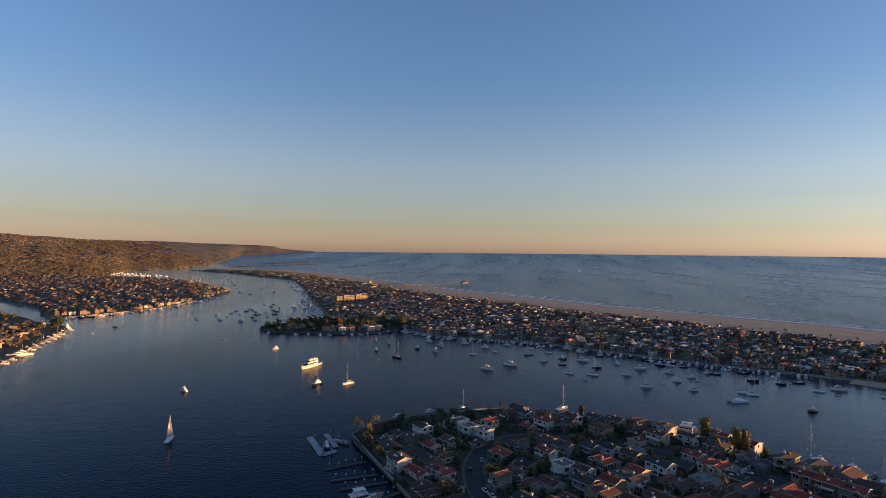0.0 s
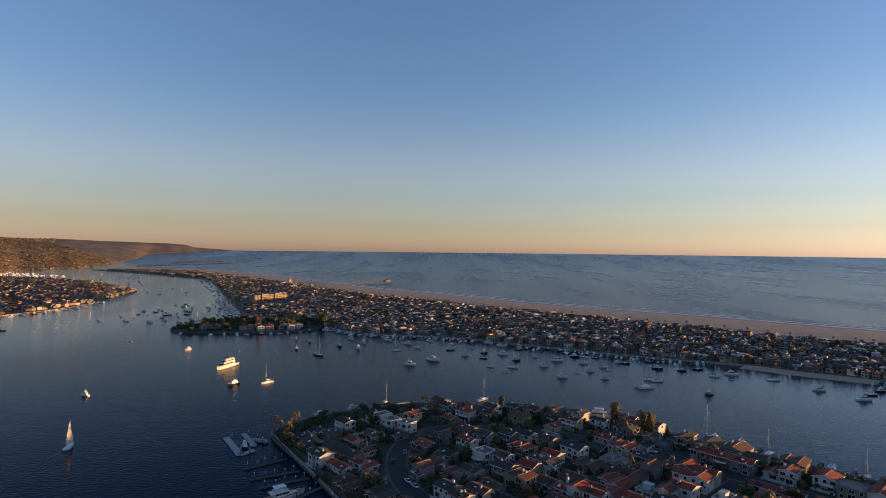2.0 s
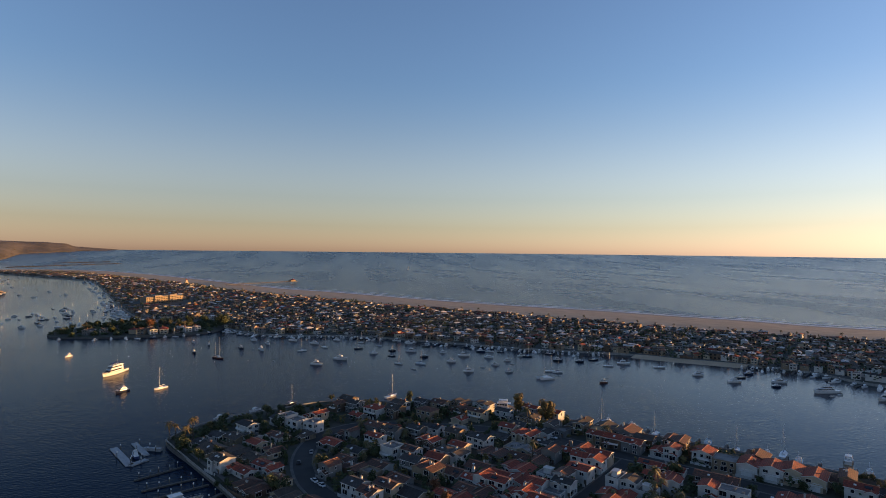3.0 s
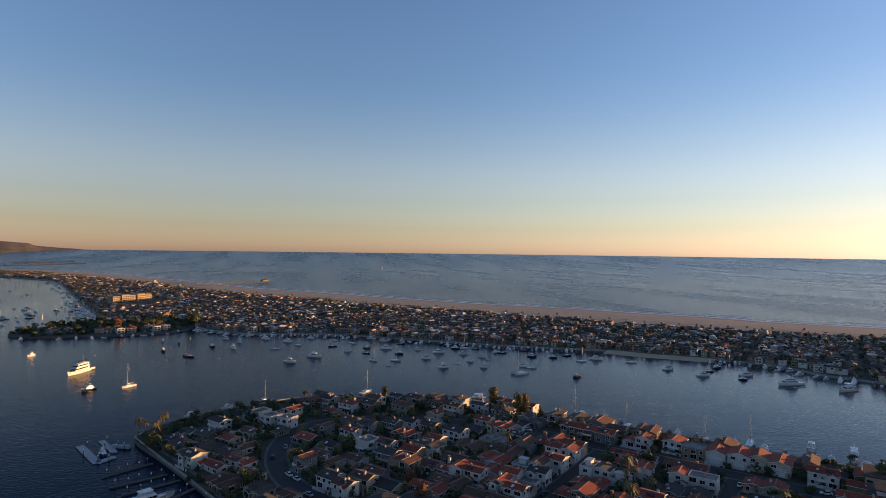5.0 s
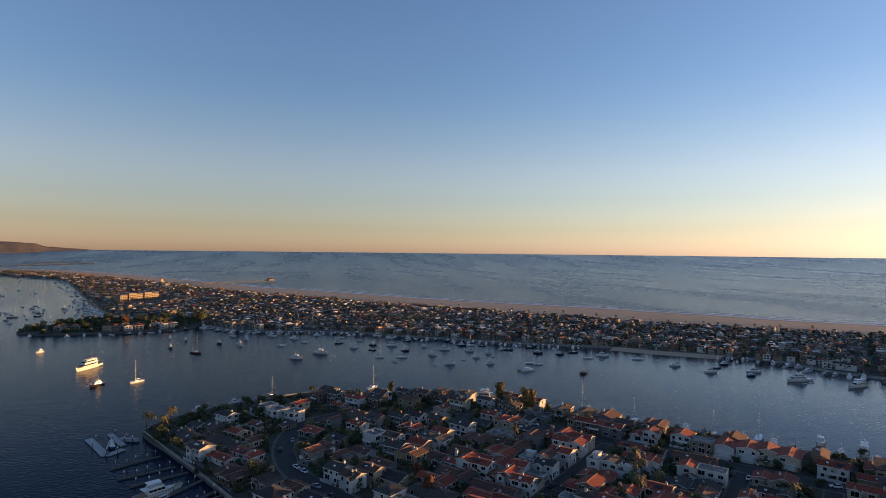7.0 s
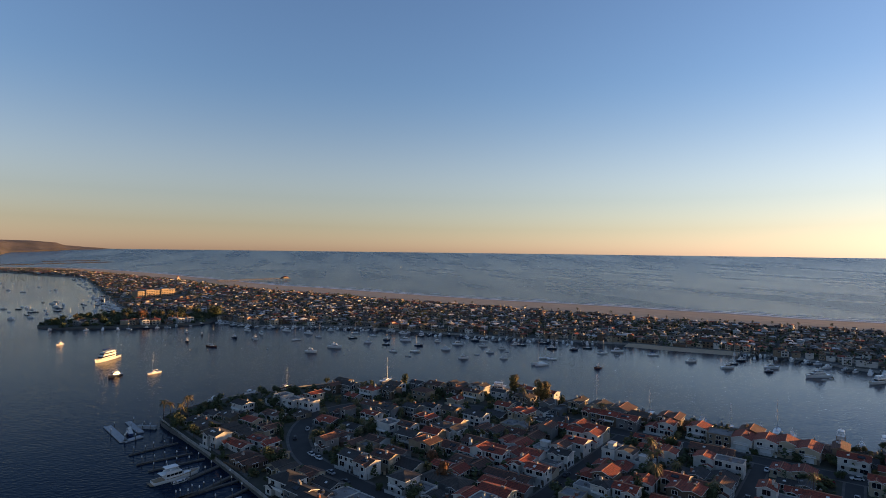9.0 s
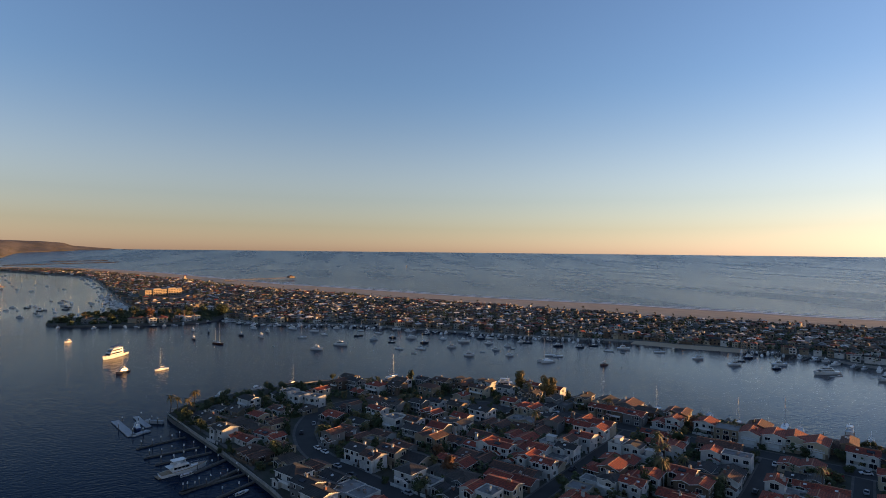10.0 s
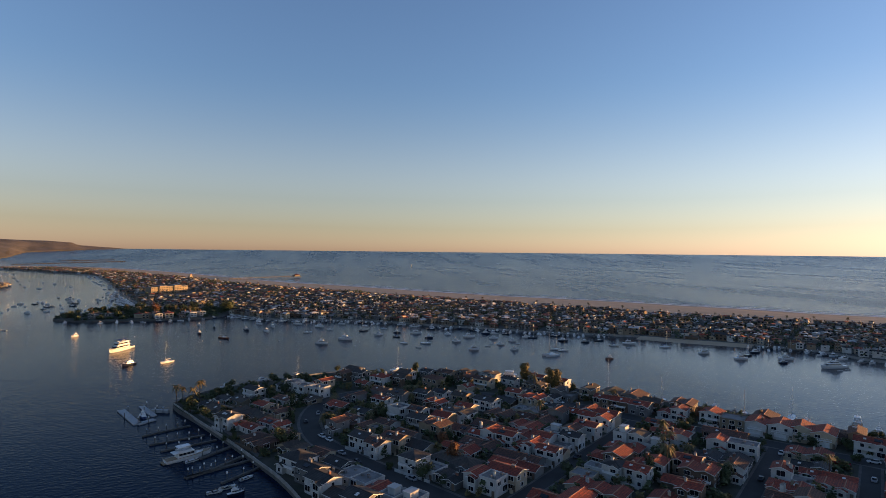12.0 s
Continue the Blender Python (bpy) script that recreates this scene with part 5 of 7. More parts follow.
def spread(models, spots, z, seed, low=0.8, high=1.25, skip_first=0, group=""):
    """Copies of the models at the spots, turned and sized by chance. The first spots belong to the models themselves."""
    rnd = random.Random(seed)
    for i, (x, y) in enumerate(spots):
        k = rnd.uniform(low, high)
        m = pose(x, y, z, 0, 0, rnd.uniform(0, 360)) @ Matrix.Diagonal((k, k, k * rnd.uniform(0.85, 1.2), 1))
        src = models[i % len(models)]
        if i < skip_first:
            src.matrix_basis = m
            continue
        c = copy_thing(src, m)
        if group:
            tagged(c, group=group)


PALMS = [(-83.0, 306), (-74.1, 304.4), (-74.8, 293.7), (88.3, 248.6), (134.9, 268.6), (123.4, 203.6), (126.1, 203.3), (125.8, 207.5), (112.3, 182.2), (103.1, 300.1), (167.1, 171.1)]
spread([FAN_PALM], PALMS, GROUND, 41, 0.85, 1.15, group="palms of the near island")
SHORT_PALMS = [(-6.1, 299.5), (14.3, 273.8), (33.3, 290.8), (42.3, 289.6), (77.4, 269.0), (113.9, 187.3), (-9.7, 258.6), (-0.6, 257.4), (-40, 318), (-28, 325), (25, 296), (120, 196), (131, 198), (-6.8, 295.5), (-3.6, 274.1), (-9.9, 265.6), (7.4, 282.8), (10.8, 262.8), (13.9, 271.8), (3.1, 268.5), (32.8, 308.4), (37.4, 307.8), (41.2, 301.1), (22.6, 297.5), (11.1, 308.7), (122.7, 262.4), (127.9, 214.5), (115.5, 188.0), (122.1, 201.9), (12.2, 298.8), (-0.8, 255.6), (107.7, 207.1), (132.9, 177.5)]
spread([DATE_PALM], SHORT_PALMS, GROUND, 42, 0.65, 1.0, group="palms of the near island")

GREEN_A = tree_model("broadleaf_tree", "dark green rounded garden tree between houses", 3.0, 4.2, 1.0, LEAF, 51, m=pose(-79.1, 297.8, GROUND))
GREEN_B = tree_model("broadleaf_tree", "spreading dark olive garden tree beside a house", 3.6, 5.2, 1.4, LEAF, 52, 520, m=pose(-74.9, 288.7, GROUND))
GREEN_C = tree_model("shrub", "low dense dark green garden shrub", 2.0, 2.2, 0.1, LEAF, 53, 300, 0.4, m=pose(-55.8, 307.7, GROUND))
SHRUBS_A = [(-53.2, 315.4), (-52.2, 328.0), (-38.8, 313.6), (-34.8, 305.1), (-28.8, 304.3), (-25.1, 309.8), (-44.7, 327.1), (-45.1, 295.2), (-25.7, 317.8), (-46.2, 242.6), (-26.7, 235.3), (-21.9, 228.3), (-22.9, 238.8), (-6.0, 370.5), (10.4, 299.4), (10.5, 274.3), (16.7, 267.1), (19.2, 276.5), (30.2, 300.9),
            (39.5, 299.7), (59.8, 238.4), (49.5, 256.7), (35.9, 233.9), (35.3, 189.7), (32.1, 186.9), (27.1, 194.2), (15.7, 204.6), (95.3, 319.2), (83.5, 294.2), (-3.5, 282.9), (2.2, 278.7), (145.6, 224.3), (113.1, 264.4), (96.2, 260.0), (118.5, 188.4), (121.4, 199.7), (105.0, 179.8), (77.3, 188.8)]
SHRUBS_B = [(161.1, 272.7), (165.7, 246.4), (172.5, 246.8), (179.6, 214.6), (243.4, 211.8), (225.8, 208.3), (214.9, 200.1), (230.1, 207.8), (201.0, 197.4), (187.1, 190.6), (193.4, 185.7), (129.0, 174.8), (129.2, 214.1), (206.2, 198.9), (-64.4, 274.6), (-49.9, 245.5), (-22.7, 300.3), (-7.3, 258.3), (-60, 300), (-65, 318), (-30, 335), (-20, 340), (60, 330), (20, 340)]
spread([GREEN_A, GREEN_B, GREEN_C], SHRUBS_A + SHRUBS_B, GROUND, 43, 0.6, 1.0, group="garden trees of the near island")
tree_model("tall_tree", "tall slender tree with golden sunlit foliage at the waterfront", 4.0, 10.0, 1.2, LEAF_SUN_OLIVE, 54, 1500, 0.5, 1.1, m=pose(106.4, 326, GROUND) @ Matrix.Scale(1.12, 4))
tree_model("tall_tree", "tall broad tree with golden sunlit foliage at the waterfront", 5.4, 11.0, 1.2, LEAF_SUN_OLIVE, 55, 2000, 0.5, 1.1, m=pose(118.0, 308, GROUND) @ Matrix.Scale(1.1, 4))
tree_model("cypress", "dense dark columnar cypress beside waterfront houses", 2.6, 10.0, 0.4, LEAF, 56, 560, 0.5, 1.6, m=pose(44, 361, GROUND))
tree_model("autumn_tree", "rust-brown autumn tree in a side garden", 4.2, 6.0, 1.5, LEAF_RUST, 57, 620, 0.5, m=pose(39.3, 207.6, GROUND))
tree_model("autumn_tree", "smaller rust-brown tree by a tiled roof", 3.2, 5.0, 1.2, LEAF_RUST, 58, 420, 0.5, m=pose(38.4, 224.1, GROUND))
tree_model("autumn_tree", "bare brown tree between white houses", 3.4, 6.0, 1.2, LEAF_RUST, 59, 420, 0.45, m=pose(166, 243, GROUND))
for x, y in ((180.6, 188.4), (184.1, 180.9), (182.5, 184.0)):
    tree_model("bougainvillea", "bright red flowering bougainvillea over a garden wall", 1.7, 1.9, 0.2, FLOWER, int(x), 260, 0.35, m=pose(x, y, GROUND))


# garden hedges and shrubs fill the plots between the houses
def plot_free(x, y, pad):
    p = Vector((x, y))
    v, u = p.dot(V), p.dot(U)
    if any(abs(v - s) < 4.6 for s in (-92, -34, -3)) and u < 272 or (u > 264 and u < 278 and v > -140) or u > 300:
        return False
    if min((q - p).length for q in loop_line) < 6.5 or not inside(ISLAND_LINE, x, y) or not inside(ISLAND_LINE, x - 4, y) or not inside(ISLAND_LINE, x, y + 5):
        return False
    return all(abs(v - a) > lv / 2 + pad or abs(u - b) > lu / 2 + pad for a, b, lv, lu in PLOTS)


HEDGES = []
for i, leaf in enumerate((LEAF, LEAF, LEAF_SUN_OLIVE, LEAF)):
    HEDGES.append(tagged(new("shrub", mesh_of("shrub", crown(random.Random(600 + i), 1.5 + 0.2 * i, 2.4 + 0.5 * i, -0.3, 240, 0.4), leaf)), "dense dark green shrub in a house garden", "shrub", "garden shrubs of the near island"))
rnd = random.Random(44)
n = 0
while n < 180:
    x, y = rnd.uniform(-85, 250), rnd.uniform(150, 372)
    k = rnd.uniform(0.6, 1.35)
    if not plot_free(x, y, 0.7 * k):
        continue
    m = pose(x, y, GROUND, 0, 0, rnd.uniform(0, 360)) @ Matrix.Diagonal((k, k, k * rnd.uniform(0.7, 1.3), 1))
    if n < 4:
        HEDGES[n].matrix_basis = m
    else:
        copy_thing(HEDGES[n % 4], m)
    n += 1


# low growth in the gaps between the houses
rnd = random.Random(46)
growth, gold = [], []
while len(growth) + len(gold) < 900:
    x, y = rnd.uniform(-85, 250), rnd.uniform(150, 372)
    if plot_free(x, y, 0.35):
        (gold if rnd.random() < 0.25 else growth).append((x, y, GROUND - 0.2, rnd.uniform(0.9, 2.1), rnd.uniform(1.2, 5.0) * (0.55 if x < 0 else 1.0)))
thicket("garden_growth", growth, "dark green hedges and vines in gaps between houses", LEAF, 47, 22)
thicket("garden_growth", gold, "yellow-green bushes in gaps between houses", LEAF_SUN_OLIVE, 48, 22)

# a dense grove at the island's tip
rnd = random.Random(45)
n = 0
while n < 11:
    x, y = rnd.uniform(-66, -22), rnd.uniform(312, 350)
    if plot_free(x, y, 1.6):
        k = rnd.uniform(0.75, 1.1)
        tagged(copy_thing(rnd.choice((GREEN_A, GREEN_B)), pose(x, y, GROUND, 0, 0, rnd.uniform(0, 360)) @ Matrix.Diagonal((k, k, k * rnd.uniform(0.85, 1.15), 1))), group="garden trees of the near island")
        n += 1


# ---- cars ----
def car_model(label, paint, m):
    car = thing("car", label, "car", "cars parked on the island streets", m)
    bm = bmesh.new()
    loft(bm, [[(x, -0.88 * k, 0.28), (x, -0.9 * k, z * 0.7), (x, -0.8 * k, z), (x, 0.8 * k, z), (x, 0.9 * k, z * 0.7), (x, 0.88 * k, 0.28)] for x, z, k in ((-2.25, 0.72, 0.86), (-2.0, 0.92, 0.98), (-0.8, 0.98, 1.0), (0.9, 0.95, 1.0), (1.9, 0.82, 0.97), (2.25, 0.62, 0.84))])
    bmesh.ops.recalc_face_normals(bm, faces=bm.faces[:])
    part("body", bm, paint, car)
    bm = bmesh.new()
    loft(bm, [[(x, -0.76 * k, 0.9), (x, -0.62 * k, z), (x, 0.62 * k, z), (x, 0.76 * k, 0.9)] for x, z, k in ((-1.75, 0.95, 0.95), (-1.1, 1.42, 0.98), (0.2, 1.46, 1.0), (1.05, 0.95, 0.98))])
    bmesh.ops.recalc_face_normals(bm, faces=bm.faces[:])
    part("glasshouse", bm, PANE, car, "dark tinted car windows")
    bm = bmesh.new()
    loft(bm, [[(x, -0.6, 1.44), (x, -0.56, 1.49), (x, 0.56, 1.49), (x, 0.6, 1.44)] for x in (-1.05, 0.15)])
    part("roof", bm, paint, car)
    bm = bmesh.new()
    rod(bm, (0, -0.1, 0), (0, 0.1, 0), 0.33, 0.33, 12)
    wheel = mesh_of("wheel", bm, TYRE)
    for x in (-1.4, 1.4):
        for y in (-0.82, 0.82):
            part("wheel", wheel, None, car, at=Matrix.Translation((x, y, 0.33)))
    for y in (-0.6, 0.6):
        bm = bmesh.new()
        box(bm, 2.1, y - 0.2, 0.55, 2.27, y + 0.2, 0.7)
        part("headlight", bm, GEL, car)
    return car


ROADZ = GROUND + 0.17
CAR_A = car_model("white car parked at the kerb", CAR_WHITE, pose(-10.4, 243.5, ROADZ, 0, 0, 118))
CAR_B = car_model("dark car parked at the kerb", CAR_DARK, pose(88.3, 205.3, ROADZ - 0.04, 0, 0, 42))
CAR_C = car_model("silver car parked at the kerb", CAR_GREY, pose(22.3, 193.5, ROADZ, 0, 0, 126))
for src, x, y, a, z in ((CAR_A, -7.2, 238.4, 122, 0), (CAR_B, 3.5, 212.2, 128, 0), (CAR_A, 171.2, 197.5, 42, -0.04), (CAR_A, 199.2, 183.5, 150, 0), (CAR_C, 183.5, 168.9, 42, -0.04), (CAR_B, -18.5, 265.1, 95, 0), (CAR_B, 81.0, 196.5, 42, -0.04), (CAR_C, -2.0, 222.1, 125, 0),
                        (CAR_C, 98.0, 291.4, -25, 0), (CAR_B, 144.2, 175.7, 42, -0.04), (CAR_C, -13.5, 278, 92, 0), (CAR_A, 111, 281, -46, 0)):
    copy_thing(src, pose(x, y, ROADZ + z, 0, 0, a))


# ---- boats ----
def hull_mesh(L, B, free, mats, flare=1.0, double=False):
    bm = bmesh.new()
    rows = []
    for i in range(13):
        s = i / 12
        half = B / 2 * (min(1.0, 0.86 + 0.3 * s) if s < 0.5 else (1 - ((s - 0.5) / 0.5) ** 2.4) ** 0.75 + 0.001)
        x = L * (s - 0.5)
        top = free * (1 + 0.45 * s * s)
        k = 0.72 if s < 0.6 else 0.72 - 0.4 * (s - 0.6)
        rows.append([(x, -half, top), (x - 0.03 * L * s, -half * (k + 0.15), free * 0.35), (x - 0.05 * L * s, -half * k, -0.05), (x - 0.07 * L * s, 0, -0.55), (x - 0.05 * L * s, half * k, -0.05), (x - 0.03 * L * s, half * (k + 0.15), free * 0.35), (x, half, top)])
    loft(bm, rows)
    bmesh.ops.recalc_face_normals(bm, faces=bm.faces[:])
    return mesh_of("hull", bm, mats)


def deck_mesh(L, B, free, mat):
    bm = bmesh.new()
    rows = []
    for i in range(13):
        s = i / 12
        half = 0.97 * B / 2 * (min(1.0, 0.86 + 0.3 * s) if s < 0.5 else (1 - ((s - 0.5) / 0.5) ** 2.4) ** 0.75 + 0.001)
        z = free * (1 + 0.45 * s * s) - 0.06
        rows.append([(L * (s - 0.5), -half, z), (L * (s - 0.5), 0, z + 0.06), (L * (s - 0.5), half, z)])
    loft(bm, rows, cap=False)
    return mesh_of("deck", bm, mat)


def house_mesh(name, x0, x1, w0, w1, z0, z1, rake0, rake1, mat, tuck=0.85):
    """A cabin with raked ends and sides that lean in."""
    bm = bmesh.new()
    lo = [bm.verts.new(p) for p in ((x0, -w0 / 2, z0), (x1, -w1 / 2, z0), (x1, w1 / 2, z0), (x0, w0 / 2, z0))]
    up = [bm.verts.new(p) for p in ((x0 + rake0, -w0 / 2 * tuck, z1), (x1 - rake1, -w1 / 2 * tuck, z1), (x1 - rake1, w1 / 2 * tuck, z1), (x0 + rake0, w0 / 2 * tuck, z1))]
    bm.faces.new(up), bm.faces.new(lo[::-1])
    for i in range(4):
        bm.faces.new((lo[i], lo[(i + 1) % 4], up[(i + 1) % 4], up[i]))
    bmesh.ops.bevel(bm, geom=bm.edges[:], offset=min(0.12, (z1 - z0) * 0.15), segments=1, affect="EDGES")
    return mesh_of(name, bm, mat)


def motor_boat(name, label, L, hull_paint, m, decks=1, tender=False):
    """A cabin cruiser or motor yacht, bow along +x."""
    big = L >= 25
    B, free = L * (0.32 if L < 16 else 0.25), (0.085 * L + 0.45 if L < 16 else 0.055 * L + 0.6)
    boat = thing(name, label, "boat", "boats in the harbour", m)
    part("hull", hull_mesh(L, B, free, hull_paint), None, boat)
    part("deck", deck_mesh(L, B, free, TEAK if big else GEL), None, boat)
    z = free
    hh = 0.10 * L + 0.55 if L < 14 else 2.4 if big else 1.75
    x0, x1 = -0.28 * L, (0.24 if L < 16 else 0.29) * L
    for k in range(decks):
        w = B * (0.78 - 0.10 * k if not big else 0.74 - 0.05 * k)
        part("cabin", house_mesh("cabin", x0, x1, w, w * 0.72, z - 0.05, z + hh, 0.1 if big else 0.02 * L, 0.06 * L if big else 0.09 * L, GEL, 0.94 if big else 0.85), None, boat)
        part("cabin_window", house_mesh("cabin_window", x0 + 0.05 * L, x1 + 0.005 * L, w * 1.012, w * 0.745, z + hh * 0.42, z + hh * 0.78, 0.006 * L, (0.02 if big else 0.038) * L, PANE, 0.985 if big else 0.955), None, boat, "dark band of cabin windows")
        z += hh
        if big:
            bm = bmesh.new()
            box(bm, x0 - 0.05 * L, -w * 0.5, z - 0.06, x1 - 0.05 * L, w * 0.5, z + 0.06)
            part("deck_roof", bm, GEL, boat)
        x0, x1 = x0 + (0.005 if big else 0.07) * L, x1 - (0.075 if big else 0.15) * L
        hh *= 0.9 if big else 0.78
    fw = B * (0.6 - 0.1 * (decks - 1))
    bm = bmesh.new()
    t = 0.08
    box(bm, x0, -fw / 2, z - 0.03, x1, -fw / 2 + t, z + 0.55)
    box(bm, x0, fw / 2 - t, z - 0.03, x1, fw / 2, z + 0.55)
    box(bm, x1 - t, -fw / 2 + t, z - 0.03, x1, fw / 2 - t, z + 0.75)
    box(bm, x0 + 0.4, -fw * 0.2, z - 0.03, x0 + 1.2, fw * 0.2, z + 0.6)
    part("flybridge", bm, GEL, boat)
    if big:
        bm = bmesh.new()
        for x in (x0 + 0.6, x1 - 1.0):
            for y in (-fw * 0.45, fw * 0.45):
                rod(bm, (x, y, z), (x, y, z + 2.0), 0.05, 0.05, 5)
        box(bm, x0 + 0.3, -fw * 0.5, z + 1.95, x1 - 0.7, fw * 0.5, z + 2.15)
        part("awning", bm, CANVAS_BLUE, boat, "dark blue canvas awning on posts")
    bm = bmesh.new()
    ax = x0 + (x1 - x0) * 0.35
    rod(bm, (ax - 0.4, -fw / 2, z), (ax, -fw * 0.3, z + 1.3), 0.07, 0.07)
    rod(bm, (ax - 0.4, fw / 2, z), (ax, fw * 0.3, z + 1.3), 0.07, 0.07)
    box(bm, ax - 0.3, -fw * 0.34, z + 1.27, ax + 0.3, fw * 0.34, z + 1.4)
    rod(bm, (ax, 0, z + 1.4), (ax - 0.3, 0, z + 1.4 + 0.22 * L), 0.035, 0.02, 4)
    rod(bm, (ax, 0.3, z + 1.4), (ax, 0.3, z + 1.65), 0.22, 0.2, 8)
    part("radar_arch", bm, GEL, boat)
    bm = bmesh.new()
    for s in (-1, 1):
        pts = [(L * (k - 0.5), s * 0.94 * B / 2 * ((1 - (max(k - 0.5, 0) / 0.5) ** 2.4) ** 0.75), free * (1 + 0.45 * k * k)) for k in (0.55, 0.7, 0.82, 0.92, 0.98)]
        for a, b in zip(pts, pts[1:]):
            rod(bm, (a[0], a[1], a[2] + 0.6), (b[0], b[1], b[2] + 0.6), 0.03, 0.03, 4)
            rod(bm, a, (a[0], a[1], a[2] + 0.6), 0.025, 0.025, 4)
    part("bow_rail", bm, SPAR, boat)
    if tender:
        bm = bmesh.new()
        box(bm, -L * 0.5 - 0.7, -B * 0.4, 0.1, -L * 0.5 + 0.1, B * 0.4, 0.35)
        part("swim_platform", bm, TEAK, boat)
    return boat


def flybridge_yacht(name, label, L, m):
    """A white flybridge motor yacht with an aft cockpit, bow along +x."""
    B, free = L * 0.27, 0.055 * L + 0.35
    boat = thing(name, label, "boat", "boats in the harbour", m)
    part("hull", hull_mesh(L, B, free, GEL), None, boat)
    part("deck", deck_mesh(L, B, free, TEAK), None, boat)
    top, w = free + 1.95, B * 0.74
    x0, x1 = -0.27 * L, 0.17 * L
    part("cabin", house_mesh("cabin", x0, x1, w, w * 0.8, free - 0.05, top, 0.15, 0.10 * L, GEL, 0.9), None, boat)
    part("coach_roof", house_mesh("coach_roof", x1 - 0.05 * L, 0.36 * L, w * 0.72, w * 0.35, free, free + 0.55, 0.0, 0.09 * L, GEL, 0.9), None, boat)
    for side in (-1, 1):
        for k in range(4):
            bm = bmesh.new()
            a = x0 + 0.03 * L + k * 0.083 * L
            y = side * w * (0.478 - 0.012 * k)
            box(bm, a, min(y, y * 1.06), free + 0.85, a + 0.07 * L, max(y, y * 1.06), free + 1.6)
            part("cabin_window", bm, PANE, boat, "dark tinted side window")
    for k in (-1, 0, 1):
        bm = bmesh.new()
        c, h = k * w * 0.25, w * 0.11
        lo, up = x1 - 0.036 * L + 0.06, x1 - 0.082 * L + 0.06
        loft(bm, [[(lo, c - h, free + 0.8), (up, c - h, free + 1.68), (up - 0.12, c - h, free + 1.68), (lo - 0.12, c - h, free + 0.8)], [(lo, c + h, free + 0.8), (up, c + h, free + 1.68), (up - 0.12, c + h, free + 1.68), (lo - 0.12, c + h, free + 0.8)]])
        bmesh.ops.recalc_face_normals(bm, faces=bm.faces[:])
        part("windscreen_pane", bm, PANE, boat)
    bm = bmesh.new()
    box(bm, x0 - 0.09 * L, -w * 0.52, top - 0.02, x1 - 0.09 * L, w * 0.52, top + 0.10)
    part("upper_deck", bm, GEL, boat)
    bm = bmesh.new()
    f0, f1 = x0 + 0.02 * L, x1 - 0.14 * L
    for side in (-1, 1):
        box(bm, f0, side * w * 0.46 - 0.05, top + 0.1, f1, side * w * 0.46 + 0.05, top + 0.75)
    box(bm, f1, -w * 0.42, top + 0.1, f1 + 0.12, w * 0.42, top + 0.9)
    box(bm, f0 + 0.1 * L, -w * 0.2, top + 0.1, f0 + 0.16 * L, w * 0.2, top + 0.7)
    part("flybridge", bm, GEL, boat)
    bm = bmesh.new()
    for a in (f0 + 0.3, f1 - 0.6):
        for side in (-1, 1):
            rod(bm, (a, side * w * 0.42, top + 0.1), (a, side * w * 0.4, top + 1.95), 0.05, 0.05, 5)
    part("hardtop_posts", bm, SPAR, boat)
    part("hardtop", house_mesh("hardtop", f0 - 0.2, f1 - 0.1, w * 0.98, w * 0.86, top + 1.93, top + 2.12, 0.1, 0.4, GEL, 0.95), None, boat)
    bm = bmesh.new()
    rod(bm, (f0 + 1.2, 0, top + 2.1), (f0 + 0.9, 0, top + 3.6), 0.07, 0.04, 5)
    rod(bm, (f0 + 1.7, 0.3, top + 2.1), (f0 + 1.7, 0.3, top + 2.45), 0.28, 0.22, 8)
    part("radar_mast", bm, GEL, boat)
    bm = bmesh.new()
    for s in (-1, 1):
        pts = [(L * (k - 0.5), s * 0.94 * B / 2 * ((1 - (max(k - 0.5, 0) / 0.5) ** 2.4) ** 0.75), free * (1 + 0.45 * k * k)) for k in (0.55, 0.66, 0.76, 0.86, 0.94, 0.98)]
        for a, b in zip(pts, pts[1:]):
            rod(bm, (a[0], a[1], a[2] + 0.75), (b[0], b[1], b[2] + 0.75), 0.03, 0.03, 4)
            rod(bm, a, (a[0], a[1], a[2] + 0.75), 0.025, 0.025, 4)
    part("bow_rail", bm, SPAR, boat)
    bm = bmesh.new()
    box(bm, -L * 0.5 - 1.1, -B * 0.4, 0.25, -L * 0.5 + 0.1, B * 0.4, 0.45)
    part("swim_platform", bm, TEAK, boat)
    return boat


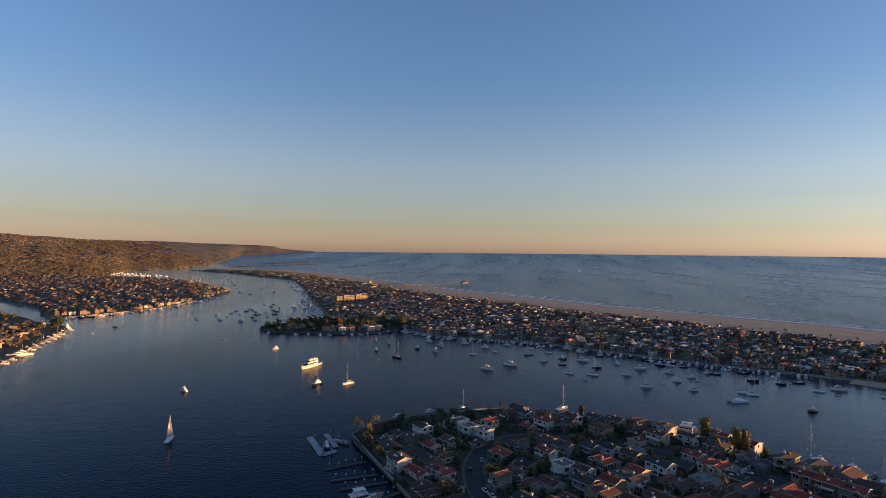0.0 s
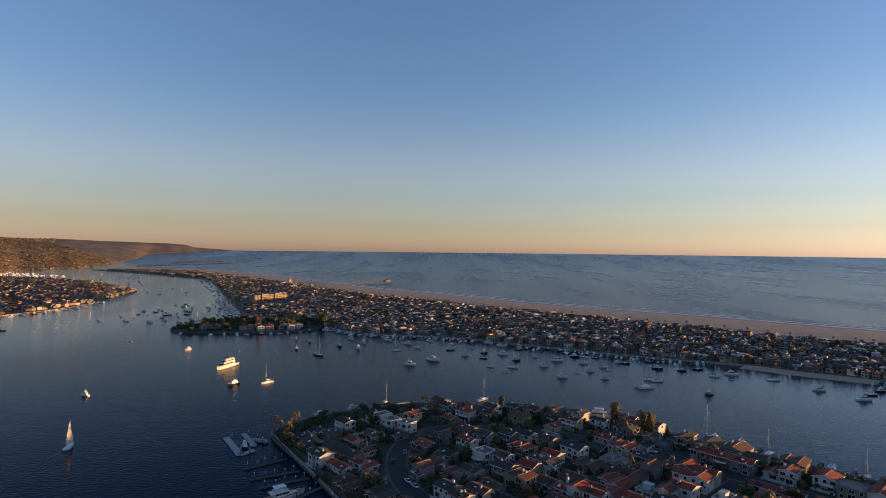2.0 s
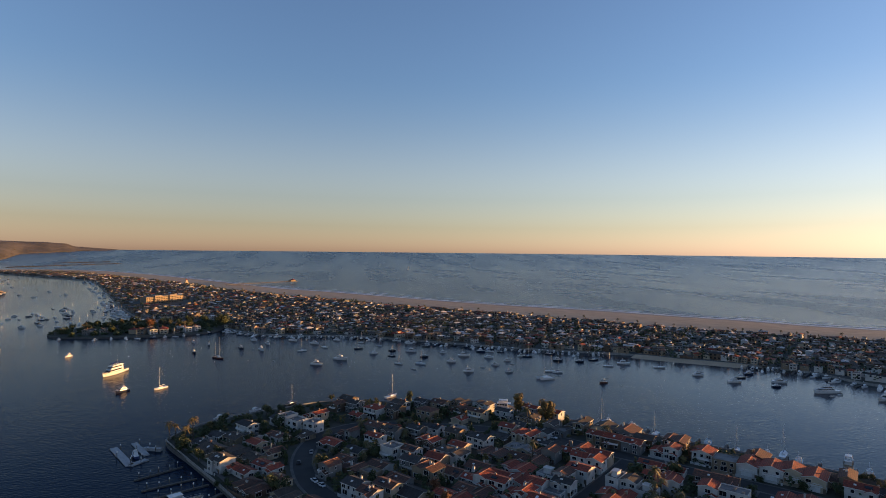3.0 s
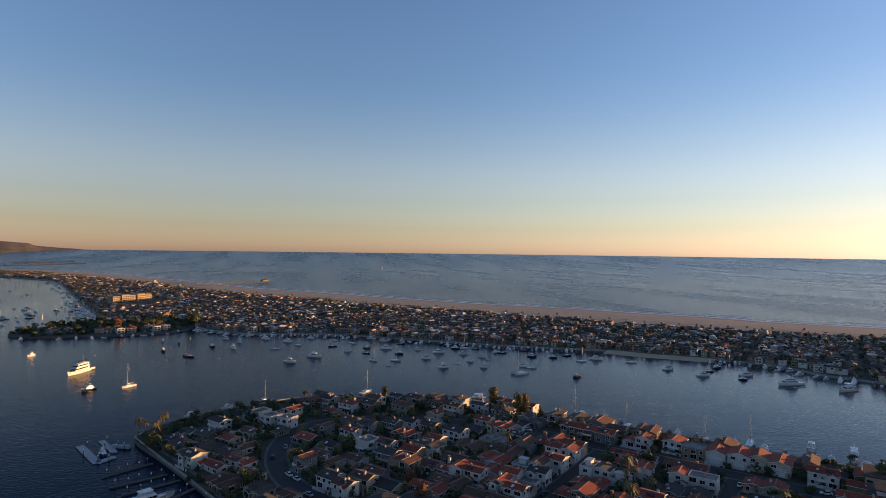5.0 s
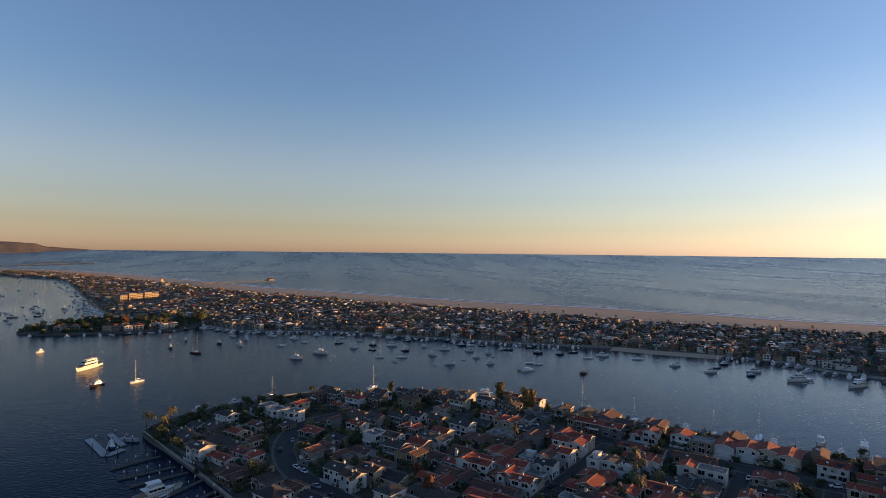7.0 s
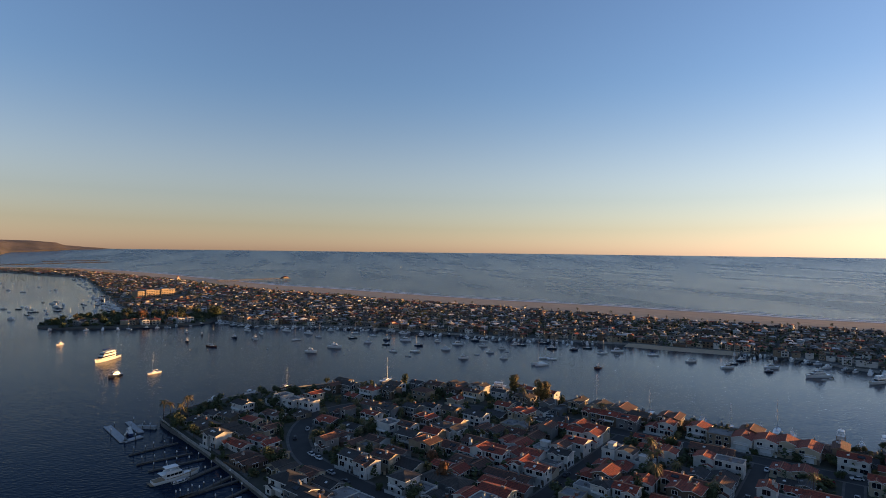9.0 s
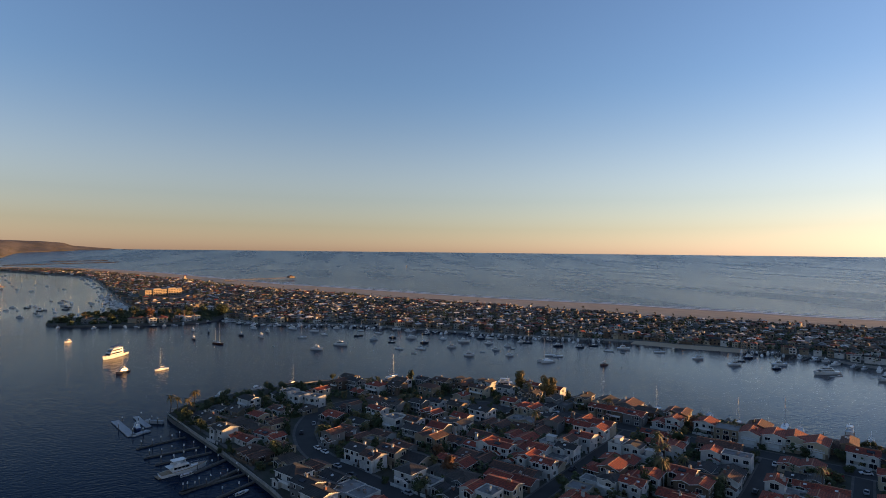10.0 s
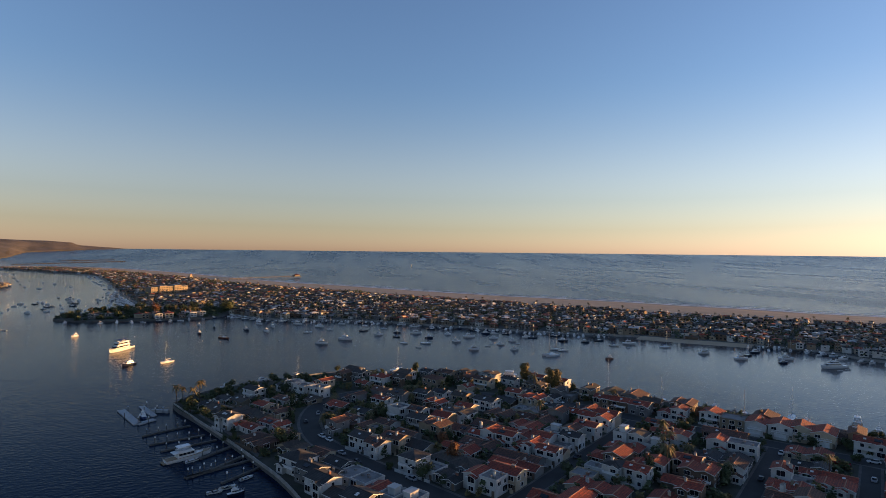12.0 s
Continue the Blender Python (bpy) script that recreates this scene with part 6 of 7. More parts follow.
def sail_boat(name, label, L, hull_paint, m, sails=False, masts=1, cover=CANVAS_BLUE):
    """A moored or sailing yacht, bow along +x."""
    B, free = L * 0.3, 0.05 * L + 0.4
    boat = thing(name, label, "sailboat", "boats in the harbour", m)
    part("hull", hull_mesh(L, B, free, hull_paint), None, boat)
    part("deck", deck_mesh(L, B, free, TEAK if hull_paint is not GEL else GEL), None, boat)
    part("cabin", house_mesh("cabin", -0.12 * L, 0.2 * L, B * 0.55, B * 0.4, free, free + 0.55, 0.1, 0.5, GEL), None, boat)
    H = 1.35 * L
    for k in range(masts):
        mx, mh = (0.08 * L, H) if k == 0 else (-0.33 * L, H * 0.72)
        bm = bmesh.new()
        rod(bm, (mx, 0, free - 0.2), (mx, 0, free + mh), 0.09, 0.06, 6)
        rod(bm, (mx, -B * 0.22, free + mh * 0.55), (mx, B * 0.22, free + mh * 0.55), 0.04, 0.04, 4)
        part("mast", bm, SPAR, boat)
        bm = bmesh.new()
        bl = 0.4 * L if k == 0 else 0.22 * L
        rod(bm, (mx, 0, free + 1.3), (mx - bl, 0, free + 1.25), 0.07, 0.06, 6)
        boom = part("boom", bm, SPAR, boat)
        if sails:
            bm = bmesh.new()
            n = 9
            rows = []
            for i in range(n):
                f = i / (n - 1)
                rows.append([(mx - 0.1 - bl * 1.05 * (1 - f) ** 0.8 * g, 0.9 * math.sin(math.pi * g * 0.75) * (1 - f) * 0.6, free + 1.35 + (mh - 1.7) * f) for g in (0, 0.25, 0.5, 0.75, 1)])
            loft(bm, rows, cap=False)
            bmesh.ops.solidify(bm, geom=bm.faces[:], thickness=0.03)
            part("mainsail", bm, SAIL, boat)
            bm = bmesh.new()
            rows = []
            for i in range(n):
                f = i / (n - 1)
                fx = mx + (L * 0.49 - mx) * (1 - f) - 0.05
                rows.append([(fx - (fx - mx - 0.25) * g * (1 - f * 0.15), 0.7 * math.sin(math.pi * g * 0.8) * (1 - f) * 0.7, free + 0.5 + mh * 0.9 * f) for g in (0, 0.33, 0.66, 1)])
            loft(bm, rows, cap=False)
            bmesh.ops.solidify(bm, geom=bm.faces[:], thickness=0.03)
            part("jib", bm, SAIL, boat)
        else:
            bm = bmesh.new()
            rod(bm, (mx - 0.1, 0, free + 1.5), (mx - bl * 0.95, 0, free + 1.42), 0.2, 0.13, 7)
            part("sail_cover", bm, cover, boom)
    bm = bmesh.new()
    top = (0.08 * L, 0, free + H)
    rod(bm, top, (0.48 * L, 0, free * 1.4), 0.008, 0.008, 3)
    rod(bm, top, (-0.49 * L, 0, free), 0.008, 0.008, 3)
    for s in (-1, 1):
        rod(bm, top, (0.06 * L, s * B * 0.47, free), 0.008, 0.008, 3)
    part("rigging", bm, SPAR, boat)
    return boat


def small_boat(label, m, paint=GEL, L=4.6):
    boat = thing("dinghy", label, "boat", "boats in the harbour", m)
    part("hull", hull_mesh(L, L * 0.38, 0.5, paint), None, boat)
    bm = bmesh.new()
    for x in (-0.3, 0.12):
        box(bm, L * x, -L * 0.15, 0.36, L * x + 0.35, L * 0.15, 0.45)
    part("thwart", bm, TEAK, boat)
    bm = bmesh.new()
    box(bm, -L * 0.5 - 0.25, -0.16, 0.2, -L * 0.5 + 0.05, 0.16, 0.95)
    part("outboard", bm, TYRE, boat)
    return boat


# the boats that stand apart
motor_boat("motor_yacht", "large white double-deck motor yacht lit gold by low sun", 27, GEL, pose(-178, 484, 0, 0, 0, 254), 2, True)
motor_boat("cabin_cruiser", "small dark-hulled cabin cruiser with a white cabin", 10.5, NAVY, pose(-150, 422, 0, 0, 0, 238), 1)
sail_boat("sloop", "single-masted sailing yacht with bare mast and golden hull", 11, GEL, pose(-127, 428.5, 0, 0, 0, 238), cover=SAIL)
CAT = thing("catamaran", "white moored catamaran with one bare mast", "sailboat", "boats in the harbour", pose(159, 422, 0, 0, 0, 195))
for s in (-1, 1):
    part("hull", hull_mesh(13.5, 1.5, 1.2, GEL), None, CAT, at=Matrix.Translation((0, s * 2.6, 0)))
bm = bmesh.new()
box(bm, -5.2, -3.0, 1.05, 2.0, 3.0, 1.35)
part("bridge_deck", bm, GEL, CAT)
part("cabin", house_mesh("cabin", -3.2, 1.8, 4.0, 3.2, 1.3, 2.3, 0.3, 1.1, GEL), None, CAT)
bm = bmesh.new()
rod(bm, (1.2, 0, 1.2), (1.2, 0, 19), 0.12, 0.08)
part("mast", bm, SPAR, CAT)
motor_boat("motor_yacht", "long white double-deck motor yacht at a mooring", 21, GEL, pose(348, 352.5, 0, 0, 0, 178), 2, True)
flybridge_yacht("motor_yacht", "white motor yacht at a mooring near the shore", 19, pose(374, 329, 0, 0, 0, 190))
flybridge_yacht("motor_yacht", "white flybridge motor yacht tied to a wooden dock", 18, pose(-60.5, 231.9, 0, 0, 0, 36))
flybridge_yacht("motor_yacht", "white flybridge yacht berthed behind the waterfront houses", 20, pose(100.6, 347.6, 0, 0, 0, 160))
sail_boat("sailing_yacht", "yacht under white sails on open water", 9.5, GEL, pose(-185, 288, 0, 0, 0, 100), True)
sail_boat("sailing_yacht", "far yacht under sunlit sails", 10, GEL, pose(-477, 781, 0, 0, 0, 120), True)
sail_boat("sailing_yacht", "tiny far yacht under sail on the ocean", 12, GEL, pose(330, 2900, 0, 0, 0, 60), True)
sail_boat("sailing_yacht", "tiny far yacht under sail near the horizon", 13, GEL, pose(1830, 3020, 7, 0, 0, 80), True)
sail_boat("sloop", "dark-hulled sailing yacht with a bare mast", 12, NAVY, pose(-519, 679, 0, 0, 0, 150))
motor_boat("launch", "small open launch with a canopy lit by the sun", 7, GEL, pose(-239, 387.5, 0, 0, 0, 160), 1)
motor_boat("launch", "small white launch glowing in the sun", 8, GEL, pose(-246, 563, 0, 0, 0, 250), 1)
small_boat("small white dinghy riding low on open water", pose(-508, 625, 0, 0, 0, 10), GEL, 6)
small_boat("small speeding open boat with a wake", pose(-330, 611, 0, 0, 0, 170), GEL, 6)
motor_boat("workboat", "small dark workboat under way between the moorings", 7, RUST, pose(199, 403.3, 0, 0, 0, 190), 1)
small_boat("white rowing boat beside the motor yacht", pose(-58, 228.5, 0, 0, 0, 40), GEL, 6.5)

flybridge_yacht("motor_yacht", "white flybridge yacht berthed at the end of the island street", 16, pose(250.7, 216.3, 0, 0, 0, 222))
flybridge_yacht("motor_yacht", "white flybridge yacht moored behind tiled roofs", 15, pose(240.5, 230.1, 0, 0, 0, 42))

# moored boats
M1 = motor_boat("cabin_cruiser", "white cabin cruiser with flybridge on a mooring", 11.5, GEL, pose(-21.3, 499, 0, 0, 0, 335), 1)
M2 = motor_boat("cabin_cruiser", "white low cabin cruiser on a mooring", 8.5, GEL, pose(30, 545.4, 0, 0, 0, 200), 1)
M3 = motor_boat("cabin_cruiser", "dark-hulled cabin cruiser on a mooring", 9.0, NAVY, pose(38.8, 640, 0, 0, 0, 205), 1)
M4 = motor_boat("cabin_cruiser", "broad white flybridge cruiser on a mooring", 14, GEL, pose(-0.8, 520.1, 0, 0, 0, 330), 1, True)
S1 = sail_boat("sailboat", "white sailboat with furled sail and bare mast", 9.5, GEL, pose(-38.8, 568.2, 0, 0, 0, 205))
S2 = sail_boat("sailboat", "dark-hulled sailboat with bare mast", 9.0, NAVY, pose(16.3, 573.8, 0, 0, 0, 200))
S3 = sail_boat("ketch", "brown-hulled two-masted ketch with furled sails", 13.5, RUST, pose(-110.8, 539.3, 0, 0, 0, 320), masts=2, cover=SAIL)
D1 = small_boat("small tender tied at a mooring", pose(352, 345, 0, 0, 0, 190))


def far_cruiser(label, hull_paint, m):
    """A berthed cabin cruiser far off: hull, cabin, windows and flybridge."""
    boat = thing("cabin_cruiser", label, "boat", "boats in the harbour", m)
    part("hull", hull_mesh(9.5, 3.0, 1.15, [hull_paint]), None, boat)
    part("cabin", house_mesh("cabin", -2.6, 2.2, 2.3, 1.7, 1.1, 2.6, 0.2, 0.9, GEL), None, boat)
    part("cabin_window", house_mesh("cabin_window", -2.2, 2.25, 2.34, 1.75, 1.7, 2.25, 0.06, 0.36, PANE, 0.955), None, boat, "dark band of cabin windows")
    part("flybridge", house_mesh("flybridge", -1.9, 0.7, 1.7, 1.4, 2.6, 3.2, 0.1, 0.4, GEL), None, boat)
    return boat


def far_sailer(label, hull_paint, m):
    """A moored yacht far off: hull, cabin, mast and boom."""
    boat = thing("sailboat", label, "sailboat", "boats in the harbour", m)
    part("hull", hull_mesh(9.5, 2.9, 0.9, [hull_paint]), None, boat)
    part("cabin", house_mesh("cabin", -2.0, 2.2, 1.8, 1.2, 0.85, 1.5, 0.1, 0.5, GEL), None, boat)
    bm = bmesh.new()
    rod(bm, (0.8, 0, 0.7), (0.8, 0, 12.0), 0.07, 0.05, 5)
    rod(bm, (0.7, 0, 2.2), (-3.2, 0, 2.1), 0.2, 0.13, 6)
    part("mast", bm, SPAR, boat)
    return boat


F1 = far_sailer("white sailboat with bare mast in the far anchorage", GEL, pose(-420, 880, 0, 0, 0, 150))
M5 = far_cruiser("white cabin cruiser berthed along the shore", GEL, pose(60, 645, 0, 0, 0, 235))
M6 = far_cruiser("dark-hulled cabin cruiser berthed along the shore", NAVY, pose(84, 622, 0, 0, 0, 240))
F2 = far_sailer("dark sailboat with bare mast in the far anchorage", NAVY, pose(-400, 850, 0, 0, 0, 140))
rnd = random.Random(61)


def moor(models, spots, low=0.85, high=1.2, head=None, swing=16):
    """Copies of the models on their moorings; the tide turns them from the shallows to the channel."""
    for i, (x, y) in enumerate(spots):
        k = rnd.uniform(low, high)
        copy_thing(rnd.choice(models), pose(x, y, 0, 0, 0, (min(300 + 0.2 * (x + 100), 345) if head is None else head) + rnd.uniform(-swing, swing)) @ Matrix.Diagonal((k, k, k, 1)))


POWER = [(-154.9, 630.3), (-139.5, 570.0), (-135.7, 612.8), (-99.8, 590.3), (-94.1, 637.6), (-78.3, 577.1), (-76.9, 612.0), (-52.7, 632.0), (-46.8, 660.3), (-28.5, 609.1), (-17.3, 585.5), (-5.4, 629.6), (38.1, 588.6), (59.6, 616.7), (49.6, 558.8), (71.2, 599.2), (68.0, 552.8),
         (49.8, 493.4), (98.0, 541.9), (97.7, 497.0), (76.7, 523.1), (115.0, 523.6), (104.5, 455.2), (137.8, 450.0)]
POWER_B = [(136.6, 543.0), (136.4, 511.3), (155.4, 536.9), (133.8, 478.0), (149.8, 494.8), (169.7, 515.6), (174.7, 511.8), (196.8, 490.6), (214.5, 482.2), (250.5, 468.5), (289.3, 417.1), (303.0, 390.7), (318.1, 403.4), (335.1, 415.4), (337.9, 385.2), (324.8, 373.1)]
SAILS = [(77.1, 610.0), (86.5, 578.2), (69.0, 490.5), (144.5, 541.9), (46.6, 530.6), (172.8, 447.0), (177.2, 441.5), (231.0, 488.4), (231.9, 460.5), (274.0, 448.8), (131.1, 560.2), (200.2, 520.3), (99.7, 590.9), (20, 610)]
moor([M1, M2, M1, M2, M4, M3, S1, M2], POWER, 0.8, 1.08)
moor([M2, M3, M2, M1, S2, M3], POWER_B, 0.75, 1.05)
moor([S1, S2, S1], SAILS, 0.8, 1.1)
moor([D1], [(344, 343), (60, 470), (150, 480), (240, 450), (300, 430), (120, 470), (-60, 520)], 0.8, 1.1)
# the far anchorage behind the small island
far_spots = []
while len(far_spots) < 46:
    x, y = rnd.uniform(-470, -320), rnd.uniform(760, 1010)
    if x < -240 - 0.28 * y + 170 and all((x - a) ** 2 + (y - b) ** 2 > 200 for a, b in far_spots) and x < -322 - (y - 923) * 0.45 - 14:
        far_spots.append((x, y))
moor([F1, F2, F1, F1, M5], far_spots, 0.8, 1.1, 150, 40)
far_spots = []
while len(far_spots) < 50:
    k = rnd.random()
    c = Vector((-520, 1250)).lerp(Vector((-1050, 2000)), k)
    p = c + Vector((-0.8, -0.6)) * rnd.uniform(20, 170)
    if all((p.x - a) ** 2 + (p.y - b) ** 2 > 300 for a, b in far_spots):
        far_spots.append((p.x, p.y))
moor([F1, F2, F1], far_spots, 0.9, 1.25, 140, 40)


# ---- docks ----
def dock(label, a, b, width=1.4, piles=4, z=0.6, pale=False):
    """A floating plank dock from a to b, with piles along both sides."""
    a, b = Vector(a), Vector(b)
    run = (b - a).length
    d = thing("dock", label, "dock", "docks in the harbour", pose(a.x, a.y, 0, 0, 0, math.degrees(math.atan2(b.y - a.y, b.x - a.x))))
    bm = bmesh.new()
    box(bm, 0, -width / 2, -0.2, run, width / 2, z - 0.1)
    part("float", bm, FLOAT if pale else WOOD, d)
    bm = bmesh.new()
    n = max(2, int(run / 1.2))
    for i in range(n):
        box(bm, i * run / n + 0.02, -width / 2 - 0.06, z - 0.1, (i + 1) * run / n - 0.02, width / 2 + 0.06, z)
    tagged(part("planking", bm, FLOAT if pale else WOOD, d), kind="stuff")
    for i in range(piles):
        bm = bmesh.new()
        x = run * (i + 0.5) / piles
        s = (-1) ** i * (width / 2 + 0.25)
        rod(bm, (x, s, -2), (x, s, 2.9), 0.17, 0.16, 7)
        rod(bm, (x, s, 2.6), (x, s, 3.3), 0.27, 0.2, 7, 1)
        part("mooring_post", bm, [WOOD, TRIM], d, "dark timber post with a white cap")
    return d


for a, b, w in (((-111.4, 303.8), (-95.1, 278.7), 3.4), ((-95.1, 278.7), (-90.0, 285.5), 3.0), ((-104.0, 310.0), (-92.0, 291.3), 2.6)):
    dock("pale floating dock on blue water beside the seawall", a, b, w, 3, 0.55, True)
dock("pale gangway from the seawall to floating docks", (-96, 300), (-87, 297), 1.8, 2, 1.4, True)
dock("dark wooden slip beside the seawall", (-86.9, 260.3), (-70.8, 273.2), 1.1, 5)
dock("dark wooden slip beside the seawall", (-80.2, 248.4), (-61.1, 258.4), 1.1, 5)
dock("dark wooden slip beside the motor yacht", (-73.2, 240.0), (-54.5, 251), 1.2, 5)
dock("dark wooden slip with ramp by the seawall", (-56.5, 211.0), (-36.8, 225.0), 1.2, 4)
dock("dark wooden float parallel to the seawall", (-56.2, 229.2), (-47.1, 241.3), 1.8, 3)
dock("dark wooden slip by the seawall", (-42.6, 204.4), (-31.5, 217.8), 1.2, 3)
dock("dark wooden float with a pale end", (-56.0, 210.6), (-49.5, 217.4), 1.8, 3)
dock("dark wooden gangway down to the floats", (-49.0, 216.0), (-38.0, 232.0), 1.3, 3, 0.9)
small_boat("pale open boat with a canvas cover beside the float", pose(-40.0, 200.6, 0, 0, 0, 28), SAIL, 6.0)
small_boat("low white boat tied stern to the dock", pose(-43.4, 197.4, 0, 0, 0, 15), GEL, 5.2)
motor_boat("runabout", "white runabout with a small cabin at the dock", 5.6, NAVY, pose(-36.0, 194.6, 0, 0, 0, 15), 1)
motor_boat("runabout", "blue-covered runabout tied inside the pale dock", 7.5, CANVAS_BLUE, pose(-97, 291, 0, 0, 0, 120), 1)
small_boat("dark small boat tied at the dock", pose(-42, 200, 0, 0, 0, 40), NAVY, 6)
small_boat("white small boat tied at the dock", pose(-35, 208, 0, 0, 0, 40), GEL, 5.5)
# berths behind the waterfront houses
for i in range(17):
    v = -128 + i * 13.5
    a, b = place(v, 304), place(v, 325)
    dock("wooden berth behind a waterfront house", a, b, 1.5, 2)
    x, y = place(v + 5.5, 318)
    k = rnd.uniform(0.85, 1.15)
    if i % 5 != 3:
        copy_thing(rnd.choice((M1, M4, M4, M1, S1)), pose(x, y, 0, 0, 0, math.degrees(math.atan2(U.y, U.x)) + (180 if rnd.random() < 0.5 else 0)) @ Matrix.Diagonal((k, k, k, 1)))
for x, y in ((-52, 362), (-70, 349)):
    copy_thing(M5, pose(x, y, 0, 0, 0, 40) @ Matrix.Scale(0.8, 4))
sail_boat("sailing_yacht", "tall sailing yacht berthed behind waterfront houses", 14, GEL, pose(149.7, 305.4, 0, 0, 0, 42))
sail_boat("sailing_yacht", "sailing yacht berthed off the island tip", 9, NAVY, pose(-31.8, 374, 0, 0, 0, 42))
sail_boat("sailing_yacht", "sailing yacht berthed behind dark cypress", 11.0, GEL, pose(34, 384, 0, 0, 0, 42))
sail_boat("sailing_yacht", "sailing yacht with a tall mast berthed behind tiled houses", 11, GEL, pose(218.5, 245.5, 0, 0, 0, 42))
# berths along the peninsula's bay side
shore = rounded(BAY_SHORE[2:14], False, 14)
travel, nxt, count = 0.0, 12.0, 0
for a, b in zip(shore, shore[1:]):
    travel += (b - a).length
    if travel < nxt:
        continue
    nxt = travel + rnd.uniform(9.5, 14)
    if 262 < a.x < 356 and 440 < a.y < 520 or a.x > 640:
        continue
    d = (b - a).normalized()
    n = Vector((d.y, -d.x))
    if n.dot(-Q) < 0:
        n = -n
    far = a + n * rnd.uniform(12, 20)
    dock("wooden berth along the peninsula's bay front", a, far, 1.5, 2)
    for s in (-1, 1):
        if rnd.random() < 0.85:
            c = a + n * rnd.uniform(7, 13) + d * s * 4.2
            k = rnd.uniform(0.75, 1.05)
            copy_thing(rnd.choice((M5, M5, M5, M6, F1, M1, F2)), pose(c.x, c.y, 0, 0, 0, math.degrees(math.atan2(n.y, n.x)) + (180 if rnd.random() < 0.6 else 0)) @ Matrix.Diagonal((k, k, k, 1)))


def marina(label, spots, seed):
    """Berthed boats too close together to count, in one mesh: hulls with cabins, some with masts. A spot is x, y, turn."""
    r = random.Random(seed)
    bm = bmesh.new()
    for x, y, way in spots:
        m = pose(x, y, 0, 0, 0, way + r.uniform(-6, 6)) @ Matrix.Scale(r.uniform(0.65, 1.05), 4)
        made = []
        rows = []
        for sx, half, top in ((-4.2, 1.25, 0.95), (-1.0, 1.5, 1.0), (2.0, 1.25, 1.2), (4.4, 0.12, 1.5)):
            rows.append([bm.verts.new(m @ Vector(p)) for p in ((sx, -half, top), (sx - 0.2, -half * 0.8, -0.2), (sx - 0.2, half * 0.8, -0.2), (sx, half, top))])
        paint = 1 if r.random() < 0.2 else 0
        for a, b in zip(rows, rows[1:]):
            for i in range(3):
                bm.faces.new((a[i], a[i + 1], b[i + 1], b[i])).material_index = paint
            bm.faces.new((a[3], a[0], b[0], b[3]))
        bm.faces.new(rows[0]).material_index = paint
        lo = [bm.verts.new(m @ Vector(p)) for p in ((-2.6, -0.95, 0.95), (1.8, -0.7, 1.1), (1.8, 0.7, 1.1), (-2.6, 0.95, 0.95))]
        up = [bm.verts.new(m @ Vector(p)) for p in ((-2.2, -0.8, 2.2), (0.6, -0.6, 2.2), (0.6, 0.6, 2.2), (-2.2, 0.8, 2.2))]
        bm.faces.new(up)
        for i in range(4):
            bm.faces.new((lo[i], lo[(i + 1) % 4], up[(i + 1) % 4], up[i])).material_index = 2 if i == 1 else 0
        if r.random() < 0.45:
            foot, head = m @ Vector((0.7, 0, 1)), m @ Vector((0.7, 0, 12))
            tri = [[bm.verts.new(c + Vector((0.08 * math.cos(k * 2.1), 0.08 * math.sin(k * 2.1), 0))) for k in range(3)] for c in (foot, head)]
            for k in range(3):
                bm.faces.new((tri[0][k], tri[0][(k + 1) % 3], tri[1][(k + 1) % 3], tri[1][k])).material_index = 3
    bmesh.ops.recalc_face_normals(bm, faces=bm.faces[:])
    return tagged(new("berthed_boats", mesh_of("berthed_boats", bm, [GEL, NAVY, PANE, SPAR])), label, "boats", kind="stuff")


rnd = random.Random(67)
shore = rounded(BAY_SHORE[2:20], False, 14)
spots, travel = [], 0.0
for a, b in zip(shore, shore[1:]):
    d = (b - a)
    travel += d.length
    if travel < 5.5:
        continue
    travel = 0.0
    if 262 < a.x < 356 and 440 < a.y < 520 or a.x > 640 or -190 < a.x < -110 and a.y < 800:
        continue
    n = Vector((d.y, -d.x)).normalized()
    if n.dot(-Q) < 0:
        n = -n
    west = a.x < -240
    for k in range(2 if west else 1):
        if rnd.random() < (0.6 if west else 0.3):
            c = a + n * ((7 + k * 13 if west else 16) + rnd.uniform(-3, 5))
            spots.append((c.x, c.y, math.degrees(math.atan2(n.y, n.x)) + rnd.choice((0, 180))))
marina("white boats packed along the peninsula's bay front", spots, 68)


rnd = random.Random(69)
spots = []
while len(spots) < 75:
    k = rnd.random()
    c = Vector((-1620, 2010)).lerp(Vector((-1240, 1840)), k) + Vector((0.3, 1.0)) * rnd.uniform(-10, 110 - 40 * k)
    if not inside(bal, c.x, c.y):
        spots.append((c.x, c.y, rnd.choice((60, 240, 150))))
marina("white boats packed into the channel behind the flat island", spots, 70)


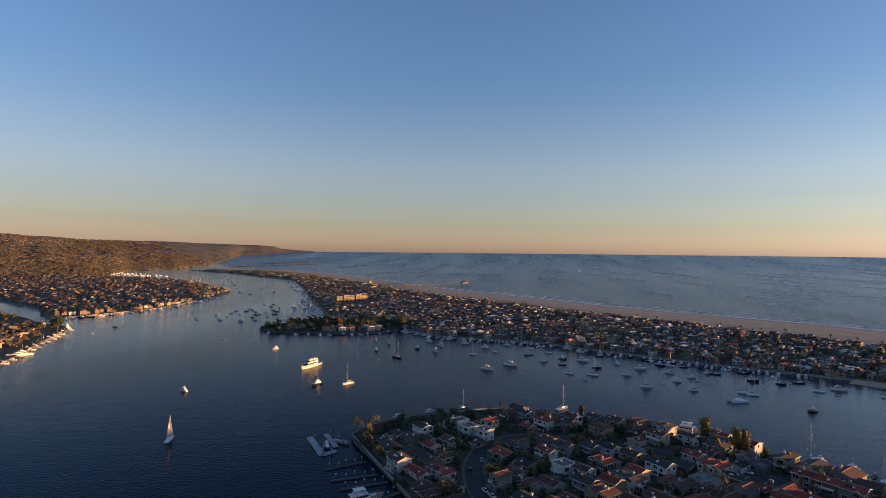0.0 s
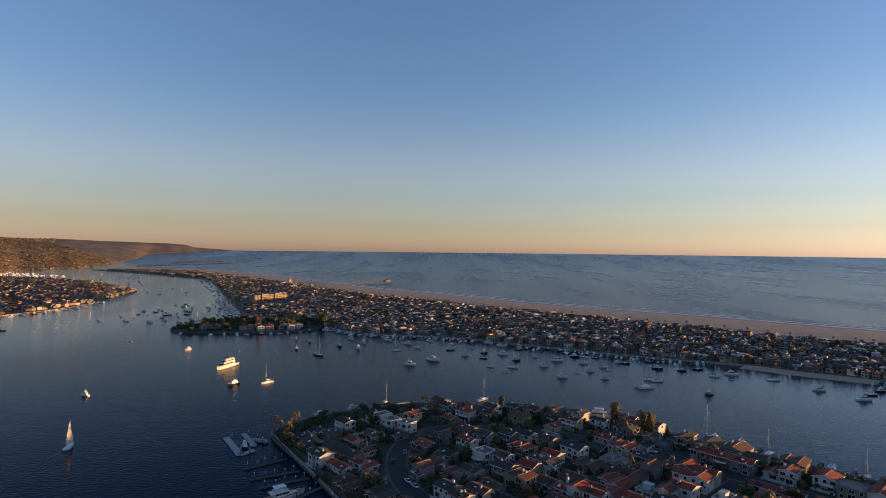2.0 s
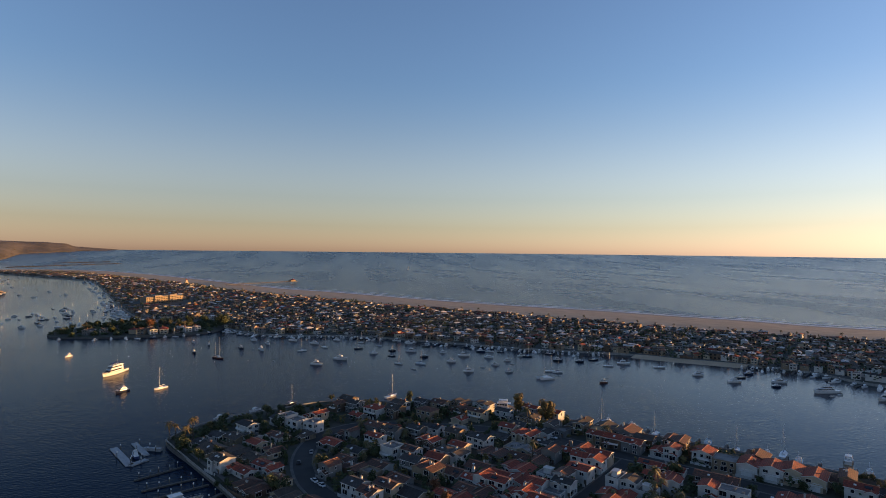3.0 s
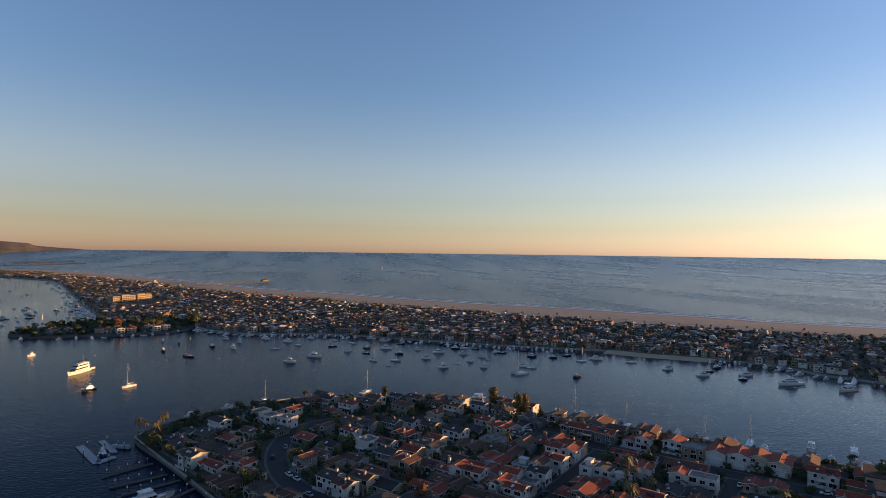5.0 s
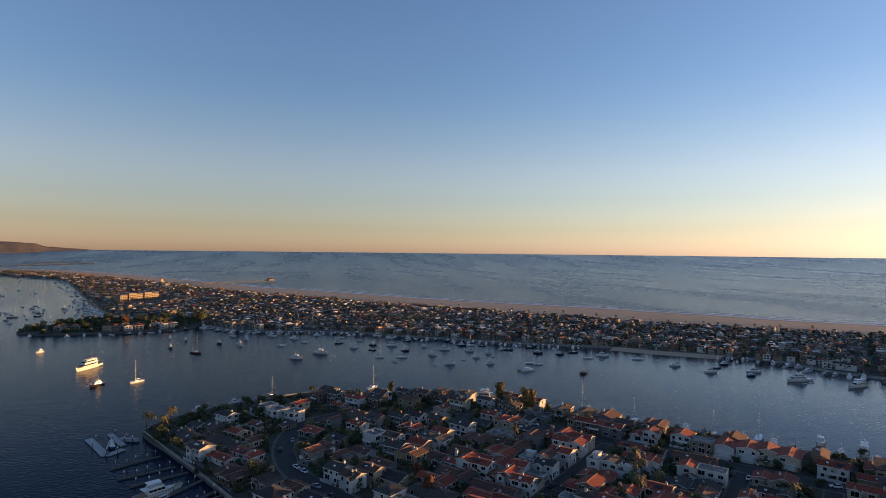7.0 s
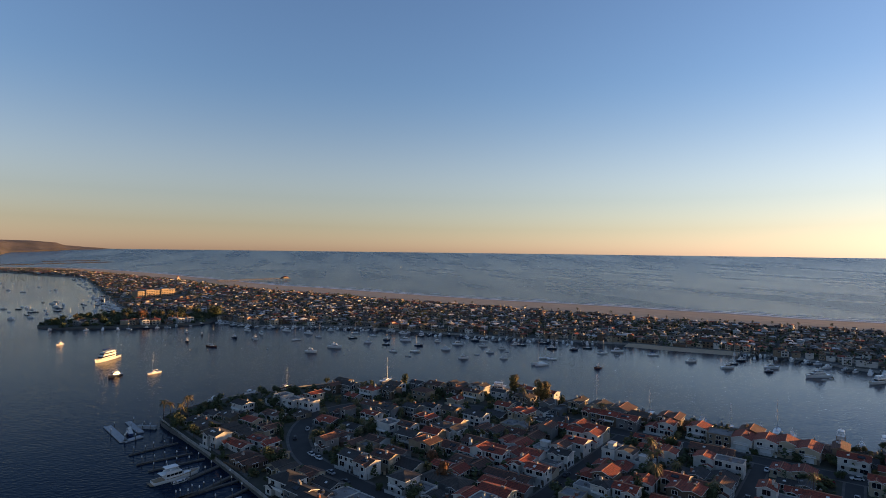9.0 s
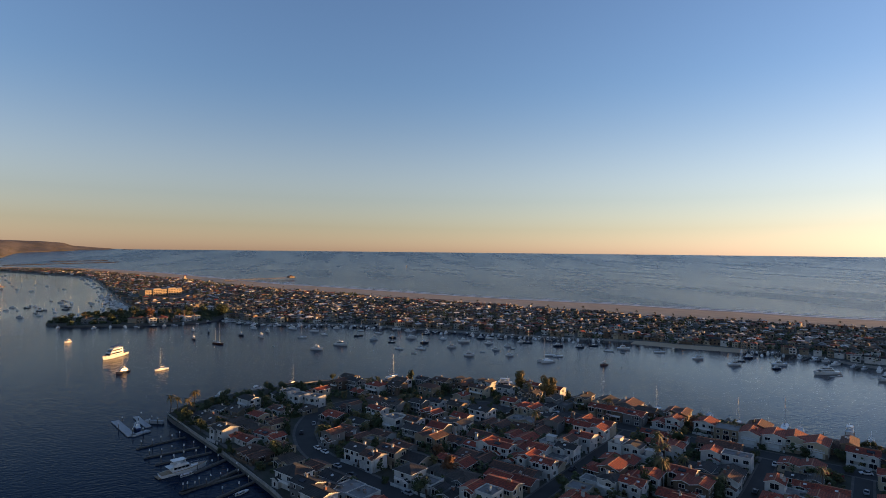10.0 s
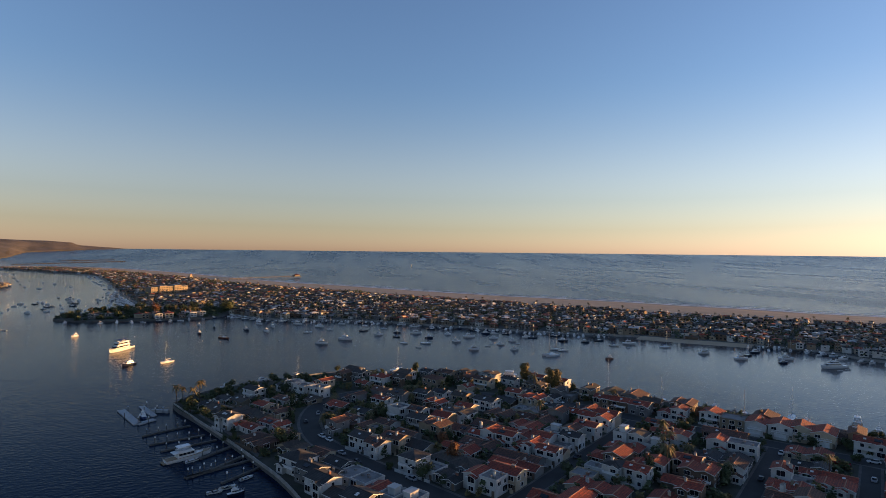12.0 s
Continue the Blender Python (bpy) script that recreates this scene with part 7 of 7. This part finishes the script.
# ---- landmarks of the peninsula ----
hotel = thing("hotel", "long golden sunlit apartment block with stepped bays", "building", m=pose(-318, 1074, 2.0, 0, 0, math.degrees(math.atan2(59, 47))))
for i in range(5):
    bm = bmesh.new()
    x0 = -36 + i * 14.4
    h = (12, 14, 12.5, 14, 12)[i]
    box(bm, x0, -8 - (i % 2) * 2.0, -1, x0 + 14.2, 9, h)
    part("wall", bm, TAN, hotel)
    bm = bmesh.new()
    box(bm, x0 - 0.2, -8.3 - (i % 2) * 2.0, h + 0.003, x0 + 14.3, 9.2, h + 0.5)
    part("roof", bm, FLAT, hotel)
    for f in range(int(h / 3)):
        for k in range(4):
            bm = bmesh.new()
            wx, wy = x0 + 1.2 + k * 3.3, -8 - (i % 2) * 2.0
            box(bm, wx, wy - 0.12, 0.9 + 3 * f, wx + 1.9, wy + 0.05, 2.5 + 3 * f)
            part("window", bm, PANE, hotel)
tower = thing("tower", "small sunlit tower with a pointed cupola over the roofs", "building", m=pose(-419, 1616, 2.0, 0, 0, 40) @ Matrix.Scale(0.72, 4))
bm = bmesh.new()
box(bm, -7, -7, -1, 7, 7, 9)
box(bm, -3.5, -3.5, 9.003, 3.5, 3.5, 15)
part("wall", bm, CREAM, tower)
bm = bmesh.new()
rod(bm, (0, 0, 15), (0, 0, 20), 4.2, 0.2, 8)
part("roof", bm, TILE_RED, tower)

# the pier
pa, pb = Vector((-300, 1530)), Vector((-137, 1690))
run = (pb - pa).length
pier = thing("pier", "long dark timber pier with a low building at its end", "pier", m=pose(pa.x, pa.y, 0, 0, 0, math.degrees(math.atan2(pb.y - pa.y, pb.x - pa.x))))
bm = bmesh.new()
box(bm, 0, -3.5, 5.2, run, 3.5, 6.0)
box(bm, run - 28, -9, 5.25, run + 2, 9, 6.05)
part("deck", bm, WOOD, pier)
for side in (-1, 1):
    bm = bmesh.new()
    y = side * 3.4
    box(bm, 0, y - 0.08, 7.0, run - 28, y + 0.08, 7.2)
    box(bm, 0, y - 0.06, 6.45, run - 28, y + 0.06, 6.6)
    for i in range(67):
        x = i * (run - 28) / 66
        box(bm, x - 0.09, y - 0.09, 6.0, x + 0.09, y + 0.09, 7.0)
    part("railing", bm, WOOD, pier)
    for i in range(6):
        bm = bmesh.new()
        x = (i + 0.5 * (side > 0)) * (run - 28) / 6 + 6
        rod(bm, (x, y * 0.95, 6.0), (x, y * 0.95, 11.0), 0.14, 0.10, 6)
        rod(bm, (x, y * 0.95, 10.9), (x, y * 0.95, 11.4), 0.3, 0.2, 6)
        part("lamp_post", bm, WOOD, pier)
for i in range(24):
    bm = bmesh.new()
    for y in (-2.8, 2.8):
        rod(bm, (i * run / 23, y, -2), (i * run / 23, y, 5.2), 0.35, 0.35, 6)
    part("pile_pair", bm, WOOD, pier)
bm = bmesh.new()
box(bm, run - 22, -6, 6.05, run - 4, 6, 10)
part("building", bm, TAN, pier)
bm = bmesh.new()
rod(bm, (run - 13, 0, 10), (run - 13, 0, 13), 11, 2, 4)
part("roof", bm, TILE_RED, pier)

# the harbour jetties
rnd = random.Random(71)
for name, a, b in (("jetty", (-1541, 2920), (-1342, 3705)), ("jetty", (-1696, 3680), (-1565, 4135))):
    verts, faces = [], []
    for i in range(760):
        k = i / 760
        x, y = a[0] + (b[0] - a[0]) * k + rnd.uniform(-7, 7), a[1] + (b[1] - a[1]) * k + rnd.uniform(-7, 7)
        x, y, z = drawn_in(x, y)
        s, t = rnd.uniform(1.4, 2.8), rnd.uniform(0, 3)
        n = len(verts)
        for j in range(4):
            verts.append((x + s * math.cos(t + j * 1.57), y + s * math.sin(t + j * 1.57), z - 0.6))
        for j in range(4):
            verts.append((x + s * 0.6 * math.cos(t + 0.4 + j * 1.57), y + s * 0.6 * math.sin(t + 0.4 + j * 1.57), z + rnd.uniform(2.0, 3.2)))
        faces += [(n, n + 1, n + 5, n + 4), (n + 1, n + 2, n + 6, n + 5), (n + 2, n + 3, n + 7, n + 6), (n + 3, n, n + 4, n + 7), (n + 4, n + 5, n + 6, n + 7)]
    for i in range(80):
        ends = [drawn_in(a[0] + (b[0] - a[0]) * q, a[1] + (b[1] - a[1]) * q) for q in (i / 80, (i + 1) / 80)]
        n = len(verts)
        for x, y, z in ends:
            verts += [(x - 7, y, z - 0.5), (x - 3.5, y, z + 2.2), (x + 3.5, y, z + 2.2), (x + 7, y, z - 0.5)]
        faces += [(n, n + 1, n + 5, n + 4), (n + 1, n + 2, n + 6, n + 5), (n + 2, n + 3, n + 7, n + 6)]
    me = bpy.data.meshes.new(name)
    me.from_pydata(verts, [], faces)
    me.materials.append(ROCK)
    tagged(new(name, me), "long dark boulder jetty at the harbour mouth", "jetty", kind="stuff")

# surf along the ocean beach
rnd = random.Random(72)
verts, faces = [], []
line = rounded(SURF, False, 40)
for off, wide, gap in ((5, 15, -1.0), (30, 6.0, 0.25), (58, 4.0, 0.5)):
    prev = None
    for i in range(1, len(line) - 1):
        d = (line[i + 1] - line[i - 1]).normalized()
        d = Vector((d.y, -d.x))
        if d.dot(Q) < 0:
            d = -d
        c = line[i] + d * (off + 4 * noise.noise((i * 0.045, off, 2.0)))
        k = noise.noise((i * 0.06, off * 7.0, 8.0)) + 0.5 - gap
        if k < 0:
            prev = None
            continue
        w = wide * min(1.0, 0.25 + 3 * k) * (0.75 + 0.4 * noise.noise((i * 0.3, off * 3.0, 4.0)))
        n = len(verts)
        verts += [(c.x - d.x * w, c.y - d.y * w, 0.13), (c.x, c.y, 0.22), (c.x + d.x * w, c.y + d.y * w, 0.06)]
        if prev is not None:
            faces += [(prev, prev + 1, n + 1, n), (prev + 1, prev + 2, n + 2, n + 1)]
        prev = n
me = bpy.data.meshes.new("surf")
me.from_pydata(verts, [], faces)
me.materials.append(FOAM)
tagged(new("surf", me), "broken white surf lines along the beach", "surf", kind="stuff")

# bay beach
line = rounded([(356, 443), (335, 458), (308, 477), (279, 502)], False, 8)
bm = bmesh.new()
loft(bm, [[(*(c + Q * 9), 2.06), (*(c + Q * 2), 1.5), (*(c - Q * 5), 0.6), (*(c - Q * 13), -0.4)] for c in line], cap=False)
bmesh.ops.recalc_face_normals(bm, faces=bm.faces[:])
beach = new("sand_beach", mesh_of("sand_beach", bm, SAND))
if beach.data.polygons[0].normal.z < 0:
    beach.data.flip_normals()
tagged(beach, "small pale sand beach sloping into the bay", "beach", kind="structure")

# palms along the ocean front
rnd = random.Random(73)
for i in range(46):
    k = i / 46 * 0.72 + 0.22
    p, q = nearest_row(min(k, 0.99))
    d = (q - p).normalized()
    c = p - d * rnd.uniform(3, 14)
    s = rnd.uniform(0.5, 0.95)
    tagged(copy_thing(FAN_PALM, pose(c.x, c.y, 2.0, 0, 0, rnd.uniform(0, 360)) @ Matrix.Diagonal((s, s, s * 1.15, 1))), group="palms along the beach")

# ---- the small wooded island ----
rnd = random.Random(81)
isle = [(p.x, p.y) for p in rounded(BAY_ISLE)]
n = 0
while n < 46:
    x, y = rnd.uniform(-325, -152), rnd.uniform(672, 795)
    if inside(isle, x, y) and inside(isle, x + 6, y - 6) and inside(isle, x - 6, y) and not (y < 718 and -242 < x < -165):
        s = rnd.uniform(0.9, 1.5)
        tagged(copy_thing(rnd.choice((GREEN_A, GREEN_B)), pose(x, y, 1.8, 0, 0, rnd.uniform(0, 360)) @ Matrix.Diagonal((s, s, s * rnd.uniform(0.9, 1.3), 1))), group="trees of the small island")
        n += 1
for i in range(14):
    x = -300 + i * 9.5
    y = 690 + rnd.uniform(0, 60)
    s = rnd.uniform(0.9, 1.4)
    tagged(copy_thing(FAN_PALM, pose(x, y, 1.8, 0, 0, rnd.uniform(0, 360)) @ Matrix.Diagonal((s, s, s, 1))), group="trees of the small island")
rnd2 = random.Random(82)
spots = []
while len(spots) < 170:
    x, y = rnd2.uniform(-325, -150), rnd2.uniform(672, 797)
    if inside(isle, x, y) and inside(isle, x + 4, y - 4) and inside(isle, x - 4, y) and not (y < 700 and x > -240):
        spots.append((x, y, 1.6, rnd2.uniform(2, 4.5), rnd2.uniform(2, 6)))
thicket("undergrowth", spots, "dense dark garden growth on the small island", LEAF, 82, 30)
tree_model("tall_tree", "tall bare pinkish tree over the small island", 6, 14, 4, LEAF_RUST, 83, 420, 0.6, 1.3, m=pose(-221, 705, 1.8))
tree_model("broadleaf_tree", "huge dark spreading tree at the island's end", 10, 12, 2, LEAF, 84, 1200, 0.9, m=pose(-150, 745, 1.8))


# ---- smaller houses seen across the water ----
FAR_WINDOW = frame_mesh(2.3, 1.5, True)


def cottage(label, w, d, storeys, roof, roof_mat, wall_mat, m, seed, extra="", glazed=True):
    """A bay-front house: its long side runs from the water to the street."""
    r = random.Random(seed)
    home = thing("house", label, "house", "houses across the water", m)
    block(home, 0, 0, w, d, storeys, roof, roof_mat, wall_mat, r, extra, (0, 1, 2, 3))
    for k, (m, length) in enumerate(side_frames(w, d)):
        if k == 0 or not glazed:
            continue
        for z in range(storeys):
            for i in range(2 if k == 3 else z if k == 2 else 1):
                x = (i - 0.5) * length * 0.45 if k == 3 else 0
                part("window", FAR_WINDOW, None, home, at=m @ Matrix.Translation((x, 0, 0.8 + 2.6 * z)))
    bm = bmesh.new()
    box(bm, -0.5, d * 0.2, storeys * 2.6, 0.5, d * 0.2 + 0.8, storeys * 2.6 + 2.6)
    part("chimney", bm, BRICK, home)
    return home


BASE = [cottage("two-storey white waterfront house with grey roof", 11, 8, 2, "gable", SHINGLE, WHITE, pose(-214, 690, 1.8, 0, 0, 118), 91),
        cottage("two-storey cream waterfront house with red tile roof", 11, 8.5, 2, "hip", TILE_RED, CREAM, pose(-203, 694, 1.8, 0, 0, 102), 92),
        cottage("single-storey brown waterfront house with shake roof", 12, 8, 1, "gable", SHAKE, BROWN, pose(-191, 697, 1.8, 0, 0, 112), 93),
        cottage("flat-roofed white modern waterfront house", 10.5, 8, 2, "flat", FLAT, WHITE, pose(-181, 703, 1.8, 0, 0, 130), 94),
        cottage("two-storey tan waterfront house with brown roof", 11, 8, 2, "gable", TILE_BROWN, TAN, pose(-226, 690, 1.8, 0, 0, 96), 95),
        cottage("two-storey grey waterfront house with grey roof", 11.5, 8, 2, "gable", SHINGLE, GREY, pose(-281, 690, 1.8, 0, 0, 70), 96)]
for i, (x, y, a) in enumerate(((-236, 694, 12), (-172, 712, 122), (-267, 693, 98), (-208, 706, 30), (-190, 713, 50), (-222, 708, 110))):
    copy_thing(BASE[(i * 2 + 1) % 6], pose(x, y, 1.8, 0, 0, a) @ Matrix.Diagonal((0.8, 0.9, 0.9 + 0.05 * (i % 3), 1)))
for i, (x, y) in enumerate(((-262, 658), (-247, 661), (-222, 664), (-206, 668), (-196, 672), (-178, 680), (-166, 688), (-155, 697), (-300, 665), (-232, 660), (-186, 675))):
    copy_thing((M2, M1, S1, M3)[i % 4], pose(x, y, 0, 0, 0, 60 + 47 * i) @ Matrix.Scale(0.72 + 0.03 * (i % 4), 4))
rnd = random.Random(97)
for x, y, g, turn, w, d in near_lots:
    src = rnd.choice(BASE)
    k = d / 8.2
    copy_thing(src, pose(x, y, g, 0, 0, math.degrees(turn)) @ Matrix.Diagonal((w / 11.0, k, rnd.uniform(0.7, 1.0), 1)))
# the sunlit island
PLAIN = [cottage("cream house with red tile roof on the sunlit island", 11, 8.5, 2, "hip", TILE_RED, CREAM, pose(-520, 508, 1.8, 0, 0, 34), 192, glazed=False),
         cottage("tan house with brown roof on the sunlit island", 11, 8, 2, "gable", TILE_BROWN, TAN, pose(-535, 535, 1.8, 0, 0, 120), 195, glazed=False),
         cottage("white house with grey roof on the sunlit island", 11, 8, 1, "gable", SHINGLE, WHITE, pose(-548, 560, 1.8, 0, 0, 30), 191, glazed=False)]
left = [(p.x, p.y) for p in rounded(LEFT_ISLE)]
rnd = random.Random(98)
for i in range(11):
    for j in range(4):
        c = Vector((-478, 450)).lerp(Vector((-604, 668)), i / 10) + Vector((-0.87, -0.5)) * (10 + j * 20)
        if inside(left, c.x, c.y):
            copy_thing(rnd.choice(PLAIN), pose(c.x, c.y, 1.8, 0, 0, 30 + rnd.uniform(-8, 8) + rnd.choice((0, 90))) @ Matrix.Diagonal((1.05, 1.1, 0.8, 1)))
            s = rnd.uniform(0.7, 1.1)
            if j % 2 == 0:
                copy_thing(rnd.choice((GREEN_A, GREEN_B)), pose(c.x + 5, c.y - 9, 1.8) @ Matrix.Diagonal((s, s, s, 1)))
for x, y, s in ((-585, 660, 2.0), (-566, 640, 1.9), (-600, 672, 1.5)):
    copy_thing(GREEN_B, pose(x, y, 1.8) @ Matrix.Diagonal((s, s, s, 1)))
for i in range(13):
    c = Vector((-458, 440)).lerp(Vector((-560, 632)), i / 12) + Vector((0.87, 0.5)) * 8
    dock("pale berth along the sunlit island", c - Vector((0.87, 0.5)) * 8, c + Vector((0.87, 0.5)) * 9, 1.4, 2, 0.6, True)
    for k in range(2):
        q = c + Vector((0.87, 0.5)) * (6 * k - 2) + Vector((-0.5, 0.87)) * (4.2 if k else -4.2)
        z = rnd.uniform(0.6, 0.95)
        copy_thing(rnd.choice((M5, M5, M6, M5, F1, F2)), pose(q.x, q.y, 0, 0, 0, 30 + rnd.choice((0, 180)) + rnd.uniform(-9, 9)) @ Matrix.Diagonal((z, z, z, 1)))
motor_boat("motor_yacht", "long white motor yacht gilded by the low sun", 22, GEL, pose(-470, 486, 0, 0, 0, 235), 2, True)
motor_boat("motor_yacht", "white motor yacht moored at the island's point", 18, GEL, pose(-572, 660, 0, 0, 0, 150), 2, True)
spots = []
while len(spots) < 170:
    x, y = rnd.uniform(-760, -450), rnd.uniform(420, 760)
    if inside(left, x, y) and inside(left, x + 12, y + 6) and inside(left, x - 5, y + 8):
        spots.append((x, y, 1.6, rnd.uniform(2, 5), rnd.uniform(3, 7)))
thicket("undergrowth", spots, "dark garden growth on the sunlit island", LEAF_DRY, 83, 24)
# boats along the flat island's edge
edge_line = rounded([(-650, 742), (-618, 815), (-596, 927), (-620, 1100)], False, 12)
for i, p in enumerate(edge_line):
    if i % 2 == 0:
        k = rnd.uniform(0.8, 1.2)
        copy_thing(rnd.choice((M5, M5, M6, F1)), pose(p.x + 8, p.y - 2, 0, 0, 0, rnd.uniform(0, 360)) @ Matrix.Diagonal((k, k, k, 1)))


# ---- wakes and mooring buoys ----
def wake(label, x, y, way, run, spread_by):
    """Low ridges of water that spread behind a boat under way."""
    verts, faces = [], []
    d = Vector((math.cos(radians(way)), math.sin(radians(way))))
    s = Vector((-d.y, d.x))
    for sign in (-1, 1):
        for line in range(2):
            n0 = len(verts)
            for i in range(31):
                f = i / 30
                c = Vector((x, y)) - d * (2 + run * f) + s * sign * (0.6 + spread_by * f - line * 2.2)
                w = 0.5 + 0.9 * f
                top = 0.045 * (1 - f) ** 0.7 + 0.012
                verts.extend(((c.x - s.x * w, c.y - s.y * w, 0.004), (c.x, c.y, top), (c.x + s.x * w, c.y + s.y * w, 0.004)))
                if i:
                    k = n0 + 3 * i
                    faces.extend(((k - 3, k - 2, k + 1, k), (k - 2, k - 1, k + 2, k + 1)))
    me = bpy.data.meshes.new("wake")
    me.from_pydata(verts, [], faces)
    me.materials.append(WATER)
    return tagged(new("wake", me), label, "wake", kind="stuff")


wake("spreading wake behind a small launch", -239, 387.5, 160, 60, 12)
wake("spreading wake behind a sailing yacht", -185, 288, 100, 80, 9)
wake("spreading wake behind a speeding open boat", -330, 611, 170, 55, 7)
wake("spreading wake behind a workboat", 199, 403, 190, 40, 5)
wake("long pale wake of a boat on the ocean", 470, 2560, -42, 320, 22)

bm = bmesh.new()
rod(bm, (0, 0, -0.3), (0, 0, 0.25), 0.42, 0.42, 9)
rod(bm, (0, 0, 0.25), (0, 0, 0.6), 0.42, 0.16, 9)
buoy_mesh = mesh_of("buoy", bm, BUOY)
rnd = random.Random(101)
for i in range(34):
    k = rnd.random()
    p = Vector((-150, 600)).lerp(Vector((330, 400)), k) + Q * rnd.uniform(-70, 30)
    ob = new("buoy", buoy_mesh)
    ob.location = (p.x, p.y, 0)
    tagged(ob, "small pale mooring buoy on the water", "buoy", "mooring buoys")
